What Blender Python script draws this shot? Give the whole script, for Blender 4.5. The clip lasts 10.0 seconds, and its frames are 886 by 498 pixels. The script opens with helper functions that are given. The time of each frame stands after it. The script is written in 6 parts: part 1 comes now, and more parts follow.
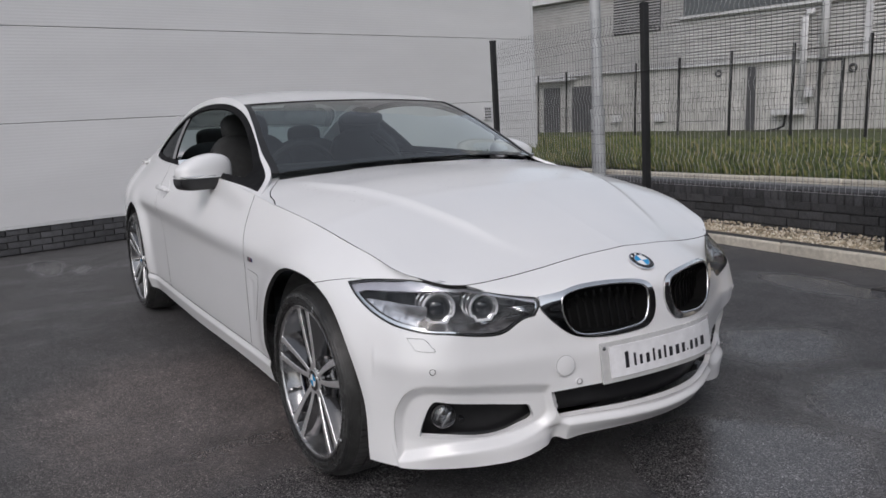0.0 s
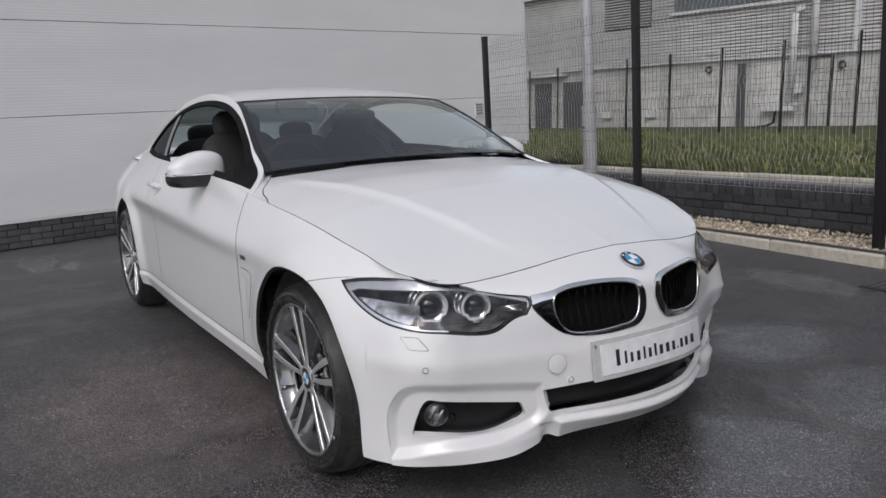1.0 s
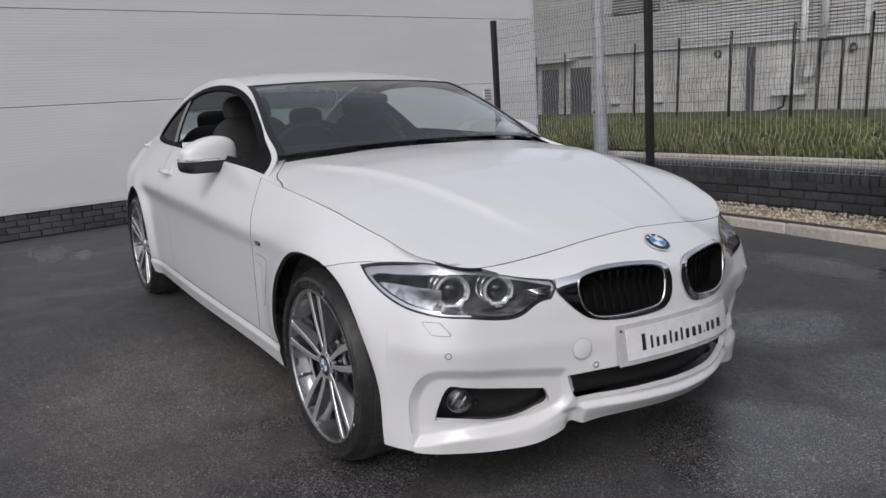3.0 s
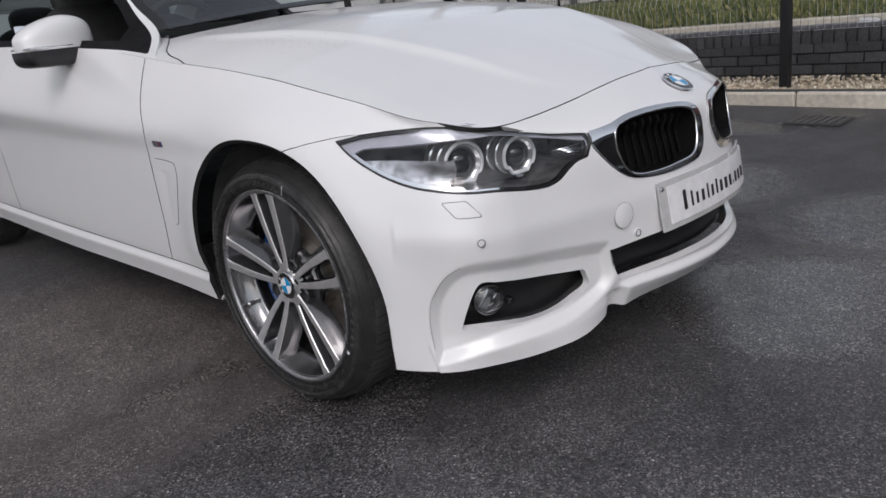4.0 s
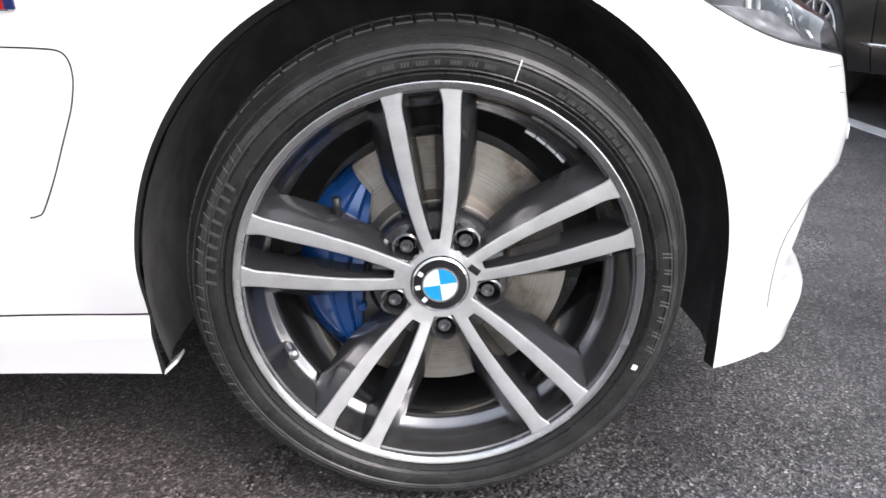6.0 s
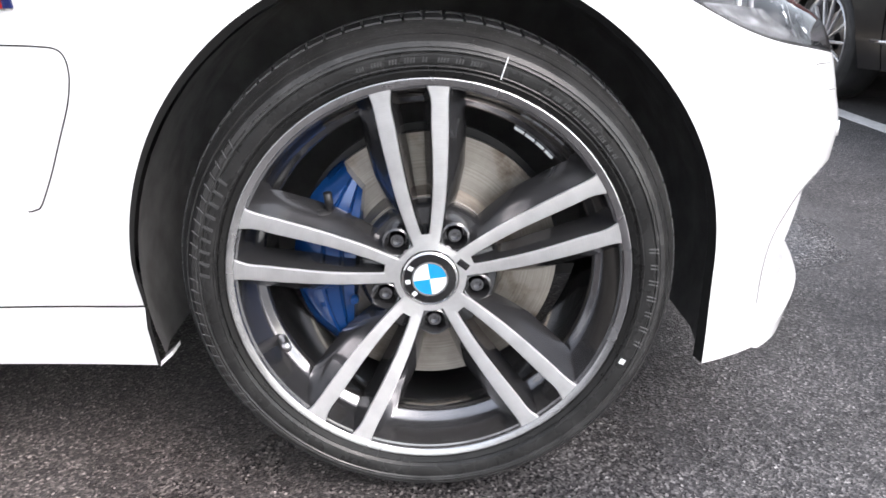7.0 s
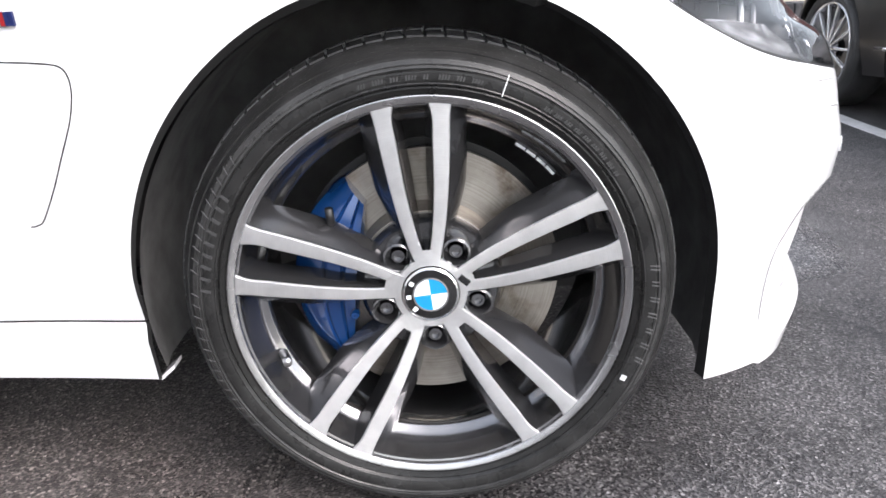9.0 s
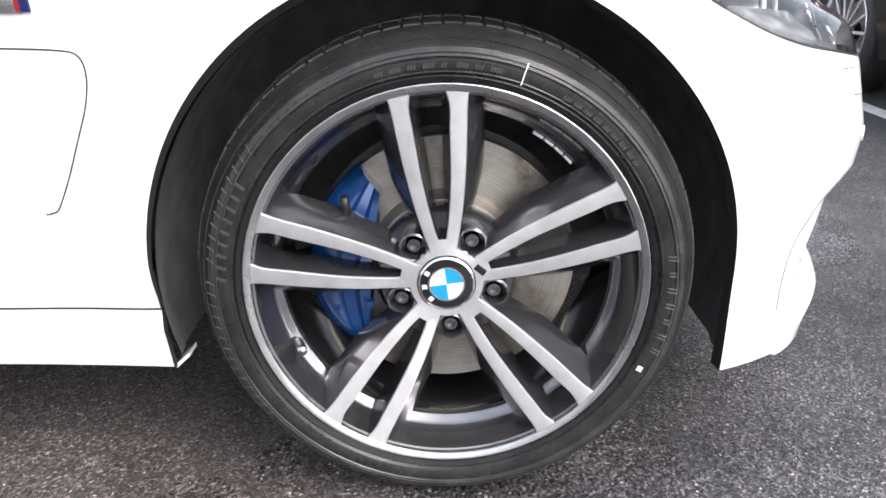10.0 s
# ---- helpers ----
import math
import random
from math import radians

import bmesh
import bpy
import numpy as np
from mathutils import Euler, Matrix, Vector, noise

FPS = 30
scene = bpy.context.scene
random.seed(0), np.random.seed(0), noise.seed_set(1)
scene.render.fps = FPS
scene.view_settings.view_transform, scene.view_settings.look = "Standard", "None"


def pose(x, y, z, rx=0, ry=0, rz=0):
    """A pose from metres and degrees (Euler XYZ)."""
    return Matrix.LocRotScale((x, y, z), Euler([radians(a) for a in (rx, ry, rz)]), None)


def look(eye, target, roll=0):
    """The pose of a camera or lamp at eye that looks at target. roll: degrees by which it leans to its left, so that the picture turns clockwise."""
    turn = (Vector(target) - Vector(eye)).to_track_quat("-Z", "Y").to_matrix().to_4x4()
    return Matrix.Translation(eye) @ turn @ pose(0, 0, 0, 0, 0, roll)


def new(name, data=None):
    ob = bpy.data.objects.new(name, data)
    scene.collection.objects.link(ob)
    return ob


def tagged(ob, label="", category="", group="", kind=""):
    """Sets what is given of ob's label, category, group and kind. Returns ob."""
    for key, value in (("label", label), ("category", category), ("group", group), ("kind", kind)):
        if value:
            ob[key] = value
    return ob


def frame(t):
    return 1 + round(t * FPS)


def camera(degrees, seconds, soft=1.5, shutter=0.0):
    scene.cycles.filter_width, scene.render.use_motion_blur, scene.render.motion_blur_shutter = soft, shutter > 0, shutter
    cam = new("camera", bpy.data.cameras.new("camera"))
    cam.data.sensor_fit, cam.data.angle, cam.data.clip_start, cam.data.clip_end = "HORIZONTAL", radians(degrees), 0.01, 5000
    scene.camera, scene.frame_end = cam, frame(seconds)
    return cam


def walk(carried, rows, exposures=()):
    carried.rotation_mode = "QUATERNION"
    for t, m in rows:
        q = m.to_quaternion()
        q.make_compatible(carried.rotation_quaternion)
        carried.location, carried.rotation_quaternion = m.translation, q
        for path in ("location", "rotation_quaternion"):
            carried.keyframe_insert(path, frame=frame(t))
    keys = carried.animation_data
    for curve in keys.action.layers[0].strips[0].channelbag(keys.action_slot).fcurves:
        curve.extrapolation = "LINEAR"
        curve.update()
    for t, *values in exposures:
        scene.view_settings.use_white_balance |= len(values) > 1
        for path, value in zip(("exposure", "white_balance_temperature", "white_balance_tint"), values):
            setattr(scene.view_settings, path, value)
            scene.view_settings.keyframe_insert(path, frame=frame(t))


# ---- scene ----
# ---- camera ----
cam = camera(62.6, 10.0, soft=1.6)
PATH = [
    (0, (2.194, -1.771, 1.173), (0.547, -0.693, 0.822), -1.8),
    (0.5, (2.191, -1.768, 1.175), (0.549, -0.684, 0.817), -2.3),
    (1, (2.2, -1.781, 1.187), (0.568, -0.684, 0.822), -1.6),
    (1.5, (2.194, -1.786, 1.182), (0.546, -0.712, 0.82), -2.0),
    (2, (2.185, -1.778, 1.183), (0.531, -0.717, 0.811), -2.2),
    (3.5, (2.029, -1.808, 1.125), (0.435, -0.683, 0.688), -1.6),
    (3.8, (1.786, -1.823, 1.049), (0.344, -0.537, 0.531), -3.2),
    (4, (1.514, -1.837, 0.966), (0.189, -0.481, 0.329), -6.1),
    (4.3, (1.08, -1.855, 0.9), (-0.066, -0.321, 0.322), -4.1),
    (4.5, (0.785, -1.858, 0.824), (-0.143, -0.155, 0.333), -3.9),
    (4.8, (0.443, -1.82, 0.755), (-0.134, 0.01, 0.19), -6.7),
    (5, (0.217, -1.76, 0.711), (-0.108, 0.107, 0.072), -5.3),
    (5.5, (-0.02, -1.706, 0.665), (0.001, 0.18, 0.001), -1.0),
    (6, (-0.024, -1.73, 0.676), (0.038, 0.155, 0.011), -1.0),
    (7.5, (0.015, -1.746, 0.676), (0.027, 0.135, -0.003), -1.1),
    (8, (0.005, -1.736, 0.687), (0.022, 0.138, -0.009), -0.8),
    (8.5, (0.003, -1.743, 0.68), (0.021, 0.14, 0.008), -0.9),
    (9, (0.009, -1.74, 0.691), (0.026, 0.148, 0.03), -1.1),
    (9.5, (0.017, -1.74, 0.684), (0.015, 0.142, 0.007), -1.1),
    (10, (-0.002, -1.731, 0.697), (-0.006, 0.141, -0.008), -1.0),
]
EXPOSURES = [(0.0, 0.10), (3.6, 0.10), (4.0, 0.10), (4.4, 0.30), (5.0, 0.46), (5.5, 1.20), (6.0, 1.50), (7.5, 1.68), (10.0, 1.67)]
walk(cam, [(t, look(*p)) for t, *p in PATH], EXPOSURES)

# ---- light ----
world = bpy.data.worlds.new("sky")
scene.world = world
world.use_nodes = True
wn = world.node_tree
sky = wn.nodes.new("ShaderNodeTexSky")
sky.sky_type, sky.sun_disc = "NISHITA", False
sky.sun_elevation, sky.sun_rotation = radians(44), radians(138)
sky.air_density, sky.dust_density, sky.ozone_density = 1.0, 2.0, 1.5
grey = wn.nodes.new("ShaderNodeHueSaturation")
grey.inputs["Saturation"].default_value = 0.36
wn.links.new(sky.outputs[0], grey.inputs["Color"])
wn.links.new(grey.outputs[0], wn.nodes["Background"].inputs["Color"])
wn.nodes["Background"].inputs["Strength"].default_value = 0.15
sun = new("sun", bpy.data.lights.new("sun", "SUN"))
sun.data.energy, sun.data.angle, sun.data.color = 0.66, radians(26), (1.0, 0.885, 0.90)
sun.matrix_basis = look((0, 0, 20), (-0.50 * 20, 0.54 * 20, 20 - 0.70 * 20))

# ---- materials ----
def material(name, build):
    m = bpy.data.materials.new(name)
    m.use_nodes = True
    nt = m.node_tree
    b = nt.nodes["Principled BSDF"]
    build(nt, b)
    return m


def node(nt, kind, **inputs):
    n = nt.nodes.new(kind)
    for k, v in inputs.items():
        n.inputs[k.replace("_", " ")].default_value = v
    return n


def coords(nt, which="Object", scale=None):
    c = nt.nodes.new("ShaderNodeTexCoord")
    if scale is None:
        return c.outputs[which]
    m = nt.nodes.new("ShaderNodeMapping")
    m.inputs["Scale"].default_value = scale
    nt.links.new(c.outputs[which], m.inputs["Vector"])
    return m.outputs["Vector"]


def noise_of(nt, vec, scale, detail=4.0, rough=0.55):
    n = node(nt, "ShaderNodeTexNoise", Scale=scale, Detail=detail, Roughness=rough)
    nt.links.new(vec, n.inputs["Vector"])
    return n.outputs["Fac"]


def ramp(nt, fac, stops):
    r = nt.nodes.new("ShaderNodeValToRGB")
    el = r.color_ramp.elements
    while len(el) < len(stops):
        el.new(0.5)
    for e, (p, c) in zip(el, stops):
        e.position = p
        e.color = (*c, 1) if isinstance(c, (tuple, list)) else (c, c, c, 1)
    nt.links.new(fac, r.inputs["Fac"])
    return r.outputs["Color"]


def mix(nt, fac, a, b, mode="MIX"):
    m = nt.nodes.new("ShaderNodeMix")
    m.data_type, m.blend_type = "RGBA", mode
    for sock, v in ((m.inputs[0], fac), (m.inputs[6], a), (m.inputs[7], b)):
        if isinstance(v, bpy.types.NodeSocket):
            nt.links.new(v, sock)
        else:
            sock.default_value = v if isinstance(v, float) else ((*v, 1) if len(v) == 3 else v)
    return m.outputs[2]


def bump(nt, b, height, strength=0.3, distance=0.01):
    n = node(nt, "ShaderNodeBump", Strength=strength, Distance=distance)
    nt.links.new(height, n.inputs["Height"])
    nt.links.new(n.outputs["Normal"], b.inputs["Normal"])


def plain(name, colour, rough=0.5, metal=0.0, coat=0.0, vary=0.08, scale=30.0, grain=0.0):
    """A surface of one colour with slight wear in tone and gloss."""
    def build(nt, b):
        v = coords(nt)
        f = noise_of(nt, v, scale)
        lo, hi = [c * (1 - vary) for c in colour], [min(1, c * (1 + vary)) for c in colour]
        nt.links.new(ramp(nt, f, ((0.3, lo), (0.7, hi))), b.inputs["Base Color"])
        nt.links.new(ramp(nt, noise_of(nt, v, scale * 0.3), ((0.3, max(0.02, rough * 0.85)), (0.7, min(1, rough * 1.15)))), b.inputs["Roughness"])
        b.inputs["Metallic"].default_value = metal
        b.inputs["Coat Weight"].default_value = coat
        b.inputs["Coat Roughness"].default_value = 0.03
        if grain:
            bump(nt, b, noise_of(nt, v, 900.0, 2.0), grain, 0.0006)
    return material(name, build)


def noise_col(nt, vec, scale):
    n = node(nt, "ShaderNodeTexNoise", Scale=scale, Detail=4.0)
    nt.links.new(vec, n.inputs["Vector"])
    return n.outputs["Color"]


def blotch(nt, vec, centre, radii):
    """A ragged oval on the ground: 1 inside, 0 outside."""
    m = nt.nodes.new("ShaderNodeMapping")
    m.vector_type = "TEXTURE"
    m.inputs["Location"].default_value = (*centre, 0)
    m.inputs["Scale"].default_value = (*radii, 1000.0)
    nt.links.new(vec, m.inputs["Vector"])
    d = nt.nodes.new("ShaderNodeVectorMath")
    d.operation = "LENGTH"
    nt.links.new(m.outputs[0], d.inputs[0])
    return ramp(nt, d.outputs["Value"], ((0.55, 1.0), (1.0, 0.0)))


def specked(name, colour, rough, speck, scale, grain=0.5, level=0.68):
    """Dark rubbery surface with fine pale dirt specks."""
    def build(nt, b):
        v = coords(nt)
        base = ramp(nt, noise_of(nt, v, 16.0), ((0.3, [c * 0.75 for c in colour]), (0.7, [c * 1.3 for c in colour])))
        dots = ramp(nt, noise_of(nt, v, scale, 2.0, 0.6), ((level, 0.0), (level + 0.05, 1.0)))
        where = ramp(nt, noise_of(nt, v, 9.0, 3.0), ((0.45, 0.0), (0.65, 1.0)))
        nt.links.new(mix(nt, mix(nt, 1.0, dots, where, "MULTIPLY"), base, speck), b.inputs["Base Color"])
        nt.links.new(ramp(nt, noise_of(nt, v, 12.0), ((0.3, rough * 0.8), (0.7, min(1.0, rough * 1.25)))), b.inputs["Roughness"])
        bump(nt, b, noise_of(nt, v, 900.0, 2.0), grain, 0.0006)
    return material(name, build)


def build_tyre(nt, b):
    """Tyre wall: smooth and matt bands between moulded rings, fine ribs and some dirt."""
    v = coords(nt)
    q = nt.nodes.new("ShaderNodeVectorMath")
    q.operation = "MULTIPLY"
    q.inputs[1].default_value = (1, 0, 1)
    nt.links.new(v, q.inputs[0])
    ln = nt.nodes.new("ShaderNodeVectorMath")
    ln.operation = "LENGTH"
    nt.links.new(q.outputs[0], ln.inputs[0])
    band = nt.nodes.new("ShaderNodeMapRange")
    band.inputs["From Min"].default_value, band.inputs["From Max"].default_value = 0.250, 0.330
    nt.links.new(ln.outputs["Value"], band.inputs["Value"])
    f = band.outputs[0]
    c = ramp(nt, f, ((0.0, 0.008), (0.22, 0.009), (0.25, 0.020), (0.43, 0.016), (0.46, 0.036), (0.60, 0.030), (0.64, 0.016), (0.82, 0.020), (0.90, 0.040)))
    c = mix(nt, 1.0, c, ramp(nt, noise_of(nt, v, 24.0, 5.0), ((0.3, 0.65), (0.7, 1.45))), "MULTIPLY")
    dots = mix(nt, 1.0, ramp(nt, noise_of(nt, v, 430.0, 2.0, 0.6), ((0.66, 0.0), (0.70, 1.0))), ramp(nt, f, ((0.55, 0.15), (0.85, 1.0))), "MULTIPLY")
    nt.links.new(mix(nt, dots, c, (0.22, 0.215, 0.21)), b.inputs["Base Color"])
    r = ramp(nt, f, ((0.0, 0.36), (0.25, 0.26), (0.44, 0.30), (0.47, 0.20), (0.60, 0.26), (0.66, 0.45), (0.9, 0.55)))
    nt.links.new(mix(nt, 1.0, r, ramp(nt, noise_of(nt, v, 30.0, 4.0), ((0.3, 0.75), (0.7, 1.3))), "MULTIPLY"), b.inputs["Roughness"])
    cb = nt.nodes.new("ShaderNodeCombineXYZ")
    nt.links.new(ln.outputs["Value"], cb.inputs[0])
    b.inputs["Specular IOR Level"].default_value = 0.38
    bump(nt, b, noise_of(nt, cb.outputs[0], 700.0, 2.0, 0.7), 0.5, 0.0012)


def build_turned(nt, b):
    """Alloy turned on a lathe: fine rings round the hub stretch its shine along the radius."""
    v = coords(nt)
    q = nt.nodes.new("ShaderNodeVectorMath")
    q.operation = "MULTIPLY"
    q.inputs[1].default_value = (1, 0, 1)
    nt.links.new(v, q.inputs[0])
    ln = nt.nodes.new("ShaderNodeVectorMath")
    ln.operation = "LENGTH"
    nt.links.new(q.outputs[0], ln.inputs[0])
    out = nt.nodes.new("ShaderNodeVectorTransform")
    out.vector_type, out.convert_from, out.convert_to = "VECTOR", "OBJECT", "WORLD"
    nt.links.new(q.outputs[0], out.inputs[0])
    nt.links.new(out.outputs[0], b.inputs["Tangent"])
    cb = nt.nodes.new("ShaderNodeCombineXYZ")
    nt.links.new(ln.outputs["Value"], cb.inputs[0])
    rings = noise_of(nt, cb.outputs[0], 900.0, 2.0, 0.7)
    tone = ramp(nt, rings, ((0.3, (0.76, 0.76, 0.765)), (0.7, (0.88, 0.88, 0.885))))
    tone = mix(nt, 1.0, tone, ramp(nt, noise_of(nt, v, 40.0, 4.0), ((0.3, 0.90), (0.7, 1.06))), "MULTIPLY")
    nt.links.new(tone, b.inputs["Base Color"])
    b.inputs["Metallic"].default_value = 0.85
    nt.links.new(ramp(nt, noise_of(nt, v, 60.0, 4.0), ((0.3, 0.30), (0.7, 0.38))), b.inputs["Roughness"])
    b.inputs["Anisotropic"].default_value = 0.65
    b.inputs["Coat Weight"].default_value = 0.25
    b.inputs["Coat Roughness"].default_value = 0.06


def build_disc(nt, b):
    v = coords(nt)
    sx = nt.nodes.new("ShaderNodeSeparateXYZ")
    nt.links.new(v, sx.inputs[0])
    r = nt.nodes.new("ShaderNodeMath")
    r.operation = "POWER"
    q = nt.nodes.new("ShaderNodeVectorMath")
    q.operation = "MULTIPLY"
    q.inputs[1].default_value = (1, 0, 1)
    nt.links.new(v, q.inputs[0])
    ln = nt.nodes.new("ShaderNodeVectorMath")
    ln.operation = "LENGTH"
    nt.links.new(q.outputs[0], ln.inputs[0])
    nt.links.new(ln.outputs["Value"], r.inputs[0])
    r.inputs[1].default_value = 1.0
    cb = nt.nodes.new("ShaderNodeCombineXYZ")
    nt.links.new(r.outputs[0], cb.inputs[0])
    rings = noise_of(nt, cb.outputs[0], 420.0, 3.0, 0.7)
    stain = noise_of(nt, v, 14.0, 5.0, 0.6)
    c = ramp(nt, stain, ((0.3, (0.13, 0.095, 0.072)), (0.45, (0.33, 0.30, 0.265)), (0.75, (0.50, 0.47, 0.43))))
    c = mix(nt, 1.0, c, ramp(nt, rings, ((0.3, 0.72), (0.7, 1.2))), "MULTIPLY")
    nt.links.new(c, b.inputs["Base Color"])
    b.inputs["Metallic"].default_value = 0.75
    nt.links.new(ramp(nt, rings, ((0.3, 0.32), (0.7, 0.5))), b.inputs["Roughness"])


def build_asphalt(nt, b):
    v = coords(nt)
    vor = node(nt, "ShaderNodeTexVoronoi", Scale=250.0)
    nt.links.new(v, vor.inputs["Vector"])
    big, mid = noise_of(nt, v, 0.55, 5.0, 0.6), noise_of(nt, v, 6.0, 6.0, 0.65)
    # single stones in dark binder, some of them pale
    stone = ramp(nt, vor.outputs["Color"], ((0.0, (0.014, 0.014, 0.015)), (0.45, (0.046, 0.045, 0.046)), (0.75, (0.110, 0.107, 0.106)), (0.92, (0.235, 0.23, 0.225)), (1.0, (0.50, 0.49, 0.48))))
    tone = mix(nt, 1.0, stone, ramp(nt, mid, ((0.3, 0.78), (0.7, 1.34))), "MULTIPLY")
    tone = mix(nt, 1.0, tone, ramp(nt, big, ((0.35, (0.80, 0.79, 0.80)), (0.65, (1.12, 1.12, 1.14)))), "MULTIPLY")
    # rain film: darker, smoother and flatter where it stands
    wet = ramp(nt, noise_of(nt, coords(nt, "Object", (1.0, 0.6, 1.0)), 0.75, 5.0, 0.55), ((0.50, 0.0), (0.60, 1.0)))
    film0 = ramp(nt, noise_of(nt, coords(nt, "Object", (0.8, 0.5, 1.0)), 0.55, 3.0, 0.5), ((0.60, 0.0), (0.68, 1.0)))
    film = film0
    # standing rain: beside and ahead of the nose, by the kerb, and a streak near the wall
    rag = mix(nt, 0.16, v, noise_col(nt, v, 3.0), "LINEAR_LIGHT")
    for cx, cy, rx, ry in ((0.80, 0.35, 0.55, 0.60), (0.85, 1.25, 0.40, 0.55), (0.15, 1.55, 0.40, 0.50), (-0.35, 2.80, 0.62, 0.22), (-5.20, -1.25, 0.80, 0.16), (-4.7, -1.0, 0.35, 0.10)):
        film = mix(nt, 1.0, film, blotch(nt, rag, (cx, cy), (rx, ry)), "LIGHTEN")
    # ground beside the front wheel, lifted to a paler, browner tone
    pale_brown = blotch(nt, rag, (-0.85, -1.10), (1.05, 0.80))
    tone = mix(nt, pale_brown, tone, mix(nt, 1.0, tone, (1.68, 1.50, 1.40), "MULTIPLY"))
    # the sky's sheen on wet ground ahead of the nose, put into the tone
    ahead = mix(nt, 1.0, blotch(nt, rag, (0.95, -0.95), (0.95, 0.70)), blotch(nt, rag, (1.5, 0.6), (1.0, 1.3)), "LIGHTEN")
    tone = mix(nt, ahead, tone, mix(nt, 1.0, tone, (1.55, 1.53, 1.53), "MULTIPLY"))
    tone = mix(nt, wet, tone, mix(nt, 1.0, tone, (0.72, 0.72, 0.73), "MULTIPLY"))
    nt.links.new(tone, b.inputs["Base Color"])
    r = mix(nt, wet, (0.60, 0.60, 0.60), (0.30, 0.30, 0.30))
    r = mix(nt, film, r, (0.10, 0.10, 0.10))
    nt.links.new(r, b.inputs["Roughness"])
    h = nt.nodes.new("ShaderNodeMath")
    h.operation = "ADD"
    nt.links.new(vor.outputs["Distance"], h.inputs[0])
    nt.links.new(noise_of(nt, v, 260.0, 3.0), h.inputs[1])
    n = node(nt, "ShaderNodeBump", Distance=0.006)
    st = mix(nt, wet, (0.75, 0.75, 0.75), (0.50, 0.50, 0.50))
    nt.links.new(mix(nt, film, st, (0.12, 0.12, 0.12)), n.inputs["Strength"])
    nt.links.new(h.outputs[0], n.inputs["Height"])
    nt.links.new(n.outputs["Normal"], b.inputs["Normal"])


def build_paint(nt, b):
    v = coords(nt)
    b.inputs["Base Color"].default_value = (0.73, 0.73, 0.74, 1)
    b.inputs["Roughness"].default_value = 0.32
    b.inputs["Coat Weight"].default_value = 0.8
    # fine rain drops dull the clear coat a little
    nt.links.new(ramp(nt, noise_of(nt, v, 90.0, 5.0), ((0.35, 0.035), (0.75, 0.10))), b.inputs["Coat Roughness"])
    dirt = ramp(nt, noise_of(nt, v, 3.0, 6.0), ((0.3, (0.72, 0.72, 0.73)), (0.7, (0.745, 0.745, 0.755))))
    nt.links.new(dirt, b.inputs["Base Color"])


def thin_glass(name, tint, gloss=0.08, gain=1.25):
    """A thin pane: see-through with a mirror layer that grows towards grazing view."""
    m = bpy.data.materials.new(name)
    m.use_nodes = True
    nt = m.node_tree
    nt.nodes.remove(nt.nodes["Principled BSDF"])
    t = node(nt, "ShaderNodeBsdfTransparent", Color=(*tint, 1))
    g = node(nt, "ShaderNodeBsdfGlossy", Roughness=0.02)
    f = node(nt, "ShaderNodeFresnel", IOR=1.5)
    a = nt.nodes.new("ShaderNodeMath")
    a.operation, a.use_clamp = "MULTIPLY_ADD", True
    a.inputs[1].default_value, a.inputs[2].default_value = gain, gloss
    nt.links.new(f.outputs[0], a.inputs[0])
    mx = nt.nodes.new("ShaderNodeMixShader")
    nt.links.new(a.outputs[0], mx.inputs[0])
    nt.links.new(t.outputs[0], mx.inputs[1])
    nt.links.new(g.outputs[0], mx.inputs[2])
    nt.links.new(mx.outputs[0], nt.nodes["Material Output"].inputs["Surface"])
    return m


def build_cladding(nt, b):
    v = coords(nt)
    w = node(nt, "ShaderNodeTexWave", Scale=9.0, Distortion=0.0)
    w.bands_direction, w.wave_profile = "Z", "TRI"
    nt.links.new(v, w.inputs["Vector"])
    tone = ramp(nt, noise_of(nt, coords(nt, "Object", (0.4, 0.4, 1.6)), 1.2, 6.0), ((0.3, (0.575, 0.575, 0.585)), (0.7, (0.63, 0.63, 0.64))))
    nt.links.new(tone, b.inputs["Base Color"])
    b.inputs["Roughness"].default_value = 0.75
    b.inputs["Specular IOR Level"].default_value = 0.25
    bump(nt, b, w.outputs["Fac"], 0.25, 0.004)


def speckled(name, stops, scale=40.0, rough=0.8, strength=0.4, dist=0.006, random_tone=0.0):
    def build(nt, b):
        v = coords(nt)
        c = ramp(nt, noise_of(nt, v, scale, 6.0, 0.65), stops)
        c = mix(nt, 1.0, c, ramp(nt, noise_of(nt, v, scale * 0.09, 4.0), ((0.3, 0.78), (0.7, 1.18))), "MULTIPLY")
        if random_tone:
            o = nt.nodes.new("ShaderNodeObjectInfo")
            c = mix(nt, 1.0, c, ramp(nt, o.outputs["Random"], ((0.0, 1 - random_tone), (1.0, 1 + random_tone))), "MULTIPLY")
        nt.links.new(c, b.inputs["Base Color"])
        b.inputs["Roughness"].default_value = rough
        bump(nt, b, noise_of(nt, v, scale * 2.5, 5.0), strength, dist)
    return material(name, build)


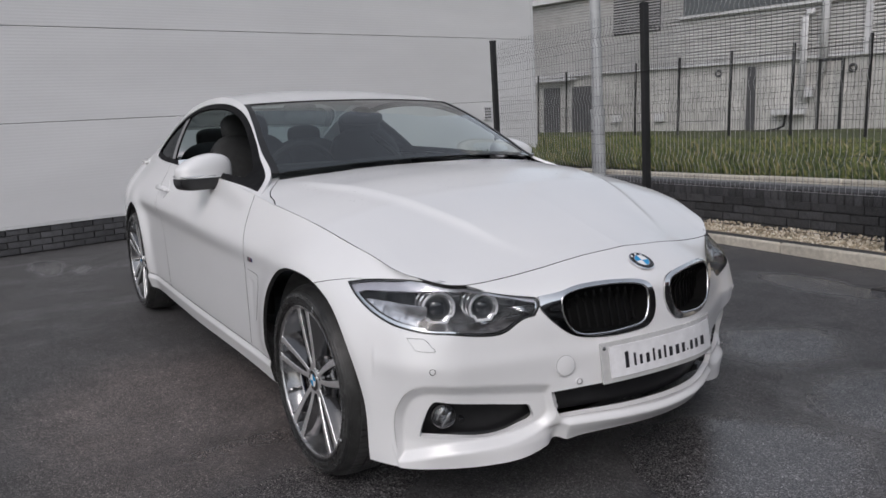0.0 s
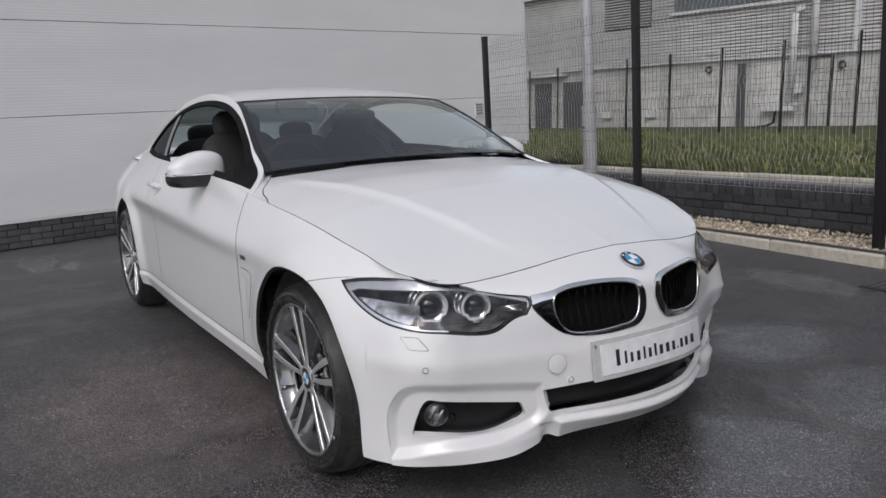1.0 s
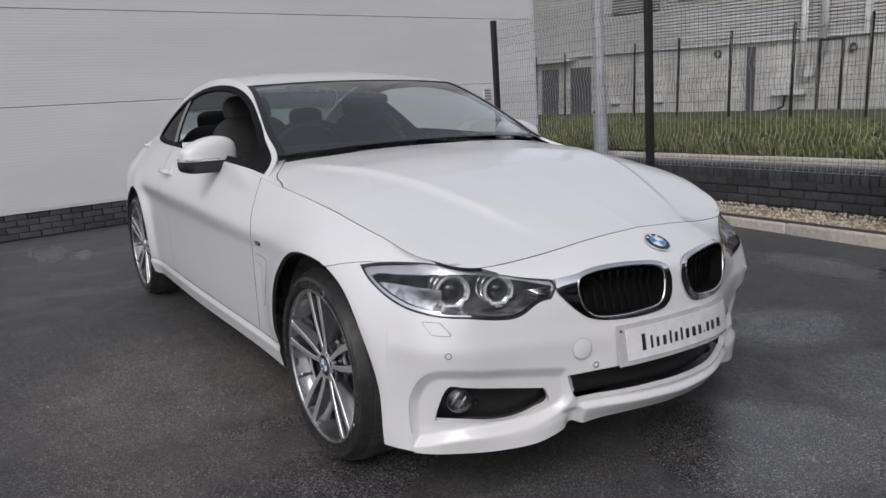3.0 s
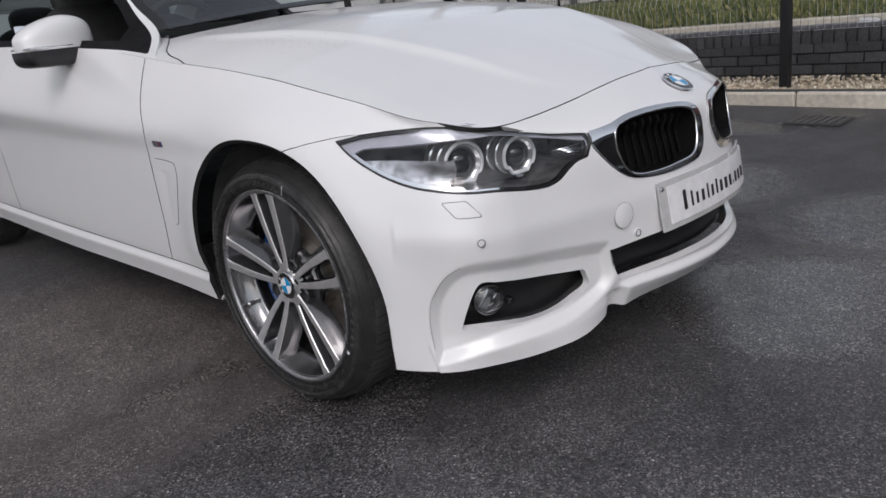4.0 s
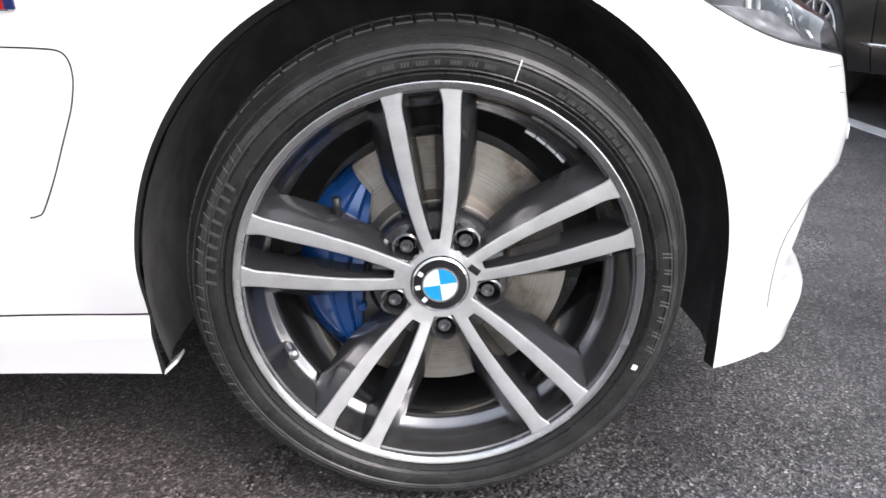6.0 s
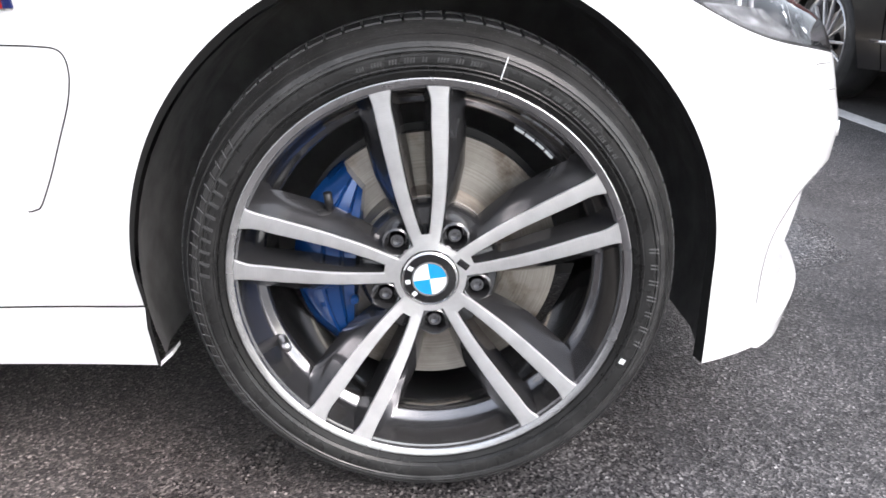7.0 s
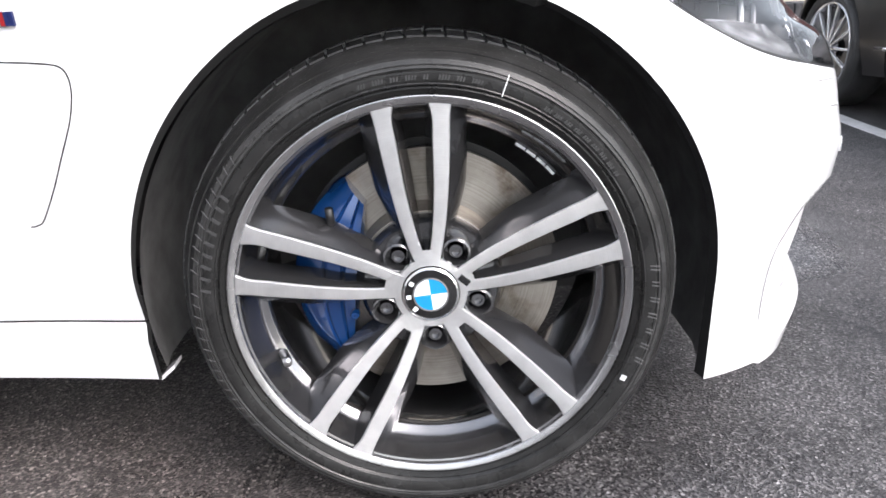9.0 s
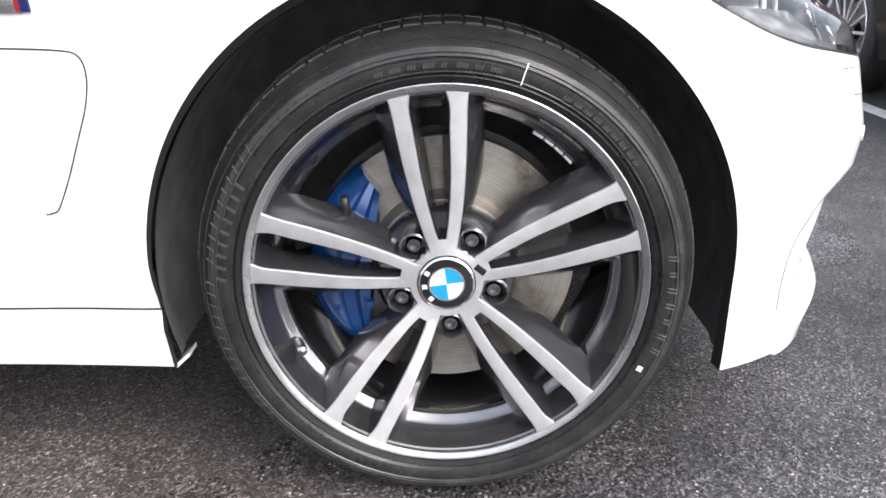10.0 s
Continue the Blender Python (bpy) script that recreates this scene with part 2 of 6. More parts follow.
ASPHALT = material("asphalt", build_asphalt)
PAINT = material("white_paint", build_paint)
GLASS_SCREEN = thin_glass("windscreen_glass", (0.72, 0.82, 0.81), 0.125, 1.0)
GLASS_SIDE = thin_glass("side_glass", (0.66, 0.76, 0.75), 0.0, 0.8)
GLASS_PRIVACY = thin_glass("rear_quarter_glass", (0.04, 0.045, 0.05), 0.02, 0.25)
GLASS_LAMP = thin_glass("lamp_glass", (0.95, 0.96, 0.97), 0.0)
BLACK = plain("black_plastic", (0.012, 0.012, 0.013), 0.42, vary=0.2)
BLACK_GLOSS = plain("gloss_black", (0.008, 0.008, 0.009), 0.12, coat=0.5)
LINER = specked("arch_liner", (0.13, 0.13, 0.13), 0.85, (0.16, 0.155, 0.15), 300.0, 0.6, 0.70)
RUBBER = specked("tyre_rubber", (0.045, 0.045, 0.046), 0.42, (0.20, 0.195, 0.19), 420.0, 0.5, 0.69)
RIM_GREY = plain("rim_grey_paint", (0.095, 0.095, 0.10), 0.20, metal=0.75, coat=1.0)
RIM_BARREL = plain("rim_barrel_paint", (0.20, 0.20, 0.21), 0.16, metal=0.88, coat=0.8)
RIM_CUT = material("rim_turned_alloy", build_turned)
RIM_LIP = plain("rim_lip_alloy", (0.42, 0.42, 0.43), 0.26, metal=0.95, coat=0.3, vary=0.15)
CHROME = plain("chrome", (0.82, 0.82, 0.83), 0.08, metal=1.0, vary=0.02)
SILVER = plain("satin_metal", (0.55, 0.55, 0.56), 0.32, metal=1.0)
TYRE_WALL = material("tyre_wall", build_tyre)
DISC = material("brake_disc_steel", build_disc)
BLUE = plain("caliper_blue", (0.006, 0.045, 0.17), 0.16, metal=0.25, coat=0.8)
LEATHER = plain("black_leather", (0.018, 0.019, 0.020), 0.7, vary=0.2)
HEADLINER = plain("grey_headlining", (0.34, 0.34, 0.33), 0.9, vary=0.1)
TRIM = plain("matt_black_trim", (0.008, 0.008, 0.009), 0.75, vary=0.2)
TRIM.node_tree.nodes["Principled BSDF"].inputs["Specular IOR Level"].default_value = 0.12
CLADDING = material("wall_cladding", build_cladding)
BRICK_DARK = speckled("dark_brick", ((0.3, (0.030, 0.030, 0.033)), (0.7, (0.075, 0.075, 0.080))), 60.0, 0.75, 0.5, 0.005, 0.35)
MORTAR = speckled("mortar", ((0.3, (0.030, 0.030, 0.031)), (0.7, (0.062, 0.062, 0.063))), 60.0, 0.9)
CONCRETE = speckled("concrete", ((0.3, (0.48, 0.44, 0.37)), (0.7, (0.70, 0.65, 0.56))), 30.0, 0.85, 0.3, 0.004, 0.1)
FENCE_BLACK = plain("fence_black", (0.010, 0.010, 0.011), 0.5)
GALV = plain("galvanised_grey", (0.42, 0.43, 0.44), 0.5, metal=0.3, vary=0.15, scale=8.0)
PLATE_WHITE = plain("plate_white", (0.74, 0.74, 0.76), 0.35)
WATER = thin_glass("rain_drop", (0.93, 0.94, 0.95), 0.10)
INK = plain("dark_ink", (0.02, 0.02, 0.025), 0.5)
WHITE_LINE = speckled("road_paint", ((0.3, (0.55, 0.55, 0.55)), (0.7, (0.72, 0.72, 0.72))), 30.0, 0.7)
SLAT = plain("grille_slat", (0.008, 0.008, 0.008), 0.38)
for m_ in (SLAT, LINER):
    m_.node_tree.nodes["Principled BSDF"].inputs["Specular IOR Level"].default_value = 0.12
IRON = plain("cast_iron", (0.03, 0.03, 0.03), 0.7)
IRON_LIGHT = plain("worn_iron", (0.09, 0.085, 0.08), 0.6)
WIRE_PALE = plain("bare_galvanised_wire", (0.46, 0.46, 0.47), 0.45, metal=0.3)
FENCE_GREY = plain("mesh_wire", (0.028, 0.028, 0.030), 0.5)
BADGE_RED = plain("badge_red", (0.30, 0.012, 0.015), 0.3)
BADGE_NAVY = plain("badge_navy", (0.012, 0.02, 0.10), 0.3)
# for the tow cover's joint and the shade drawn along the duct's edge
JOINT_SHADE = plain("joint_shade_grey", (0.30, 0.30, 0.30), 0.6)
HOLDER = plain("holder_acrylic", (0.50, 0.50, 0.50), 0.25, coat=0.4)

# ---- mesh helpers ----
def mesh_of(name, verts, faces, material=None, smooth=True, sharp=()):
    me = bpy.data.meshes.new(name)
    me.from_pydata([tuple(map(float, v)) for v in verts], [], faces)
    if smooth:
        me.shade_smooth()
    if material:
        me.materials.append(material)
    me.update()
    return me


def part(name, bm, material, parent, label=""):
    """Links a bmesh (or a finished mesh) as one mesh object under a thing or a part."""
    if isinstance(bm, bpy.types.Mesh):
        me = bm
    else:
        me = bpy.data.meshes.new(name)
        bm.to_mesh(me)
        bm.free()
    if material and not me.materials:
        me.materials.append(material)
    ob = new(name, me)
    ob.parent = parent
    if label:
        tagged(ob, label)
    return ob


def thing(name, label, category, m=None, group="", kind=""):
    ob = new(name)
    ob.empty_display_size = 0.05
    if m is not None:
        ob.matrix_basis = m
    return tagged(ob, label, category, group, kind)


def box_bm(bm, size, m=None, bevel=0.0):
    m = m or Matrix()
    r = bmesh.ops.create_cube(bm, size=1.0, matrix=m @ Matrix.Diagonal((*size, 1)))
    if bevel:
        es = list({e for v in r["verts"] for e in v.link_edges})
        bmesh.ops.bevel(bm, geom=es, offset=bevel, segments=2, affect="EDGES", profile=0.5)


def box(size, at=(0, 0, 0), bevel=0.0, m=None):
    bm = bmesh.new()
    box_bm(bm, size, (m or Matrix()) @ Matrix.Translation(at), bevel)
    return bm


def cyl_bm(bm, r, h, m=None, seg=24, r2=None):
    bmesh.ops.create_cone(bm, cap_ends=True, segments=seg, radius1=r, radius2=r if r2 is None else r2, depth=h, matrix=m or Matrix())


def smooth_by_angle(me, deg=35):
    me.shade_smooth()
    me.set_sharp_from_angle(angle=radians(deg))
    return me


def bm_mesh(name, bm, deg=35):
    me = bpy.data.meshes.new(name)
    bmesh.ops.recalc_face_normals(bm, faces=bm.faces)
    bm.to_mesh(me)
    bm.free()
    return smooth_by_angle(me, deg)


def lathe(profile, seg=64, closed=True):
    """Turns (radius, height) pairs round the local y axis: height is along -y (outwards on the car's right side)."""
    n = len(profile)
    verts, faces = [], []
    for i in range(seg):
        a = 2 * math.pi * i / seg
        for r, h in profile:
            verts.append((r * math.cos(a), -h, r * math.sin(a)))
    for i in range(seg):
        j = (i + 1) % seg
        for k in range(n if closed else n - 1):
            l = (k + 1) % n
            faces.append((i * n + k, i * n + l, j * n + l, j * n + k))
    return verts, faces


def tube(points, radius, seg=8, closed=False):
    """A round bar along points."""
    pts = [Vector(p) for p in points]
    n = len(pts)
    verts, faces = [], []
    up = Vector((0.13, 0.21, 0.97))
    for i, p in enumerate(pts):
        a = pts[(i - 1) % n] if closed or i else pts[0]
        b = pts[(i + 1) % n] if closed or i < n - 1 else pts[-1]
        d = (b - a).normalized()
        s = d.cross(up)
        s = (s if s.length > 1e-4 else d.cross(Vector((1, 0, 0)))).normalized()
        t = s.cross(d)
        for k in range(seg):
            q = 2 * math.pi * k / seg
            verts.append(p + radius * (math.cos(q) * s + math.sin(q) * t))
    for i in range(n if closed else n - 1):
        j = (i + 1) % n
        for k in range(seg):
            l = (k + 1) % seg
            faces.append((i * seg + k, i * seg + l, j * seg + l, j * seg + k))
    if not closed:
        faces += [tuple(range(seg))[::-1], tuple(range((n - 1) * seg, n * seg))]
    return verts, faces


def outline(points, n=10, closed=True):
    """A closed smooth outline through corner points; a point with a third value 1 is a sharp corner."""
    pts = [np.array(p[:2], float) for p in points]
    hard = [len(p) > 2 for p in points]
    m = len(pts)
    out = []
    for i in range(m):
        a, b = pts[i], pts[(i + 1) % m]
        d = b - a
        ta = d if hard[i] else (b - pts[i - 1]) / 2
        tb = d if hard[(i + 1) % m] else (pts[(i + 2) % m] - a) / 2
        la = np.linalg.norm(d)
        ta = ta / (np.linalg.norm(ta) + 1e-9) * la
        tb = tb / (np.linalg.norm(tb) + 1e-9) * la
        for k in range(n):
            u = k / n
            out.append((1 + 2 * u) * (1 - u) ** 2 * a + u * (1 - u) ** 2 * ta + u * u * (3 - 2 * u) * b + u * u * (u - 1) * tb)
    return np.array(out)


def inside(poly, q):
    """Signed distance of points q (..., 2) to a closed outline, positive inside."""
    q = np.asarray(q, float)
    flat = q.reshape(-1, 2)
    a, b = poly, np.roll(poly, -1, 0)
    d = b - a
    best = np.full(len(flat), 1e9)
    wind = np.zeros(len(flat), bool)
    for (ax, ay), (dx, dy), (bx, by) in zip(a, d, b):
        px, py = flat[:, 0] - ax, flat[:, 1] - ay
        k = np.clip((px * dx + py * dy) / (dx * dx + dy * dy + 1e-12), 0, 1)
        best = np.minimum(best, (px - k * dx) ** 2 + (py - k * dy) ** 2)
        cross = (ay > flat[:, 1]) != (by > flat[:, 1])
        with np.errstate(divide="ignore", invalid="ignore"):
            xi = ax + (flat[:, 1] - ay) * dx / (dy if abs(dy) > 1e-12 else 1e-12)
        wind ^= cross & (flat[:, 0] < xi)
    return (np.where(wind, 1, -1) * np.sqrt(best)).reshape(q.shape[:-1])


def grid(points):
    """Vertices and quads of a grid of points (n, m, 3)."""
    n, m = points.shape[:2]
    i = np.arange(n * m).reshape(n, m)
    quads = np.stack([i[:-1, :-1], i[1:, :-1], i[1:, 1:], i[:-1, 1:]], -1).reshape(-1, 4)
    return points.reshape(-1, 3), [tuple(q) for q in quads]


def clip(verts, faces, *fields):
    """Keeps the part of a mesh where every field (one value a vertex) is positive, cutting faces along its zero line."""
    V = [np.array(v, float) for v in verts]
    F = [np.array(f, float).ravel().tolist() for f in fields]
    for n in range(len(F)):
        f = F[n]
        made, out = {}, []
        for face in faces:
            vals = [f[i] for i in face]
            if min(vals) >= 0:
                out.append(face)
                continue
            if max(vals) <= 0:
                continue
            poly = []
            for k, i in enumerate(face):
                j = face[(k + 1) % len(face)]
                if f[i] >= 0:
                    poly.append(i)
                if (f[i] > 0 and f[j] < 0) or (f[i] < 0 and f[j] > 0):
                    key = (min(i, j), max(i, j))
                    if key not in made:
                        a, b = key
                        u = f[a] / (f[a] - f[b])
                        V.append(V[a] + (V[b] - V[a]) * u)
                        for g in F:
                            g.append(g[a] + (g[b] - g[a]) * u)
                        F[n][-1] = 0.0
                        made[key] = len(V) - 1
                    poly.append(made[key])
            if len(set(poly)) > 2:
                out.append(tuple(dict.fromkeys(poly)))
        faces = out
    used = sorted({i for f in faces for i in f})
    at = {i: k for k, i in enumerate(used)}
    return [V[i] for i in used], [tuple(at[i] for i in f) for f in faces]


def panel(name, verts, faces, material, parent, side=1, fold=0.012, label="", flip=False, both=False, shade=None, shade_if=None):
    """A sheet-metal part: the skin and a flange folded inwards all round it. side -1 is the car's right. A second
    material paints the gap's shade onto the flange.
    """
    bm = bmesh.new()
    vs = [bm.verts.new((v[0], v[1] * side, v[2])) for v in verts]
    turned = (side < 0) != flip
    for f in faces:
        try:
            bm.faces.new([vs[i] for i in (reversed(f) if turned else f)])
        except ValueError:
            pass
    if both:
        dup = bmesh.ops.duplicate(bm, geom=list(bm.faces) + list(bm.edges) + list(bm.verts))
        new_v = [g for g in dup["geom"] if isinstance(g, bmesh.types.BMVert)]
        for v in new_v:
            v.co.y *= -1
        bmesh.ops.reverse_faces(bm, faces=[g for g in dup["geom"] if isinstance(g, bmesh.types.BMFace)])
        bmesh.ops.remove_doubles(bm, verts=bm.verts, dist=2e-4)
    else:
        bmesh.ops.remove_doubles(bm, verts=bm.verts, dist=5e-5)
    bm.normal_update()
    rim = [e for e in bm.edges if e.is_boundary]
    if fold:
        pull = {}
        for e in rim:
            for v in e.verts:
                pull[v] = v.normal.copy()
        r = bmesh.ops.extrude_edge_only(bm, edges=rim)
        if shade:
            for g in r["geom"]:
                if isinstance(g, bmesh.types.BMFace) and (shade_if is None or shade_if(g.calc_center_median())):
                    g.material_index = 1
        for g in r["geom"]:
            if isinstance(g, bmesh.types.BMVert):
                near = min(g.link_edges, key=lambda e: 0 if any(o in pull for o in e.verts) and (e.other_vert(g).co - g.co).length < 1e-9 else 1)
                o = near.other_vert(g)
                g.co -= fold * pull.get(o, Vector((0, 0, 0)))
                if shade and not shade_if:
                    g.co.z -= 0.7 * fold
        for e in rim:
            e.smooth = False
    for f in bm.faces:
        f.smooth = True
    me = bpy.data.meshes.new(name)
    bm.to_mesh(me)
    bm.free()
    me.materials.append(material)
    if shade:
        me.materials.append(shade)
    ob = new(name, me)
    ob.parent = parent
    if label:
        tagged(ob, label)
    return ob

# ---- the car's surfaces: x forward from the front axle, y half-width, z up ----
def spline(keys, level=False):
    """A smooth curve through (t, value...) keys."""
    k = np.array(keys, float)
    t, v = k[:, 0], k[:, 1:]
    d = np.zeros_like(v)
    h = np.diff(t)[:, None]
    sl = np.diff(v, axis=0) / h
    d[0], d[-1] = sl[0], sl[-1]
    if level:
        d[0, 0] = 0.0
    if len(t) > 2:
        d[1:-1] = (sl[:-1] * h[1:] + sl[1:] * h[:-1]) / (h[1:] + h[:-1])

    def at(q):
        q = np.clip(np.asarray(q, float), t[0], t[-1])
        i = np.clip(np.searchsorted(t, q, side="right") - 1, 0, len(t) - 2)
        hh = (t[i + 1] - t[i])[..., None]
        u = ((q - t[i]) / (t[i + 1] - t[i]))[..., None]
        r = ((1 + 2 * u) * (1 - u) ** 2 * v[i] + u * (1 - u) ** 2 * hh * d[i]
             + u * u * (3 - 2 * u) * v[i + 1] + u * u * (u - 1) * hh * d[i + 1])
        return r[..., 0] if v.shape[1] == 1 else r
    return at


BACK = -3.05           # where the tail begins to round
# six lines from the bumper's lower edge (0) to the bonnet edge and waistline (5)
NOSE_X = (0.72, 0.770, 0.775, 0.767, 0.742, 0.60)
NOSE_FLAT = (0.015, 0.022, 0.040, 0.052, 0.055, 0.040)      # how far the middle of the nose is drawn back
_low = spline(((0, 1, 0), (0.15, 0.972, 0.20), (0.30, 0.90, 0.40), (0.45, 0.812, 0.637), (0.60, 0.708, 0.856), (0.75, 0.525, 0.937), (0.88, 0.28, 0.972), (1, 0, 1)), True)
_mid = spline(((0, 1, 0), (0.15, 0.98, 0.20), (0.30, 0.915, 0.40), (0.45, 0.79, 0.61), (0.60, 0.665, 0.786), (0.75, 0.47, 0.90), (0.88, 0.25, 0.955), (1, 0, 1)), True)
_top = spline(((0, 1, 0), (0.15, 0.992, 0.17), (0.30, 0.962, 0.40), (0.42, 0.868, 0.773), (0.52, 0.737, 0.891), (0.75, 0.40, 0.96), (1, 0, 1)), True)
_edge = spline(((0, 1, 0), (0.15, 0.975, 0.20), (0.30, 0.913, 0.40), (0.45, 0.889, 0.615), (0.60, 0.757, 0.824), (0.68, 0.68, 0.911), (0.75, 0.605, 0.952), (0.88, 0.33, 0.983), (1, 0, 1)), True)
NOSE_PLAN = (_edge, _low, _low, lambda q: 0.6 * _low(q) + 0.4 * _mid(q), _mid, _top)
TAIL_X = (-3.72, -3.80, -3.83, -3.84, -3.80, -3.72)
NOSE_Z = [spline(k) for k in (
    ((0, 0.230), (0.28, 0.222), (0.42, 0.190), (0.5, 0.185), (1, 0.19)),
    ((0, 0.30), (1, 0.33)),
    ((0, 0.47), (1, 0.52)),
    ((0, 0.59), (1, 0.635)),
    ((0, 0.672), (0.3, 0.664), (0.5, 0.655), (0.75, 0.69), (1, 0.745)),
    ((0, 0.748), (0.25, 0.732), (0.42, 0.702), (0.52, 0.725), (0.75, 0.778), (1, 0.832)))]
SIDE_Z = [spline(k) for k in (
    ((BACK, 0.225), (-1.5, 0.222), (-0.4, 0.217), (-0.2, 0.205), (0, 0.19)),
    ((BACK, 0.34), (0, 0.33)),
    ((BACK, 0.53), (0, 0.52)),
    ((BACK, 0.68), (-1.5, 0.65), (0, 0.635)),
    ((BACK, 0.80), (-1.5, 0.765), (-0.5, 0.735), (0, 0.745)),
    ((BACK, 0.955), (-2.4, 0.972), (-1.5, 0.960), (-0.80, 0.928), (-0.60, 0.905), (-0.42, 0.884), (-0.2, 0.862), (0, 0.832)))]
SIDE_W = [spline(k) for k in (
    ((BACK, 0.825), (-1.4, 0.862), (0, 0.862)),
    ((BACK, 0.855), (-1.4, 0.882), (0, 0.885)),
    ((BACK, 0.858), (-1.4, 0.886), (0, 0.90)),
    ((BACK, 0.850), (-1.4, 0.888), (0, 0.90)),
    ((BACK, 0.818), (-2.6, 0.862), (-1.4, 0.902), (0, 0.89)),
    ((BACK, 0.69), (-2.6, 0.742), (-1.6, 0.815), (-0.75, 0.818), (-0.5, 0.818), (-0.25, 0.818), (0, 0.80)))]


def lines(s):
    """The six lines at s: 0 nose, 1 front axle, 2 start of the tail, 3 middle of the tail. Returns (..., 6, 3)."""
    s = np.asarray(s, float)
    out = np.zeros(s.shape + (6, 3))
    x2 = np.clip(s - 1, 0, 1) * BACK
    b = np.clip(s - 2, 0, 1) * np.pi / 2
    for k in range(6):
        w = SIDE_W[k](x2)
        nose = s < 1
        tail = s > 2
        pl = NOSE_PLAN[k](np.clip(s, 0, 1))
        x = np.where(nose, NOSE_X[k] * pl[..., 0], np.where(tail, BACK + (TAIL_X[k] - BACK) * np.sin(b), x2))
        x = np.where(nose, x - NOSE_FLAT[k] * np.clip(1 - (pl[..., 1] / 0.75) ** 2, 0, 1), x)
        y = np.where(nose, w * pl[..., 1], np.where(tail, w * np.cos(b) ** 0.5, w))
        z = np.where(nose, NOSE_Z[k](np.clip(s, 0, 1)), SIDE_Z[k](x2))
        out[..., k, 0], out[..., k, 1], out[..., k, 2] = x, y, z
    return out


def arch_flare(p):
    """A soft lip round the wheel openings."""
    f = 0.0
    for cx, r in ((0.0, 0.372), (-2.81, 0.372)):
        d = np.hypot(p[..., 0] - cx, p[..., 2] - 0.325) - r
        dx = p[..., 0] - cx
        low = np.clip((p[..., 2] - 0.27) / 0.10, 0, 1)
        f = f + (0.021 + 0.006 * np.tanh(dx / 0.15)) * np.where(dx > 0, 1.0, low) * np.exp(-(np.maximum(d, 0) / 0.075) ** 2) * (p[..., 2] > 0.1)
    return f


def shell(s, v):
    """A point of the outer skin: s along the car, v from 0 (lower edge) to 5 (bonnet edge, waistline)."""
    s, v = np.broadcast_arrays(np.asarray(s, float), np.asarray(v, float))
    q = lines(s)
    d = np.zeros_like(q)
    d[..., 1:-1, :] = (q[..., 2:, :] - q[..., :-2, :]) / 2
    d[..., 0, :], d[..., -1, :] = q[..., 1, :] - q[..., 0, :], q[..., 5, :] - q[..., 4, :]
    # the skin rolls over the wing towards the bonnet
    i = np.clip(np.floor(v).astype(int), 0, 4)
    u = (v - i)[..., None]
    g = lambda a, j: np.take_along_axis(a, j[..., None, None] * np.ones(a.shape[:-2] + (1, 3), int), -2)[..., 0, :]
    p = ((1 + 2 * u) * (1 - u) ** 2 * g(q, i) + u * (1 - u) ** 2 * g(d, i)
         + u * u * (3 - 2 * u) * g(q, i + 1) + u * u * (u - 1) * g(d, i + 1))
    p[..., 1] += arch_flare(p)
    return p


EDGE = spline([tuple(float(c) for c in p) for p in lines(np.linspace(1.30, 0.52, 40))[:, 5]])
EDGE_SLOPE = (EDGE(0.442) - EDGE(0.40)) / 0.042
_f = lines(np.linspace(0.0, 0.52, 40))[:, 5]
FRONT = spline([(float(p[1]), float(p[0]), float(p[2])) for p in _f])
FRONT_Y = float(_f[-1, 1])
CROWN = spline(((-0.85, 0.075), (-0.4, 0.088), (0, 0.082), (0.3, 0.06), (0.46, 0.045), (0.66, 0.03)))


def hood_raw(x, y):
    e = EDGE(np.clip(x, -0.85, 0.442)) + np.maximum(np.asarray(x) - 0.442, 0)[..., None] * EDGE_SLOPE
    q = np.clip(np.abs(y) / e[..., 0], 0, 1.3)
    crease = 0.592 - 0.31 * np.clip(x, -0.55, 0.5)
    off = q - crease
    ridge = 0.011 * np.where(off < 0, np.exp(off / 0.22), np.exp(-(off / 0.035) ** 2)) * np.clip((0.50 - x) / 0.25, 0, 1) * np.clip((x + 0.60) / 0.3, 0, 1)
    return e[..., 1] + CROWN(x) * (1 - q ** 2.8) + ridge


def hood_z(x, y):
    """Height of the bonnet over (x, y); it meets line 5 at the front and at the sides."""
    ya = np.clip(np.abs(y), 0, FRONT_Y)
    f = FRONT(ya)
    return hood_raw(x, y) + (f[..., 1] - hood_raw(f[..., 0], ya)) * np.exp(-np.maximum(f[..., 0] - x, 0) / 0.30)


# upper outline of the side: screen pillar, roof edge, rear screen pillar (t, x, y, z)
RAIL = spline(((0, -0.55, 0.812, 0.902), (0.06, -0.71, 0.705, 0.972), (0.12, -0.87, 0.680, 1.052), (0.24, -1.10, 0.63, 1.172),
               (0.36, -1.33, 0.585, 1.264), (0.44, -1.52, 0.567, 1.302), (0.54, -1.80, 0.556, 1.324), (0.66, -2.15, 0.55, 1.312),
               (0.78, -2.50, 0.555, 1.262), (0.90, -2.90, 0.58, 1.125), (1.0, -3.20, 0.61, 0.99)))
SCREEN_FOOT, SCREEN_TOP = 0.06, 0.37      # where the rail meets and leaves the windscreen


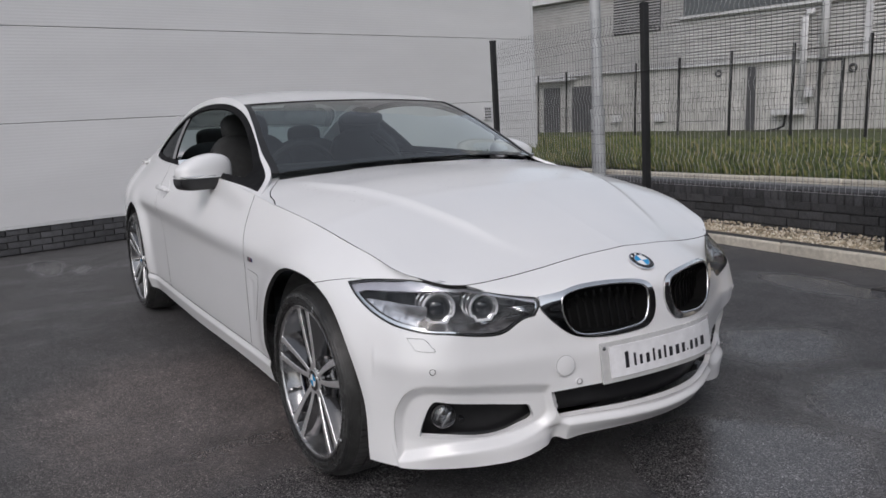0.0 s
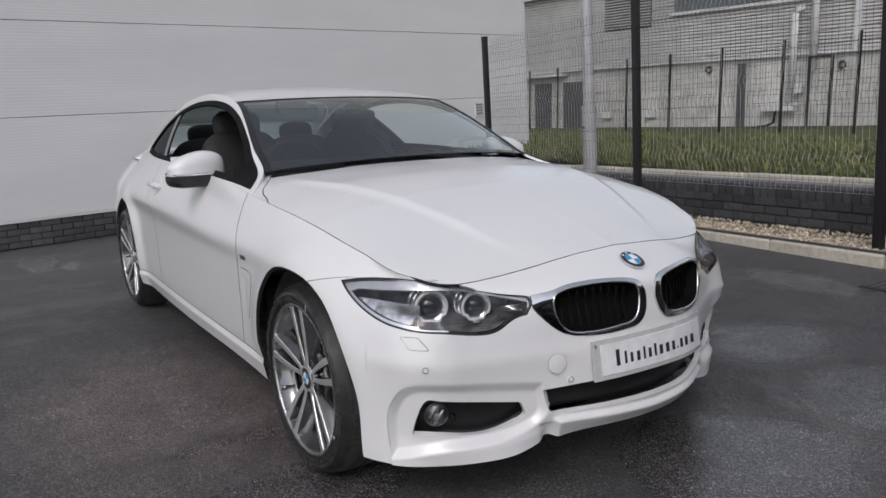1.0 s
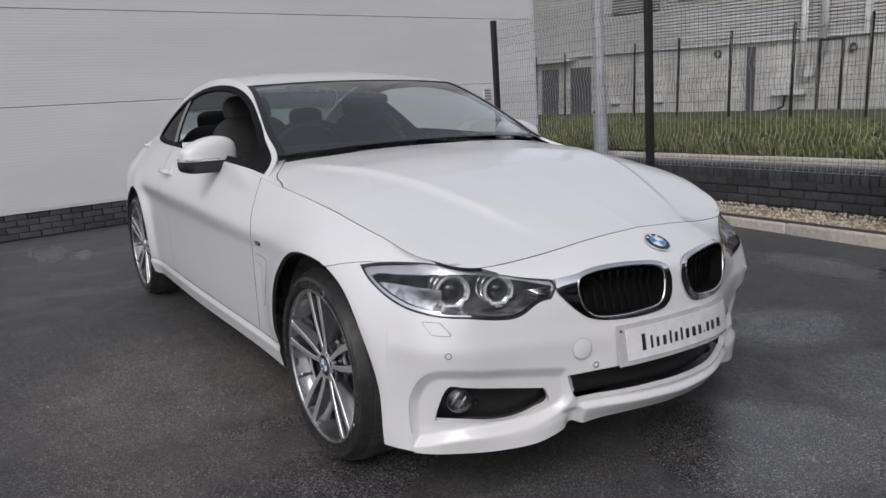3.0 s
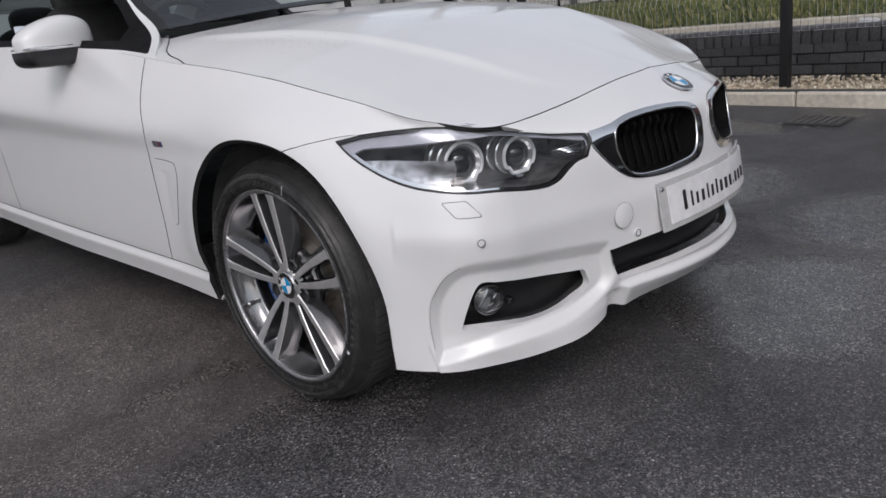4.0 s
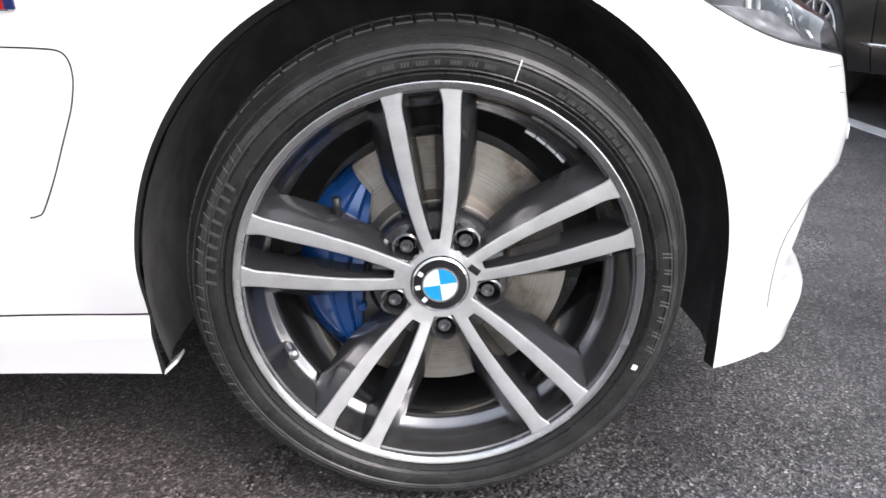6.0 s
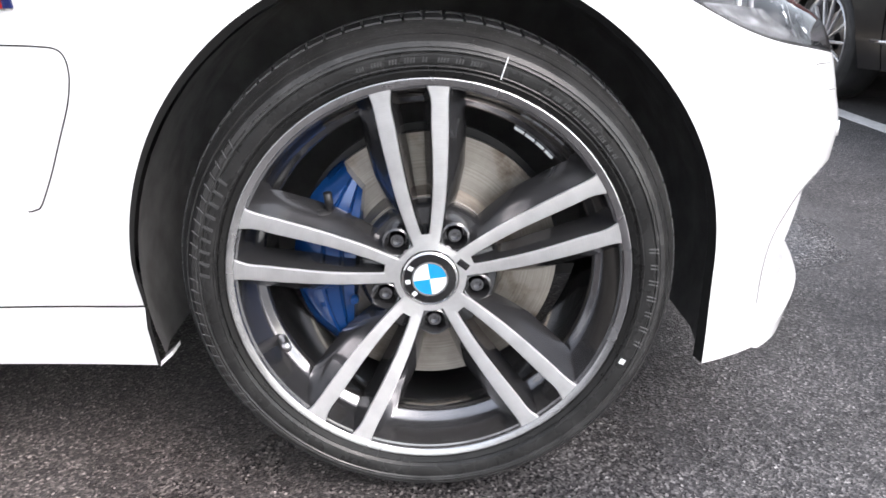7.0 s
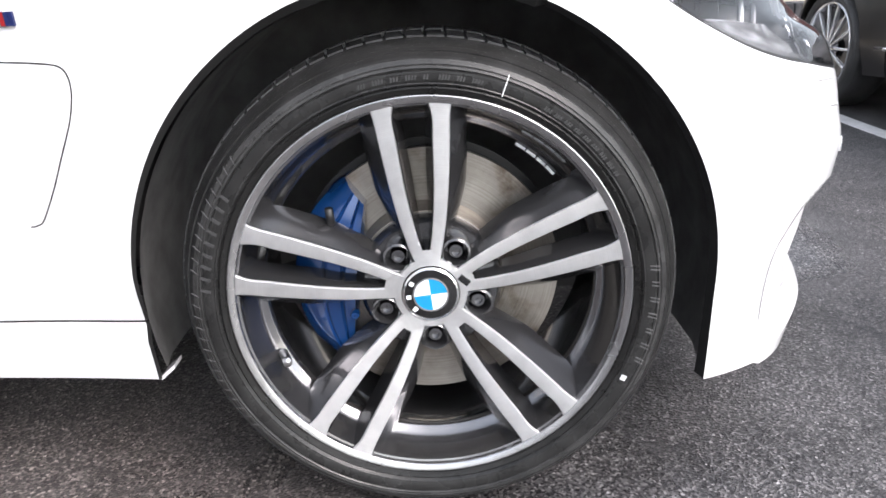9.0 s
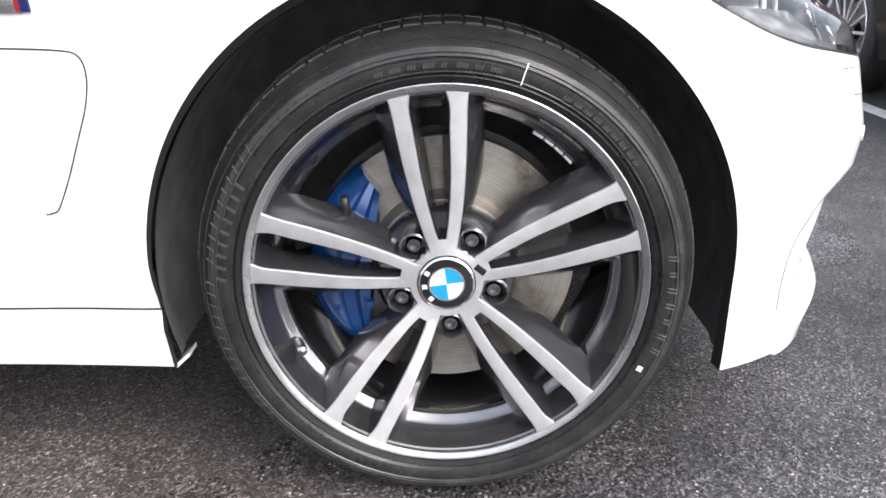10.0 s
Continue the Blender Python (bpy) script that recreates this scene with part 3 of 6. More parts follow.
def side_glass(t, v):
    """The side above the waistline: t along RAIL, v from 0 at the waist to 1 at the rail."""
    t, v = np.broadcast_arrays(np.asarray(t, float), np.asarray(v, float))
    top = RAIL(t)
    x2 = np.clip(top[..., 0], BACK, 0)
    low = np.stack([top[..., 0], SIDE_W[5](x2), SIDE_Z[5](x2)], -1)
    p = low + (top - low) * v[..., None]
    h = np.maximum(top[..., 2] - low[..., 2], 0)
    p[..., 1] += 0.10 * h * 4 * v * (1 - v) * 0.6
    return p


def windscreen(a, b):
    """a from -1 to 1 across, b from 0 at the scuttle to 1 at the roof."""
    a, b = np.broadcast_arrays(np.asarray(a, float), np.asarray(b, float))
    r = RAIL(SCREEN_FOOT + (SCREEN_TOP - SCREEN_FOOT) * b)
    bow = 0.155 - 0.075 * b
    x = r[..., 0] + bow * (1 - np.abs(a) ** 2.2)
    z = r[..., 2] + (0.038 - 0.022 * b + 0.014 * np.sin(np.pi * b)) * (1 - np.abs(a) ** 2.2)
    return np.stack([x, a * r[..., 1], z], -1)


def roof(a, c):
    """a across, c from 0 at the windscreen to 1 at the rear screen's foot."""
    a, c = np.broadcast_arrays(np.asarray(a, float), np.asarray(c, float))
    t = SCREEN_TOP + (1 - SCREEN_TOP) * c
    r = RAIL(t)
    front = windscreen(a, 1.0)
    fade = np.exp(-c / 0.10)
    x = r[..., 0] + (front[..., 0] - RAIL(SCREEN_TOP)[0]) * np.maximum(fade - 0.0, 0)
    z = r[..., 2] + (0.016 + 0.016 * np.sin(np.pi * np.clip(c / 0.56, 0, 1))) * (1 - np.abs(a) ** 2.2)
    return np.stack([x, a * r[..., 1], z], -1)

# ---- the car: body ----
# black painted on panel flanges for the shade in gaps and arch edges
GAP_SHADE = plain("gap_shade_black", (0.010, 0.010, 0.010), 0.8)
car = thing("car", "white two-door coupe with dark two-tone alloy wheels, parked on damp asphalt", "car")
KSV = np.array([1.25, 0.115])           # rough metres for one unit of s and of v


def sv_inside(points, S, V, soft=8):
    """Signed distance in metres to a closed outline given in (s, v)."""
    poly = outline([(p[0] * KSV[0], p[1] * KSV[1], *p[2:]) for p in points], soft)
    return inside(poly, np.stack([S * KSV[0], V * KSV[1]], -1))


def step(d, w):
    u = np.clip(d / w, 0, 1)
    return u * u * (3 - 2 * u)


LAMP = [(0.832, 3.96, 1), (0.776, 4.21), (0.665, 4.52), (0.559, 4.78), (0.476, 4.90), (0.437, 4.82), (0.420, 4.52), (0.400, 4.18), (0.356, 3.90, 1),
        (0.352, 3.36), (0.360, 3.01, 1), (0.382, 2.95), (0.400, 2.82), (0.421, 2.64), (0.445, 2.56), (0.480, 2.57), (0.540, 2.67),
        (0.590, 2.71), (0.651, 2.78), (0.705, 2.87), (0.749, 3.05), (0.784, 3.33), (0.811, 3.64)]
KIDNEY = [(0.352, 3.91, 1), (0.302, 3.99), (0.255, 4.13), (0.190, 4.15), (0.121, 4.09), (0.059, 3.97), (0.032, 3.80), (0.021, 3.51), (0.017, 3.11),
          (0.028, 2.69), (0.053, 2.44), (0.095, 2.35), (0.157, 2.30), (0.220, 2.30), (0.265, 2.36), (0.293, 2.50), (0.326, 2.84), (0.348, 3.27)]
KIDNEY_IN = [(0.290, 3.78), (0.258, 3.98), (0.194, 4.03), (0.109, 3.96), (0.053, 3.77), (0.041, 3.48), (0.046, 2.90), (0.068, 2.56), (0.122, 2.44),
             (0.205, 2.37), (0.264, 2.43), (0.288, 2.72), (0.297, 3.20)]
LOW_GRILLE = [(-0.335, 1.38, 1), (-0.1, 1.50), (0.0, 1.53), (0.1, 1.50), (0.335, 1.38, 1), (0.328, 1.10), (0.314, 0.84, 1), (0.2, 0.865), (0.137, 0.885),
              (0.0, 0.93), (-0.137, 0.885), (-0.2, 0.865), (-0.314, 0.84, 1), (-0.328, 1.10)]
FOG_HOLE = [(0.585, 1.35), (0.548, 1.34), (0.47, 1.26), (0.378, 1.17, 1), (0.372, 0.86), (0.40, 0.75), (0.445, 0.65), (0.495, 0.61), (0.565, 0.64), (0.645, 0.66, 1), (0.622, 1.0)]
FOG_RECESS = [(0.718, 0.12, 1), (0.700, 1.04), (0.680, 1.34), (0.648, 1.55), (0.599, 1.66), (0.485, 1.605), (0.335, 1.50, 1), (0.328, 0.95), (0.36, 0.60),
              (0.45, 0.42), (0.56, 0.36)]
WASHER = [(0.646, 2.565, 1), (0.600, 2.57, 1), (0.573, 2.30, 1), (0.619, 2.31, 1)]
GILL_BOWL = [(1.172, 2.66, 1), (1.156, 2.64), (1.148, 2.61), (1.1432, 2.54), (1.1427, 2.40), (1.148, 2.0), (1.157, 1.60), (1.172, 1.50, 1)]

S_ROWS = np.unique(np.round(np.concatenate([np.linspace(0, 0.9, 230), np.linspace(0.9, 1.26, 150), np.linspace(1.26, 2, 80), np.linspace(2, 3, 40)]), 5))
V_ROWS = np.linspace(0, 5, 150)
SG, VG = [a for a in np.meshgrid(S_ROWS, V_ROWS, indexing="ij")]
SKIN = shell(SG, VG)
# no crease where the nose meets the side
ease = 0.5 * np.exp(-((S_ROWS[1:-1] - 1.0) / 0.06) ** 2)[:, None, None]
for _ in range(160):
    SKIN[1:-1] += ease * (0.5 * (SKIN[2:] + SKIN[:-2]) - SKIN[1:-1])
NORMAL = np.cross(np.gradient(SKIN, axis=0), np.gradient(SKIN, axis=1))
NORMAL /= np.linalg.norm(NORMAL, axis=-1, keepdims=True) + 1e-9
NORMAL *= np.sign((NORMAL * np.array([0.3, 1.0, 0.0])).sum(-1, keepdims=True))      # outwards
# sculpting of the bumper: the duct round the fog lamp, the chin, and the wing vent
dip = 0.024 * np.clip(sv_inside(FOG_RECESS, SG, VG) / 0.018, 0, 1) - 0.006 * step(0.62 - VG, 0.35) * step(SG - 0.315, 0.03) * (SG < 0.72)
dip -= 0.020 * step(0.80 - VG, 0.13) * step(0.318 - SG, 0.02)
dip += 0.012 * np.exp(-((SG - 0.328) / 0.016) ** 2) * step(0.66 - VG, 0.22)          # notch between chin and blade
dip += 0.006 * step(sv_inside(GILL_BOWL, SG, VG), 0.035)
dip -= 0.005 * np.exp(-((VG - 1.95) / 0.22) ** 2) * (SG < 0.75)                     # a soft fold across the bumper
SKIN = SKIN - NORMAL * dip[..., None]
SK_V, SK_F = grid(SKIN)
sg, vg = SG.ravel(), VG.ravel()
flat = SKIN.reshape(-1, 3)


def arch_field(cx):
    dx, dz = flat[:, 0] - cx, np.maximum(flat[:, 2] - 0.325, 0)
    lift = dz / np.maximum(np.hypot(dx, dz), 1e-6)
    ahead = np.clip(dx / np.maximum(np.hypot(dx, dz), 1e-6), 0, 1)
    behind = np.clip(-dx / np.maximum(np.hypot(dx, dz), 1e-6), 0, 1)
    return np.hypot(dx, dz) - (0.367 + 0.017 * lift ** 3 + 0.002 * ahead + 0.018 * behind * lift)


ARCH = np.minimum(arch_field(0.002), arch_field(-2.81))
lampf, kidf = sv_inside(LAMP, sg, vg), sv_inside(KIDNEY, sg, vg)
lowf, fogf, washf = sv_inside(LOW_GRILLE, sg, vg), sv_inside(FOG_HOLE, sg, vg), sv_inside(WASHER, sg, vg, 3)
# panel joints, as s over v
bump_line = spline(((-1, 0.80), (2.5, 0.88), (3.52, 0.928), (3.72, 0.897), (3.89, 0.866), (4.10, 0.820), (4.9, 0.50), (5, 0.50)))
front_door = spline(((0.5, 1.193), (0.88, 1.1905), (1.51, 1.183), (2.06, 1.1806), (3.08, 1.1799), (4.02, 1.1773), (4.26, 1.184), (4.77, 1.194), (5, 1.196)))
rear_door = spline(((0.5, 1.630), (2, 1.640), (3.5, 1.66), (5, 1.67)))
GAP = 0.0022
bumpf = (bump_line(vg) - sg) * KSV[0]
strip = np.where((sg > 0.41) & (sg < 0.525), 4.60 - vg, 1.0) * 0.1        # nothing but a dark gap between lamp and bonnet
bumpf = np.where(vg < 3.3, 0.80 * 1.2 - sg, bumpf)
door_a, door_b = (sg - front_door(vg)) * 3.05, (rear_door(vg) - sg) * 3.05
sill = (vg - 0.80) * 0.14

# front bumper with all its openings, one piece
v2, f2 = clip(SK_V, SK_F, bumpf - GAP, ARCH, -lampf - GAP, strip, -kidf - 0.001, -lowf, -fogf, -washf - 0.0016)
bumper = panel("front_bumper", v2, f2, PAINT, car, both=True, fold=0.02, shade=GAP_SHADE, shade_if=lambda c: math.hypot(c.x, max(0.0, c.z - 0.325)) < 0.395)
for side in (-1, 1):
    v2, f2 = clip(SK_V, SK_F, washf + 0.0004)
    panel("washer_flap", v2, f2, PAINT, bumper, side, 0.006)
    v2, f2 = clip(SK_V, SK_F, -bumpf - GAP, ARCH, -lampf - GAP, strip, -door_a - GAP, np.where(sg > 1.05, sill - GAP * 0.7, 1.0))
    panel("front_wing", v2, f2, PAINT, car, side, shade=GAP_SHADE)
    v2, f2 = clip(SK_V, SK_F, door_a - GAP, door_b - GAP, sill - GAP * 0.7)
    panel("door", v2, f2, PAINT, car, side, shade=GAP_SHADE)
    v2, f2 = clip(SK_V, SK_F, -door_b - GAP, ARCH, np.where((sg < 1.85) & (sg > 1), sill - GAP * 0.7, 1.0))
    panel("rear_quarter", v2, f2, PAINT, car, side, shade=GAP_SHADE)
    skirt = SKIN - NORMAL * (-0.012 * step(0.80 - VG, 0.25) * step(SG - 1.05, 0.02) * step(1.85 - SG, 0.02))[..., None]
    v2, f2 = clip(skirt.reshape(-1, 3), SK_F, -sill - GAP * 0.7, (sg - 1.0) * 3, ARCH, (1.82 - sg) * 3)
    panel("side_skirt", v2, f2, PAINT, car, side, 0.012, shade=GAP_SHADE)

# a thin black bar drawn for the shadow line at the vent's edge
VENT_EDGE = spline(((0, 1.168, 2.90), (1, 1.1543, 2.89), (2, 1.142, 2.875), (3, 1.1339, 2.838), (4, 1.1311, 2.70), (5, 1.1314, 2.48), (6, 1.1346, 2.2135), (7, 1.1427, 1.846), (8, 1.1511, 1.59), (9, 1.1547, 1.546), (10, 1.1575, 1.537)))
for side in (-1, 1):
    vs, fs = tube([(p[0], side * p[1], p[2]) for p in (shell(a, b) for a, b in VENT_EDGE(np.linspace(0, 10, 60)))], 0.0010, 6)
    part("vent_seam", mesh_of("vent_seam", vs, fs, GAP_SHADE), None, car)

# a thin grey bar drawn for the soft shade along the duct's edge
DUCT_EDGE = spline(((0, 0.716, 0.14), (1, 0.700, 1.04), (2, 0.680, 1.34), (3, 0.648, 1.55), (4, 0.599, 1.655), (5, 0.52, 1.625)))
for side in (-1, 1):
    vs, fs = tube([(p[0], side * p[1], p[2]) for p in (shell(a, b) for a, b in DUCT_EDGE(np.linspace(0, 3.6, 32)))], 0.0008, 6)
    part("duct_seam", mesh_of("duct_seam", vs, fs, JOINT_SHADE), None, bumper)

# bonnet and the scuttle corners beside it
X, Y = np.meshgrid(np.linspace(-0.74, 0.61, 150), np.linspace(0, 0.84, 200), indexing="ij")
HP = np.stack([X, Y, hood_z(X, Y)], -1)
HV, HF = grid(HP)
hf = HP.reshape(-1, 3)
fe = FRONT(np.clip(hf[:, 1], 0, FRONT_Y))[:, 0] - hf[:, 0] - 0.0015
ee = EDGE(np.clip(hf[:, 0], -0.85, 0.442))[:, 0] - hf[:, 1]
edge_ok = np.minimum(np.where(hf[:, 1] < FRONT_Y, fe, 1.0), np.where(hf[:, 0] < 0.442, ee, np.where(hf[:, 1] < FRONT_Y, 1.0, -1.0)))
SCUTTLE = spline(((0, -0.565), (0.3, -0.575), (0.5, -0.60), (0.64, -0.66), (0.72, -0.70), (0.84, -0.74)))
corner = outline([(-0.30, 0.95, 1), (-0.36, 0.835), (-0.43, 0.803), (-0.50, 0.790), (-0.565, 0.765), (-0.64, 0.715), (-0.74, 0.655, 1), (-0.90, 0.655, 1), (-0.90, 0.95, 1)], 6)
cornerf = inside(corner, hf[:, :2])
screen_ok = hf[:, 0] - SCUTTLE(hf[:, 1])
v2, f2 = clip(HV, HF, edge_ok - GAP, -cornerf - GAP, screen_ok)
bonnet = panel("bonnet", v2, f2, PAINT, car, both=True, shade=GAP_SHADE, fold=0.007)
for side in (-1, 1):
    v2, f2 = clip(HV, HF, edge_ok + 0.002, cornerf - GAP, hf[:, 0] + 0.735)
    panel("scuttle_corner", v2, f2, PAINT, car, side)

# ---- glass house ----
T, Q = np.meshgrid(np.linspace(0, 1, 170), np.linspace(0, 1, 50), indexing="ij")
SIDE = side_glass(T, Q)
GV, GF = grid(SIDE)
gx, gz = SIDE[..., 0].ravel(), SIDE[..., 2].ravel()
xz = np.stack([gx, gz], -1)
DLO = outline([(-0.605, 0.912, 1), (-0.80, 1.005), (-1.00, 1.115), (-1.20, 1.205), (-1.40, 1.258), (-1.62, 1.285), (-1.90, 1.290), (-2.15, 1.272), (-2.38, 1.225),
               (-2.58, 1.145), (-2.70, 1.055), (-2.72, 1.005, 1), (-2.4, 0.985), (-1.8, 0.975), (-1.2, 0.952), (-0.8, 0.932)], 8)
dlo = inside(DLO, xz)
pillar_b = np.abs(gx + 2.05 + 1.0 * (gz - 1.0)) * 0.71
LIFT = np.array([0, 1.0, 0.28])
for side in (-1, 1):
    v2, f2 = clip(GV, GF, -dlo)
    panel("side_frame", v2, f2, PAINT, car, side)
    v2, f2 = clip(np.array(GV) - LIFT * 0.004, GF, dlo, 0.024 - dlo)
    panel("window_trim", v2, f2, TRIM, car, side, 0.012)
    v2, f2 = clip(np.array(GV) - LIFT * 0.008, GF, dlo - 0.018, 0.028 - pillar_b)
    panel("door_pillar", v2, f2, BLACK_GLOSS, car, side, 0.01)
    quarter = ((-2.05 - 1.0 * (gz - 1.0)) - gx) * 0.71
    v2, f2 = clip(np.array(GV) - LIFT * 0.012, GF, dlo - 0.018, quarter - 0.02)
    panel("quarter_window", v2, f2, GLASS_PRIVACY, car, side, 0)
    v2, f2 = clip(np.array(GV) - LIFT * 0.008, GF, dlo - 0.015, gx + 0.825 + 0.25 * (gz - 0.95))
    panel("mirror_triangle", v2, f2, TRIM, car, side, 0.01)
A, B = np.meshgrid(np.linspace(0, 1, 60), np.linspace(0, 1, 50), indexing="ij")
WV, WF = grid(windscreen(A, B))
wa, wb = A.ravel(), B.ravel()
band = np.minimum(np.minimum((1 - wa) * 0.62, (1 - wb) * 0.75), wb * 0.75)
v2, f2 = clip(WV, WF, band - 0.0)
screen = panel("windscreen", v2, f2, GLASS_SCREEN, car, both=True, fold=0)
v2, f2 = clip(np.array(WV) - np.array([0.002, 0, 0.004]), WF, 0.030 - band)
panel("screen_border", v2, f2, BLACK, screen, both=True, fold=0)
v2, f2 = clip(np.array(WV) + np.array([0.002, 0, 0.003]), WF, np.maximum(0.024 - (1 - wa) * 0.62, 0.010 - (1 - wb) * 0.75))
panel("screen_seal", v2, f2, BLACK, screen, both=True, fold=0.006)
REAR = 0.56
RV, RF = grid(roof(A, B * REAR))
panel("roof", RV, RF, PAINT, car, both=True, fold=0.01)
RV, RF = grid(roof(A, REAR + (1 - REAR) * B))
panel("rear_screen", RV, RF, GLASS_SIDE, car, both=True, fold=0)
# boot lid and the under-tray close the shell; the unseen tray keeps light out
bx = np.linspace(-3.05, -3.75, 20)
BOOT = np.stack(np.broadcast_arrays(bx[:, None], np.linspace(0, 1, 16)[None, :] * (0.72 - 0.25 * ((bx[:, None] + 3.05) / 0.7) ** 2), 0.985 - 0.03 * np.linspace(0, 1, 16)[None, :] ** 2 - 0.05 * ((bx[:, None] + 3.05) / 0.7) ** 2), -1)
BV, BF = grid(BOOT)
panel("boot_lid", BV, BF, PAINT, car, both=True, flip=True)
part("under_tray", bm_mesh("under_tray", box((4.1, 1.05, 0.02), (-1.5, 0, 0.20))), BLACK, car)
part("engine_bay", bm_mesh("engine_bay", box((1.0, 0.98, 0.40), (-0.05, 0, 0.42), 0.02)), BLACK, car)
part("nose_back", bm_mesh("nose_back", box((0.06, 0.80, 0.34), (0.50, 0, 0.47), 0.02)), BLACK, car)
for x in (0.0, -2.81):
    for side in (-1, 1):
        prof = [(0.380, -0.020), (0.392, -0.070), (0.396, -0.34)]
        vs, fs = [], []
        n = 40
        for i in range(n + 1):
            a = radians(-17 + 214 * i / n)
            for r, h in prof + [(0.10, -0.34)]:
                vs.append((x + r * math.cos(a), side * (0.865 + h), 0.325 + r * math.sin(a)))
        for i in range(n):
            for k in range(3):
                fs.append((i * 4 + k, i * 4 + k + 1, i * 4 + 5 + k, i * 4 + 4 + k))
        part("arch_liner", mesh_of("arch_liner", vs, fs, LINER, True), None, car)

# rain drops standing on the rear of the bonnet and on the front of the roof
rain = random.Random(11)
vs, fs = [], []
for k in range(1500):
    if k % 3:
        x, y = -0.52 + 0.50 * rain.random() ** 1.7, rain.uniform(-0.68, 0.68)
        if x < float(SCUTTLE(abs(y))) + 0.02:
            continue
        z = float(hood_z(np.array(x), np.array(y)))
    else:
        p = roof(np.array(rain.uniform(-0.95, 0.95)), np.array(0.5 * rain.random() ** 2))
        x, y, z = [float(c) for c in p]
    r = rain.uniform(0.001, 0.003)
    i = len(vs)
    vs += [(x + r * rain.uniform(0.7, 1.2) * math.cos(a), y + r * math.sin(a), z - 0.0003) for a in np.linspace(0, 2 * math.pi, 7)[:-1]] + [(x, y, z + 0.45 * r)]
    fs += [(i + j, i + (j + 1) % 6, i + 6) for j in range(6)]
tagged(part("rain_drop", mesh_of("rain_drop", vs, fs, WATER), None, bonnet), "fine rain drops", kind="stuff")

# small edge flaps where skirt and bumper end at the front wheel
for side in (-1, 1):
    for a, b, z0, z1 in ((-0.366, -0.346, 0.211, 0.229),):
        bm = bmesh.new()
        q = [bm.verts.new((x, side * y, z)) for y in (0.835, 0.864) for x, z in ((a, z0), (b, z1), (b, z1 - 0.006), (a, z0 - 0.006))]
        for f in ((0, 1, 2, 3), (4, 5, 6, 7), (0, 1, 5, 4), (1, 2, 6, 5), (2, 3, 7, 6), (3, 0, 4, 7)):
            bm.faces.new([q[i] for i in f])
        part("edge_flap", bm_mesh("edge_flap", bm), PAINT, car)

# ---- wheels: axis along y, outer face towards -y at the lip's plane ----
def spoke_meshes():
    """One spoke along +x: the painted body with a broad outer flank, and its turned face."""
    n = 26
    body, face = bmesh.new(), bmesh.new()
    rows_b, rows_f = [], []
    inner = spline(((0.044, 0.0040), (0.056, 0.0044), (0.070, 0.0074), (0.100, 0.0124), (0.130, 0.0163), (0.165, 0.0192), (0.20, 0.0213), (0.236, 0.0228), (0.2475, 0.0200)))
    outer = spline(((0.044, 0.0170), (0.056, 0.0200), (0.070, 0.0232), (0.100, 0.0296), (0.130, 0.0344), (0.165, 0.0390), (0.20, 0.0427), (0.230, 0.0456), (0.240, 0.0474), (0.2475, 0.0520)))
    for i in range(n + 1):
        u = i / n
        r = 0.044 + (0.2475 - 0.044) * u
        a, b = float(inner(r)), float(outer(r))
        y = 0.021 - 0.0195 * u ** 1.7 - 0.004 * math.sin(math.pi * u)      # set back near the hub
        deep = 0.040 + 0.006 * u
        gi = 0.003 + 0.006 * min(1, u * 2.0)
        go = 0.006 + 0.017 * min(1, u * 2.2) ** 0.8 - 0.006 * max(0.0, u - 0.8) / 0.2
        rows_b.append([body.verts.new(p) for p in ((r, y + deep, max(0.001, a - gi)), (r, y + 0.020, a - 0.45 * gi), (r, y + 0.0060, a - 0.0010), (r, y + 0.0016, a + 0.0006), (r, y + 0.0016, b - 0.0006),
                                                   (r, y + 0.0050, b + 0.0014), (r, y + 0.0130, b + 0.36 * go), (r, y + 0.0250, b + 0.74 * go), (r, y + deep, b + go))])
        e = 0.0012
        rows_f.append([face.verts.new(p) for p in ((r, y + 0.0026, a - 0.0002), (r, y + 0.0007, a + e * 0.4), (r, y, a + e), (r, y - 0.0004, (a + b) / 2), (r, y, b - e), (r, y + 0.0007, b - e * 0.4), (r, y + 0.0026, b + 0.0002))])
    for bm, rows in ((body, rows_b), (face, rows_f)):
        for p, q in zip(rows, rows[1:]):
            for k in range(len(p) - 1):
                bm.faces.new((p[k], p[k + 1], q[k + 1], q[k]))
        bm.faces.new(rows[0][::-1])
        bm.faces.new(rows[-1])
    return bm_mesh("spoke", body, 40), bm_mesh("spoke_face", face, 40)


def root_mesh():
    """The turned plate that joins a pair of spokes to the hub."""
    half = spline(((0.038, 0.0160), (0.044, 0.0160), (0.050, 0.0168), (0.060, 0.0178), (0.066, 0.0188)))
    bm = bmesh.new()
    rows = []
    for i in range(13):
        r = 0.038 + 0.022 * i / 12
        h = float(half(r))
        notch = 0.0
        rows.append([bm.verts.new((r, 0.0200 + dy, z)) for dy, z in ((0.012, -h), (0, -h), (0, -notch), (0.006, -notch * 0.8), (0.006, notch * 0.8), (0, notch), (0, h), (0.012, h))])
    for p, q in zip(rows, rows[1:]):
        for k in (0, 1, 2, 3, 4, 5, 6):
            try:
                bm.faces.new((p[k], p[k + 1], q[k + 1], q[k]))
            except ValueError:
                pass
    bmesh.ops.remove_doubles(bm, verts=bm.verts, dist=1e-5)
    return bm_mesh("spoke_root", bm, 35)


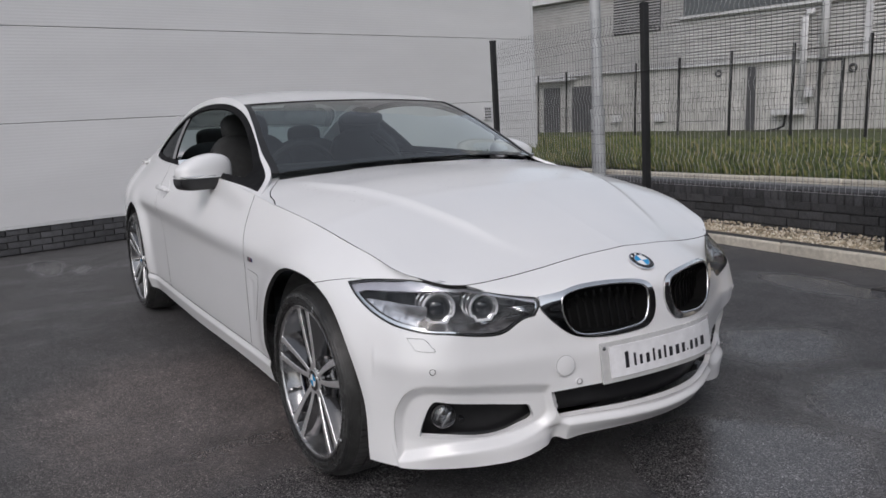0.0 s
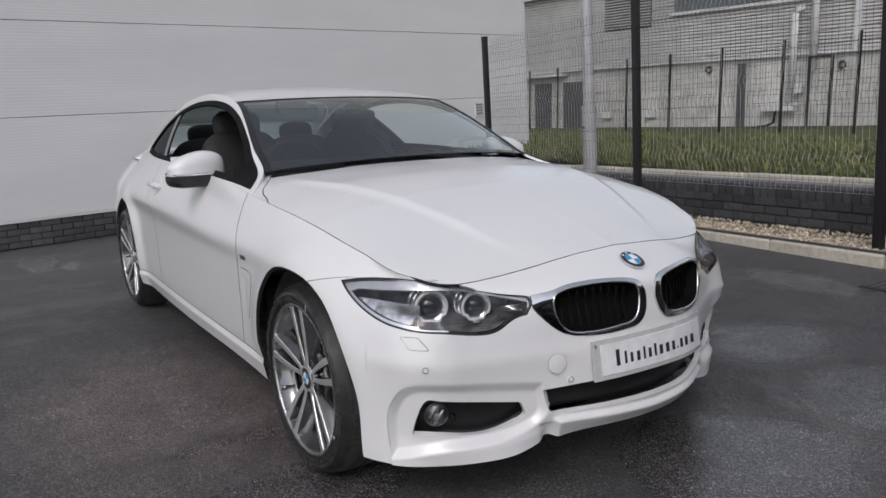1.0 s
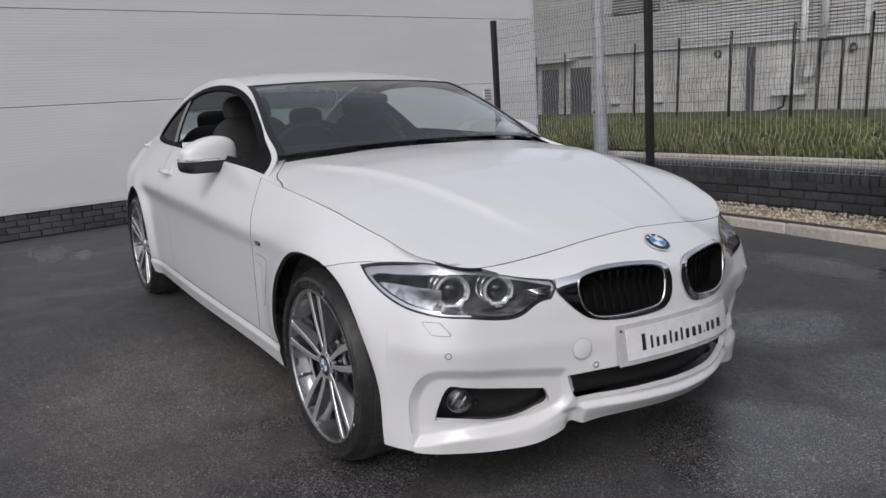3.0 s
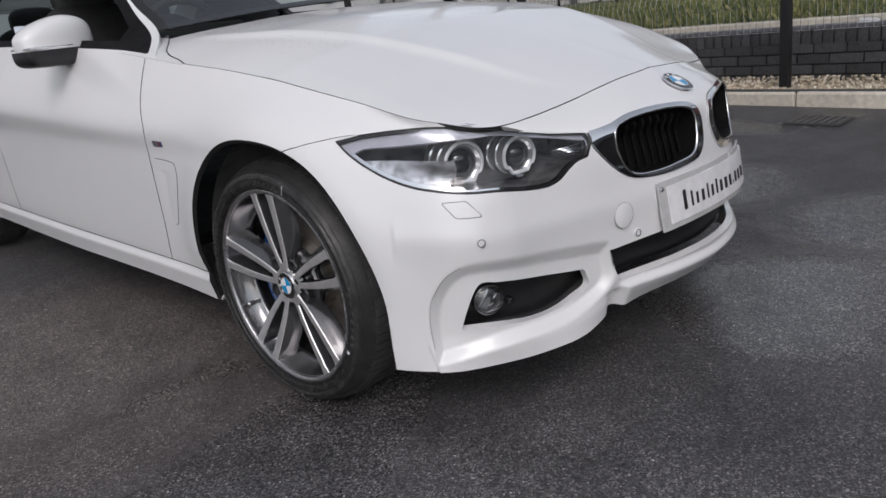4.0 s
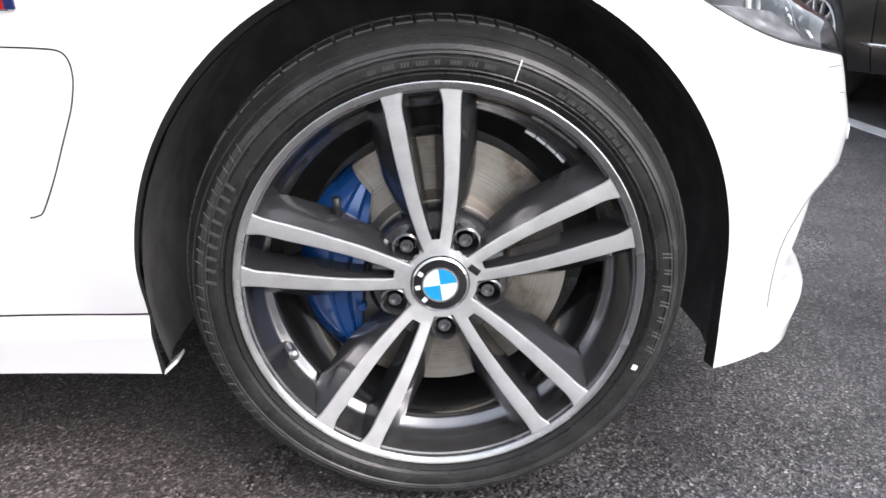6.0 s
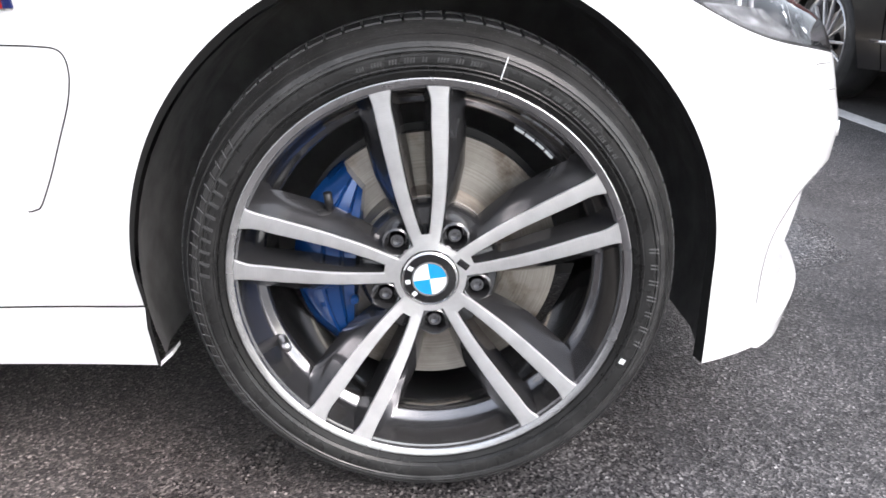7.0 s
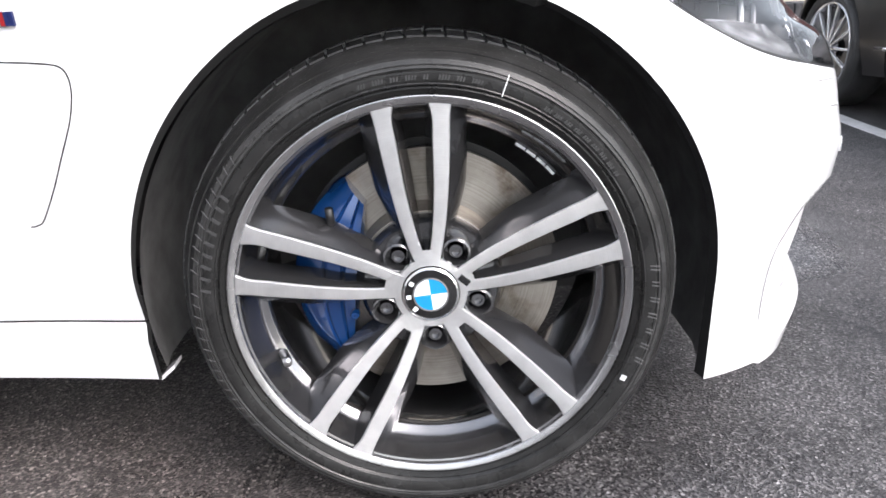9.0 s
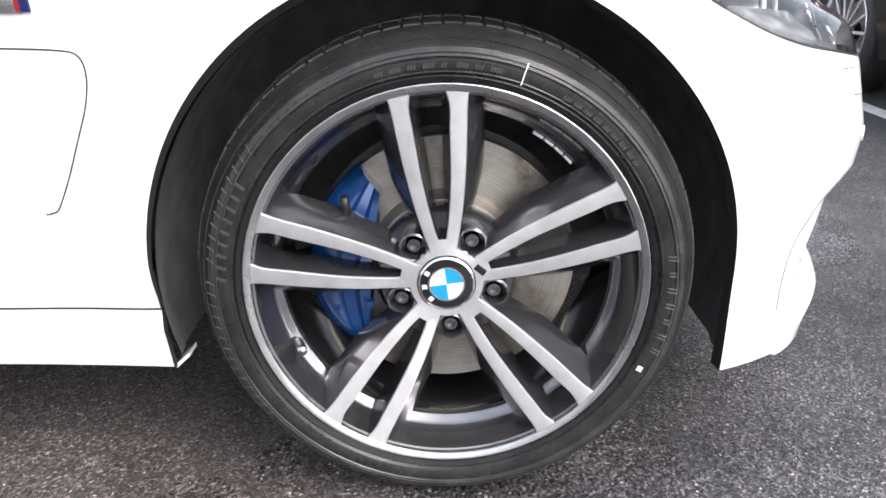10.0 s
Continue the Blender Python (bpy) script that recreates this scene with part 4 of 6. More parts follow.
def caliper_mesh():
    """A fixed caliper: an arc outside, a straight edge inside, with two grooves along it."""
    bm = bmesh.new()
    rows = []
    for i in range(25):
        a = radians(128 + 91 * i / 24)
        ro = 0.184 - 0.006 * abs(i / 12 - 1) ** 3
        ri = min(0.095 / math.cos(a - radians(173.5)), ro - 0.006)
        row = []
        for q, y in ((0.0, 0.135), (0.0, 0.078), (0.22, 0.060), (0.42, 0.053), (0.46, 0.056), (0.50, 0.053), (0.70, 0.052), (0.74, 0.056), (0.78, 0.052), (0.95, 0.055), (1.0, 0.066), (1.0, 0.135)):
            r = ro + (ri - ro) * q
            row.append(bm.verts.new((r * math.cos(a), y + 0.010 * abs(i / 12 - 1) ** 4, r * math.sin(a))))
        rows.append(row)
    for p, q in zip(rows, rows[1:]):
        for k in range(12):
            bm.faces.new((p[k], p[(k + 1) % 12], q[(k + 1) % 12], q[k]))
    bm.faces.new(rows[0][::-1])
    bm.faces.new(rows[-1])
    bmesh.ops.recalc_face_normals(bm, faces=bm.faces)
    return bm_mesh("brake_caliper", bm, 35)


def smooth_lathe(name, profile, mat, seg=96, closed=True, deg=40):
    vs, fs = lathe(profile, seg, closed)
    bm = bmesh.new()
    vv = [bm.verts.new(v) for v in vs]
    for f in fs:
        bm.faces.new([vv[i] for i in f])
    me = bm_mesh(name, bm, deg)
    me.materials.append(mat)
    return me


def roundel(parent, r, m, ring=True):
    """A round badge: black ring, chrome edge, blue and white quarters."""
    badge = part("badge", smooth_lathe("badge", [(r, 0.0), (r * 0.99, 0.0035), (r * 0.90, 0.0042), (0.001, 0.0036), (0.001, 0)], BLACK_GLOSS, 48), None, parent, "round badge with blue and white quarters")
    badge.matrix_basis = m
    for k in range(4):
        bm = bmesh.new()
        a0 = k * math.pi / 2
        c = bm.verts.new((0, -0.0050, 0))
        arc = [bm.verts.new((0.60 * r * math.cos(a0 + i * math.pi / 16), -0.0050, 0.60 * r * math.sin(a0 + i * math.pi / 16))) for i in range(9)]
        for p, q in zip(arc, arc[1:]):
            bm.faces.new((c, p, q))
        part("badge_quarter", bm_mesh("badge_quarter", bm), BADGE_BLUE if k % 2 else BADGE_WHITE, badge)
    part("badge_rim", smooth_lathe("badge_rim", [(r * 0.66, 0.0046), (r * 0.60, 0.0046), (r * 0.60, 0.0054), (r * 0.66, 0.0054)], CHROME, 48), None, badge)
    part("badge_edge", smooth_lathe("badge_edge", [(r * 1.03, 0.0), (r * 1.03, 0.003), (r * 0.96, 0.0046), (r * 0.96, 0.0)], CHROME, 48), None, badge)
    for k in range(3):
        a = radians(128 - 38 * k)
        bar = part("badge_mark", bm_mesh("badge_mark", box((0.16 * r, 0.0006, 0.18 * r), (0, 0, 0))), BADGE_WHITE, badge)
        bar.matrix_basis = Matrix.Translation((0.81 * r * math.cos(a), -0.0046, 0.81 * r * math.sin(a))) @ Matrix.Rotation(-(a - math.pi / 2), 4, "Y")
    return badge


BADGE_BLUE = plain("badge_blue", (0.008, 0.27, 0.56), 0.25, coat=0.5)
BADGE_WHITE = plain("badge_white", (0.78, 0.80, 0.82), 0.25, coat=0.5)
TYRE_PROFILE = [(0.2555, -0.004), (0.2585, 0.002), (0.2645, 0.0045), (0.2665, 0.0032), (0.2685, 0.0055), (0.2700, 0.0068), (0.2712, 0.0060), (0.277, 0.0078), (0.2845, 0.0075), (0.2858, 0.0058),
                (0.2875, 0.0076), (0.2900, 0.0066), (0.2908, 0.0054), (0.2920, 0.0060), (0.2975, 0.0036), (0.2985, 0.0020), (0.3035, -0.0030), (0.3048, -0.0055), (0.3065, -0.0050), (0.3125, -0.0150), (0.3170, -0.0250),
                (0.3195, -0.0330), (0.3185, -0.0380), (0.3200, -0.0420), (0.3220, -0.0600), (0.3222, -0.1650), (0.318, -0.19), (0.29, -0.225),
                (0.25, -0.220), (0.25, -0.10), (0.2535, -0.012)]
SPOKE, SPOKE_FACE = spoke_meshes()


def build_wheel(name, m, mirrored, brake):
    wheel = part(name, smooth_lathe(name, [(0.2575, -0.004), (0.2568, 0.0012), (0.2555, 0.0018), (0.2482, -0.0002), (0.2470, -0.0015), (0.2465, -0.0075), (0.2535, -0.0090)], RIM_LIP, 128), None, car,
                 "two-tone alloy wheel with five turned double spokes")
    wheel.matrix_basis = m
    part("tyre", smooth_lathe("tyre", TYRE_PROFILE, TYRE_WALL, 144, True, 30), None, wheel, "black low-profile tyre")
    part("barrel", smooth_lathe("barrel", [(0.2480, -0.0065), (0.2440, -0.0080), (0.2405, -0.028), (0.2330, -0.046), (0.2280, -0.053), (0.2225, -0.056), (0.2200, -0.060), (0.2195, -0.066), (0.2240, -0.072), (0.2290, -0.080), (0.2300, -0.200), (0.236, -0.200), (0.250, -0.012)], RIM_BARREL, 128), None, wheel)
    for k in range(5):
        a = radians(94.3 + 72 * k)
        turn = Matrix.Rotation(-a, 4, "Y")
        for flip in (1, -1):
            fm = Matrix.Diagonal((1, 1, flip, 1))
            for nm, me, mat in (("spoke", SPOKE, RIM_GREY), ("spoke_face", SPOKE_FACE, RIM_CUT)):
                key = f"{nm}_{flip}"
                if key not in spoke_cache:
                    c = me.copy()
                    c.transform(fm)
                    if flip < 0:
                        c.flip_normals()
                    if not c.materials:
                        c.materials.append(mat)
                    spoke_cache[key] = c
                ob = part(nm, spoke_cache[key], None, wheel)
                ob.matrix_basis = turn
        # web at the root of a pair, and its foot at the rim
        part("spoke_root", bolt_mesh("root"), None, wheel).matrix_basis = turn
        b = radians(58.3 + 72 * k)
        at = Matrix.Translation((0.0635 * math.cos(b), 0.038, 0.0635 * math.sin(b)))
        part("bolt_seat", bolt_mesh("seat"), None, wheel).matrix_basis = at
        part("wheel_bolt", bolt_mesh("bolt"), None, wheel).matrix_basis = at
    part("hub_face", smooth_lathe("hub_face", [(0.0480, -0.040), (0.0480, -0.0235), (0.0465, -0.0210), (0.0385, -0.0205), (0.0372, -0.0225), (0.0372, -0.040)], RIM_CUT, 64), None, wheel)
    part("hub_back", smooth_lathe("hub_back", [(0.095, -0.055), (0.088, -0.046), (0.030, -0.044), (0.001, -0.044), (0.001, -0.075), (0.095, -0.075)], RIM_GREY, 64), None, wheel)
    roundel(wheel, 0.0355, Matrix.Translation((0, 0.0215, 0)) @ Matrix.Rotation(radians(-97), 4, "Y"))
    mk = part("spoke_mark", bm_mesh("spoke_mark", box((0.016, 0.001, 0.009), (0, 0, 0), 0.0003)), BLACK_GLOSS, wheel, "small dark maker's mark")
    mk.matrix_basis = Matrix.Rotation(-radians(22.3), 4, "Y") @ Matrix.Translation((0.047, 0.0195, 0.0)) @ Matrix.Rotation(radians(62), 4, "Y")
    va = radians(205)
    vs, fs = tube([(0.226 * math.cos(va), 0.050, 0.226 * math.sin(va)), (0.214 * math.cos(va), 0.020, 0.214 * math.sin(va)), (0.210 * math.cos(va), 0.008, 0.210 * math.sin(va))], 0.0062, 12)
    part("valve", mesh_of("valve", vs, fs, SILVER), None, wheel, "silver tyre valve")
    bm = bmesh.new()
    rnd = random.Random(4)
    for i in range(84):
        a0 = 2 * math.pi * i / 84
        for y0, y1, r1 in ((0.034, 0.066, 0.3262), (0.072, 0.108, 0.3275), (0.114, 0.152, 0.3275)):
            lean = 0.010
            ps = []
            for r in (0.3190, r1):
                for aa, yy in ((a0 + 0.004, y0), (a0 + 0.066, y0), (a0 + 0.066 + lean, y1), (a0 + 0.004 + lean, y1)):
                    rr = r - (0.0045 if (yy == 0.034 and r > 0.32) else 0)
                    ps.append(bm.verts.new((rr * math.cos(aa), yy, rr * math.sin(aa))))
            for f in ((4, 5, 6, 7), (0, 1, 5, 4), (1, 2, 6, 5), (2, 3, 7, 6), (3, 0, 4, 7)):
                bm.faces.new([ps[j] for j in f])
    tagged(part("tread", bm_mesh("tread", bm, 30), RUBBER, wheel), "rubber tread blocks", kind="stuff")
    # fine ribs and raised marks on the sidewall
    bm = bmesh.new()
    for i in range(360):
        if (i // 5) % 9 in (2, 7) and i % 5 == 4:
            continue
        a = radians(i)
        if 138 < i < 222 and i % 3 == 0:
            box_bm(bm, (0.013, 0.0012, 0.0009), Matrix.Rotation(-a, 4, "Y") @ Matrix.Translation((0.2945, -0.0057, 0)) @ Matrix.Rotation(radians(30), 4, "Y"))
    tagged(part("sidewall_ribs", bm_mesh("sidewall_ribs", bm), TYRE_MARK, wheel), "fine raised ribs", kind="stuff")
    # raised lettering as small bars: a fine row above, large marks on the sides
    marks = [(0.2775, 106 - 0.72 * j, 0.0020, 0.0056, RUBBER) for j in range(44) if j % 11 not in (3, 4, 9, 10) and j not in (24, 25, 26)]
    marks += [(0.2905, 136 - 0.62 * j, 0.0020, 0.0044, RUBBER) for j in range(40) if j % 9 not in (4, 8)]
    marks += [(0.283, 8 - 4.4 * j + d, 0.0016, 0.012 - 0.003 * (j % 3 == 1), TYRE_LETTER) for j in range(7) for d in (-0.5, 0.5)] + [(0.281, 150 + 3.2 * j, 0.004, 0.013, RUBBER) for j in range(9)]
    marks += [(0.2760, 60 - 0.75 * j, 0.0022, 0.0052, RUBBER) for j in range(34) if j % 8 not in (3, 7)]
    for r, a, w, h, mt in marks:
        mark = part("tyre_mark", bm_mesh("tyre_mark", box((h, 0.0014, w), (0, 0, 0))), mt, wheel)
        mark.matrix_basis = Matrix.Rotation(-radians(a), 4, "Y") @ Matrix.Translation((r, -0.0078 + 0.004 * max(0.0, (r - 0.284) / 0.01), 0)) @ Matrix.Rotation(radians(12), 4, "Y")
    for r, a, w, h in ((0.2745, -24.5, 0.0075, 0.0075), (0.281, 71, 0.0016, 0.026)):
        mark = part("paint_mark", bm_mesh("paint_mark", box((h, 0.0012, w), (0, 0, 0), 0.0004)), BADGE_WHITE, wheel, "white paint mark")
        mark.matrix_basis = Matrix.Rotation(-radians(a), 4, "Y") @ Matrix.Translation((r, -0.0085, 0))
    for k in range(4):
        wt = part("balance_weight", bm_mesh("balance_weight", box((0.004, 0.007, 0.0145), (0, 0, 0), 0.0008)), BADGE_WHITE, wheel)
        wt.matrix_basis = Matrix.Rotation(-radians(57 - 4.4 * k), 4, "Y") @ Matrix.Translation((0.2165, 0.064, 0))
    if brake:
        # the disc and the caliper stay with the wheel's place
        part("brake_disc", smooth_lathe("brake_disc", [(0.177, -0.105), (0.177, -0.095), (0.106, -0.094), (0.104, -0.090), (0.098, -0.070), (0.060, -0.068), (0.060, -0.115), (0.175, -0.118)], DISC, 96), None, wheel, "bare steel brake disc")
        part("brake_bell", smooth_lathe("brake_bell", [(0.096, -0.069), (0.094, -0.066), (0.070, -0.066), (0.05, -0.066), (0.05, -0.09), (0.096, -0.09)], SILVER, 64), None, wheel)
        cal = part("brake_caliper", caliper_mesh(), BLUE, wheel, "glossy blue brake caliper")
        for zz in (0.058, -0.040):
            part("caliper_bolt", smooth_lathe("caliper_bolt", [(0.0065, -0.056), (0.0065, -0.046), (0.0045, -0.043), (0.001, -0.043), (0.001, -0.056)], BLUE, 16), None, cal).location = (-0.103, 0.0, zz)
        vs, fs = tube([(-0.126, 0.056, 0.086), (-0.126, 0.042, 0.094), (-0.127, 0.038, 0.112)], 0.0055, 10)
        part("bleed_nipple", mesh_of("bleed_nipple", vs, fs, BLACK), None, cal)
        part("splash_shield", smooth_lathe("splash_shield", [(0.185, -0.135), (0.185, -0.128), (0.05, -0.128), (0.05, -0.135)], BLACK, 64), None, wheel)
    return wheel


TYRE_MARK = plain("tyre_raised_rubber", (0.085, 0.085, 0.087), 0.45)
TYRE_LETTER = plain("tyre_letter_rubber", (0.095, 0.095, 0.097), 0.5)
spoke_cache = {}


def bolt_mesh(kind):
    if kind in spoke_cache:
        return spoke_cache[kind]
    if kind == "seat":
        me = smooth_lathe("bolt_seat", [(0.0195, -0.010), (0.0190, 0.014), (0.0165, 0.016), (0.0150, 0.006), (0.0130, -0.006), (0.0130, -0.010)], RIM_GREY, 32)
    elif kind == "bolt":
        me = smooth_lathe("wheel_bolt", [(0.0105, -0.008), (0.0105, 0.004), (0.0085, 0.0075), (0.0062, 0.0075), (0.0055, 0.001), (0.0010, 0.001), (0.0010, -0.008)], BOLT, 24)
    else:
        me = root_mesh()
        me.materials.append(RIM_CUT)
    spoke_cache[kind] = me
    return me


BOLT = plain("bolt_dark_steel", (0.24, 0.24, 0.25), 0.22, metal=1.0)
build_wheel("front_wheel", Matrix.Translation((0, -0.8885, 0.325)), False, True)
build_wheel("rear_wheel", Matrix.Translation((-2.81, -0.872, 0.325)) @ Matrix.Rotation(radians(17), 4, "Y"), False, True)
half = Matrix.Rotation(math.pi, 4, "Z")
build_wheel("front_wheel", Matrix.Translation((0, 0.8885, 0.325)) @ half, True, False)
build_wheel("rear_wheel", Matrix.Translation((-2.81, 0.872, 0.325)) @ half, True, False)

# ---- the car: lamps, grilles, badges, mirrors, cabin ----
def skin_at(s, v, side, out=0.0):
    """A point of the skin and its outward normal, on one side of the car."""
    h = 1e-3
    p = shell(s, v)
    n = np.cross(shell(s + h, v) - shell(max(s - h, 0), v), shell(s, v + h) - shell(s, v - h))
    n = n / np.linalg.norm(n)
    n = n * np.sign(n @ np.array([0.6, 0.8, 0.1]))
    q = p + n * out
    return Vector((q[0], q[1] * side, q[2])), Vector((n[0], n[1] * side, n[2]))


def facing(at, normal, roll=0.0):
    """A pose whose -y looks along normal."""
    return Matrix.Translation(at) @ Vector(normal).to_track_quat("-Y", "Z").to_matrix().to_4x4() @ Matrix.Rotation(roll, 4, "Y")


def skin_loop(points, side, out=0.0, soft=6):
    poly = outline([(p[0] * KSV[0], p[1] * KSV[1], *p[2:]) for p in points], soft) / KSV
    return [skin_at(max(a, 0.0), b, side, out)[0] for a, b in poly]


def band_between(loop_a, loop_b):
    n = len(loop_a)
    vs = [tuple(p) for p in loop_a] + [tuple(p) for p in loop_b]
    return vs, [(i, (i + 1) % n, n + (i + 1) % n, n + i) for i in range(n)]


def skin_part(name, fields, mat, parent, side, out=0.0, fold=0.008, both=False):
    v2, f2 = clip((SKIN + NORMAL * out).reshape(-1, 3), SK_F, *fields)
    return panel(name, v2, f2, mat, parent, side, fold, both=both)


LAMP_DARK = plain("lamp_bezel", (0.045, 0.045, 0.048), 0.3, coat=0.3)
LAMP_SILVER = plain("lamp_reflector", (0.80, 0.80, 0.82), 0.14, metal=0.7, vary=0.05)
LAMP_BROW = plain("lamp_brow", (0.55, 0.55, 0.61), 0.22, metal=0.35, coat=0.5)
FOG_METAL = plain("fog_lamp_metal", (0.20, 0.20, 0.21), 0.2, metal=0.9, vary=0.2)
LAMP_FACET = plain("lamp_facet", (0.62, 0.62, 0.64), 0.14, metal=0.75, vary=0.55, scale=34.0)
LAMP_SHELL = plain("lamp_shell", (0.26, 0.26, 0.27), 0.22, metal=0.6, vary=0.6, scale=22.0)
RING_WHITE = plain("light_ring", (0.86, 0.87, 0.90), 0.2, coat=0.4)
LENS = plain("projector_lens", (0.012, 0.013, 0.016), 0.04, coat=1.0)
BROW = [(0.826, 3.93, 1), (0.776, 4.18), (0.665, 4.49), (0.559, 4.75), (0.476, 4.87), (0.437, 4.78), (0.420, 4.48), (0.400, 4.14), (0.358, 3.86, 1), (0.360, 3.66, 1),
        (0.418, 4.16), (0.456, 4.45), (0.522, 4.50), (0.646, 4.27), (0.73, 4.07), (0.785, 3.92), (0.80, 3.80), (0.812, 3.70)]
browf = sv_inside(BROW, sg, vg)
OUTER = [(0.800, 3.62), (0.77, 3.80), (0.70, 3.95), (0.610, 4.05, 1), (0.622, 2.85, 1), (0.70, 2.95), (0.745, 3.12), (0.78, 3.40)]
outerf = sv_inside(OUTER, sg, vg)
for side in (-1, 1):
    lamp = skin_part("headlamp", (lampf - GAP,), GLASS_LAMP, car, side, -0.001, 0.0)
    tagged(lamp, "clear headlamp with two round projectors")
    lamp.visible_shadow = False
    rim = skin_loop(LAMP, side, -0.002)
    d = Vector((-0.125, -0.045 * side, -0.005))
    back = [p + d for p in rim]
    mid = sum(back, Vector()) / len(back)
    back = [mid + (p - mid) * 0.93 for p in back]
    vs, fs = band_between(rim, back)
    part("lamp_housing", mesh_of("lamp_housing", vs + [tuple(mid)], fs + [(len(rim) + i, len(rim) + (i + 1) % len(rim), 2 * len(rim)) for i in range(len(rim))], LAMP_SHELL, False), None, lamp)
    skin_part("lamp_brow", (browf,), LAMP_BROW, lamp, side, -0.010, 0.006)
    skin_part("lamp_seal", (lampf + 0.004, 0.0035 - lampf), BLACK, lamp, side, -0.0015, 0.006)
    skin_part("lamp_edge_strip", (lampf - 0.0045, np.where(sg > 0.60, 0.0150, 0.0085) - lampf, -browf, (3.75 - vg)), CHROME, lamp, side, -0.006, 0.004)
    skin_part("side_reflector", (outerf - 0.008,), LAMP_FACET, lamp, side, -0.030, 0.02)
    for (px, py, pz), r in (((0.434, 0.647, 0.624), 0.048), ((0.501, 0.532, 0.622), 0.042)):
        m = facing((px, py * side, pz), (0.96, 0.28 * side, 0.0))
        pr = part("projector", smooth_lathe("projector", [(r * 0.80, 0.0), (r * 0.80, 0.006), (r * 0.97, 0.012), (r * 1.0, 0.004), (r * 1.04, -0.008), (r * 1.04, -0.014), (r * 1.12, -0.016), (r * 1.12, -0.040), (r * 1.08, -0.042), (r * 1.08, -0.046), (r * 1.16, -0.048), (r * 1.16, -0.066), (r * 0.8, -0.070)], LAMP_SILVER, 48), None, lamp, "round projector with a chrome barrel")
        pr.matrix_basis = m
        part("projector_lens", smooth_lathe("projector_lens", [(r * 0.70, -0.004), (r * 0.62, 0.006), (r * 0.42, 0.013), (r * 0.2, 0.0165), (0.0006, 0.0175), (0.0006, -0.01), (r * 0.7, -0.01)], LENS, 40), None, pr)
        part("lens_collar", smooth_lathe("lens_collar", [(r * 0.80, -0.012), (r * 0.80, 0.002), (r * 0.68, -0.002), (r * 0.68, -0.012)], LAMP_DARK, 40), None, pr)
        # light ring: round above, with flats below
        pts = []
        for i in range(48):
            a = 2 * math.pi * i / 48
            flat_r = r * (1.02 if math.sin(a) > -0.55 else min(1.10, 1.02 * 0.86 / max(0.5, math.cos(a + math.pi / 2 - math.pi / 6 * round((a + math.pi / 2) / (math.pi / 3)) * 2))))
            pts.append((flat_r * math.cos(a), -0.014, flat_r * math.sin(a)))
        vs, fs = tube(pts, 0.0042, 8, True)
        part("light_ring", mesh_of("light_ring", vs, fs, RING_WHITE), None, pr)
        part("ring_foot", bm_mesh("ring_foot", box((0.022, 0.012, 0.010), (0, -0.010, -r * 1.08), 0.003)), CHROME, pr)
    for k in range(3):
        a, na = skin_at(0.425 - 0.012 * k, 3.60 - 0.13 * k, side, -0.016)
        b, nb = skin_at(0.368, 3.48 - 0.12 * k, side, -0.010)
        vs, fs = tube([a, b], 0.0042, 8)
        part("lamp_blade", mesh_of("lamp_blade", vs, fs, CHROME), None, lamp)

    # kidney: chrome frame, dark backing and upright slats
    kidney = None
    ka, kb = skin_loop(KIDNEY, side, 0.004), skin_loop(KIDNEY_IN, side, 0.001, 6)
    v2, f2 = clip((SKIN + NORMAL * 0.004).reshape(-1, 3), SK_F, kidf - 0.001, -sv_inside(KIDNEY_IN, sg, vg))
    kidney = panel("kidney_grille", v2, f2, CHROME, car, side, 0.008, "chrome-framed kidney grille with black slats")
    vs, fs = tube(kb, 0.0042, 8, True)
    part("kidney_rim", mesh_of("kidney_rim", vs, fs, CHROME), None, kidney)
    vs, fs = band_between(kb, skin_loop(KIDNEY_IN, side, -0.058, 6))
    part("kidney_sleeve", mesh_of("kidney_sleeve", vs, fs, SLAT), None, kidney)
    skin_part("kidney_backing", (sv_inside(KIDNEY_IN, sg, vg) + 0.004,), SLAT, kidney, side, -0.055, 0.0)
    for k in range(10):
        s0 = 0.060 + 0.0245 * k
        top = 3.78 + 0.20 * math.sin(math.pi * min(1, k / 8.5)) - 0.02 * k * (k > 7)
        rows = []
        for i in range(9):
            v = 2.46 + (top - 2.46) * i / 8
            lean = 0.012 * (i / 8)
            back_in = 0.040 - 0.030 * max(0.0, i / 8 - 0.55) / 0.45 + 0.004 * (i == 8)
            f0, n0 = skin_at(s0 + lean, v, side, -back_in)
            f1, n1 = skin_at(s0 + lean + 0.006, v, side, -back_in - 0.002)
            g0, _ = skin_at(s0 + lean + 0.003, v, side, -0.048)
            rows.append((f0, f1, g0))
        vs = [tuple(q) for r3 in rows for q in r3]
        fs = [(i * 3 + a, i * 3 + (a + 1) % 3, i * 3 + 3 + (a + 1) % 3, i * 3 + 3 + a) for i in range(8) for a in range(3)] + [(0, 1, 2), (24, 25, 26)]
        bm = bmesh.new()
        bv = [bm.verts.new(q) for q in vs]
        for f in fs:
            bm.faces.new([bv[i] for i in f])
        part("kidney_slat", bm_mesh("kidney_slat", bm, 50), SLAT, kidney)
    # duct insert with the fog lamp
    duct = skin_part("fog_duct", (fogf + 0.03,), BLACK, car, side, -0.050, 0.0)
    at, na = skin_at(0.560, 1.03, side, -0.056)
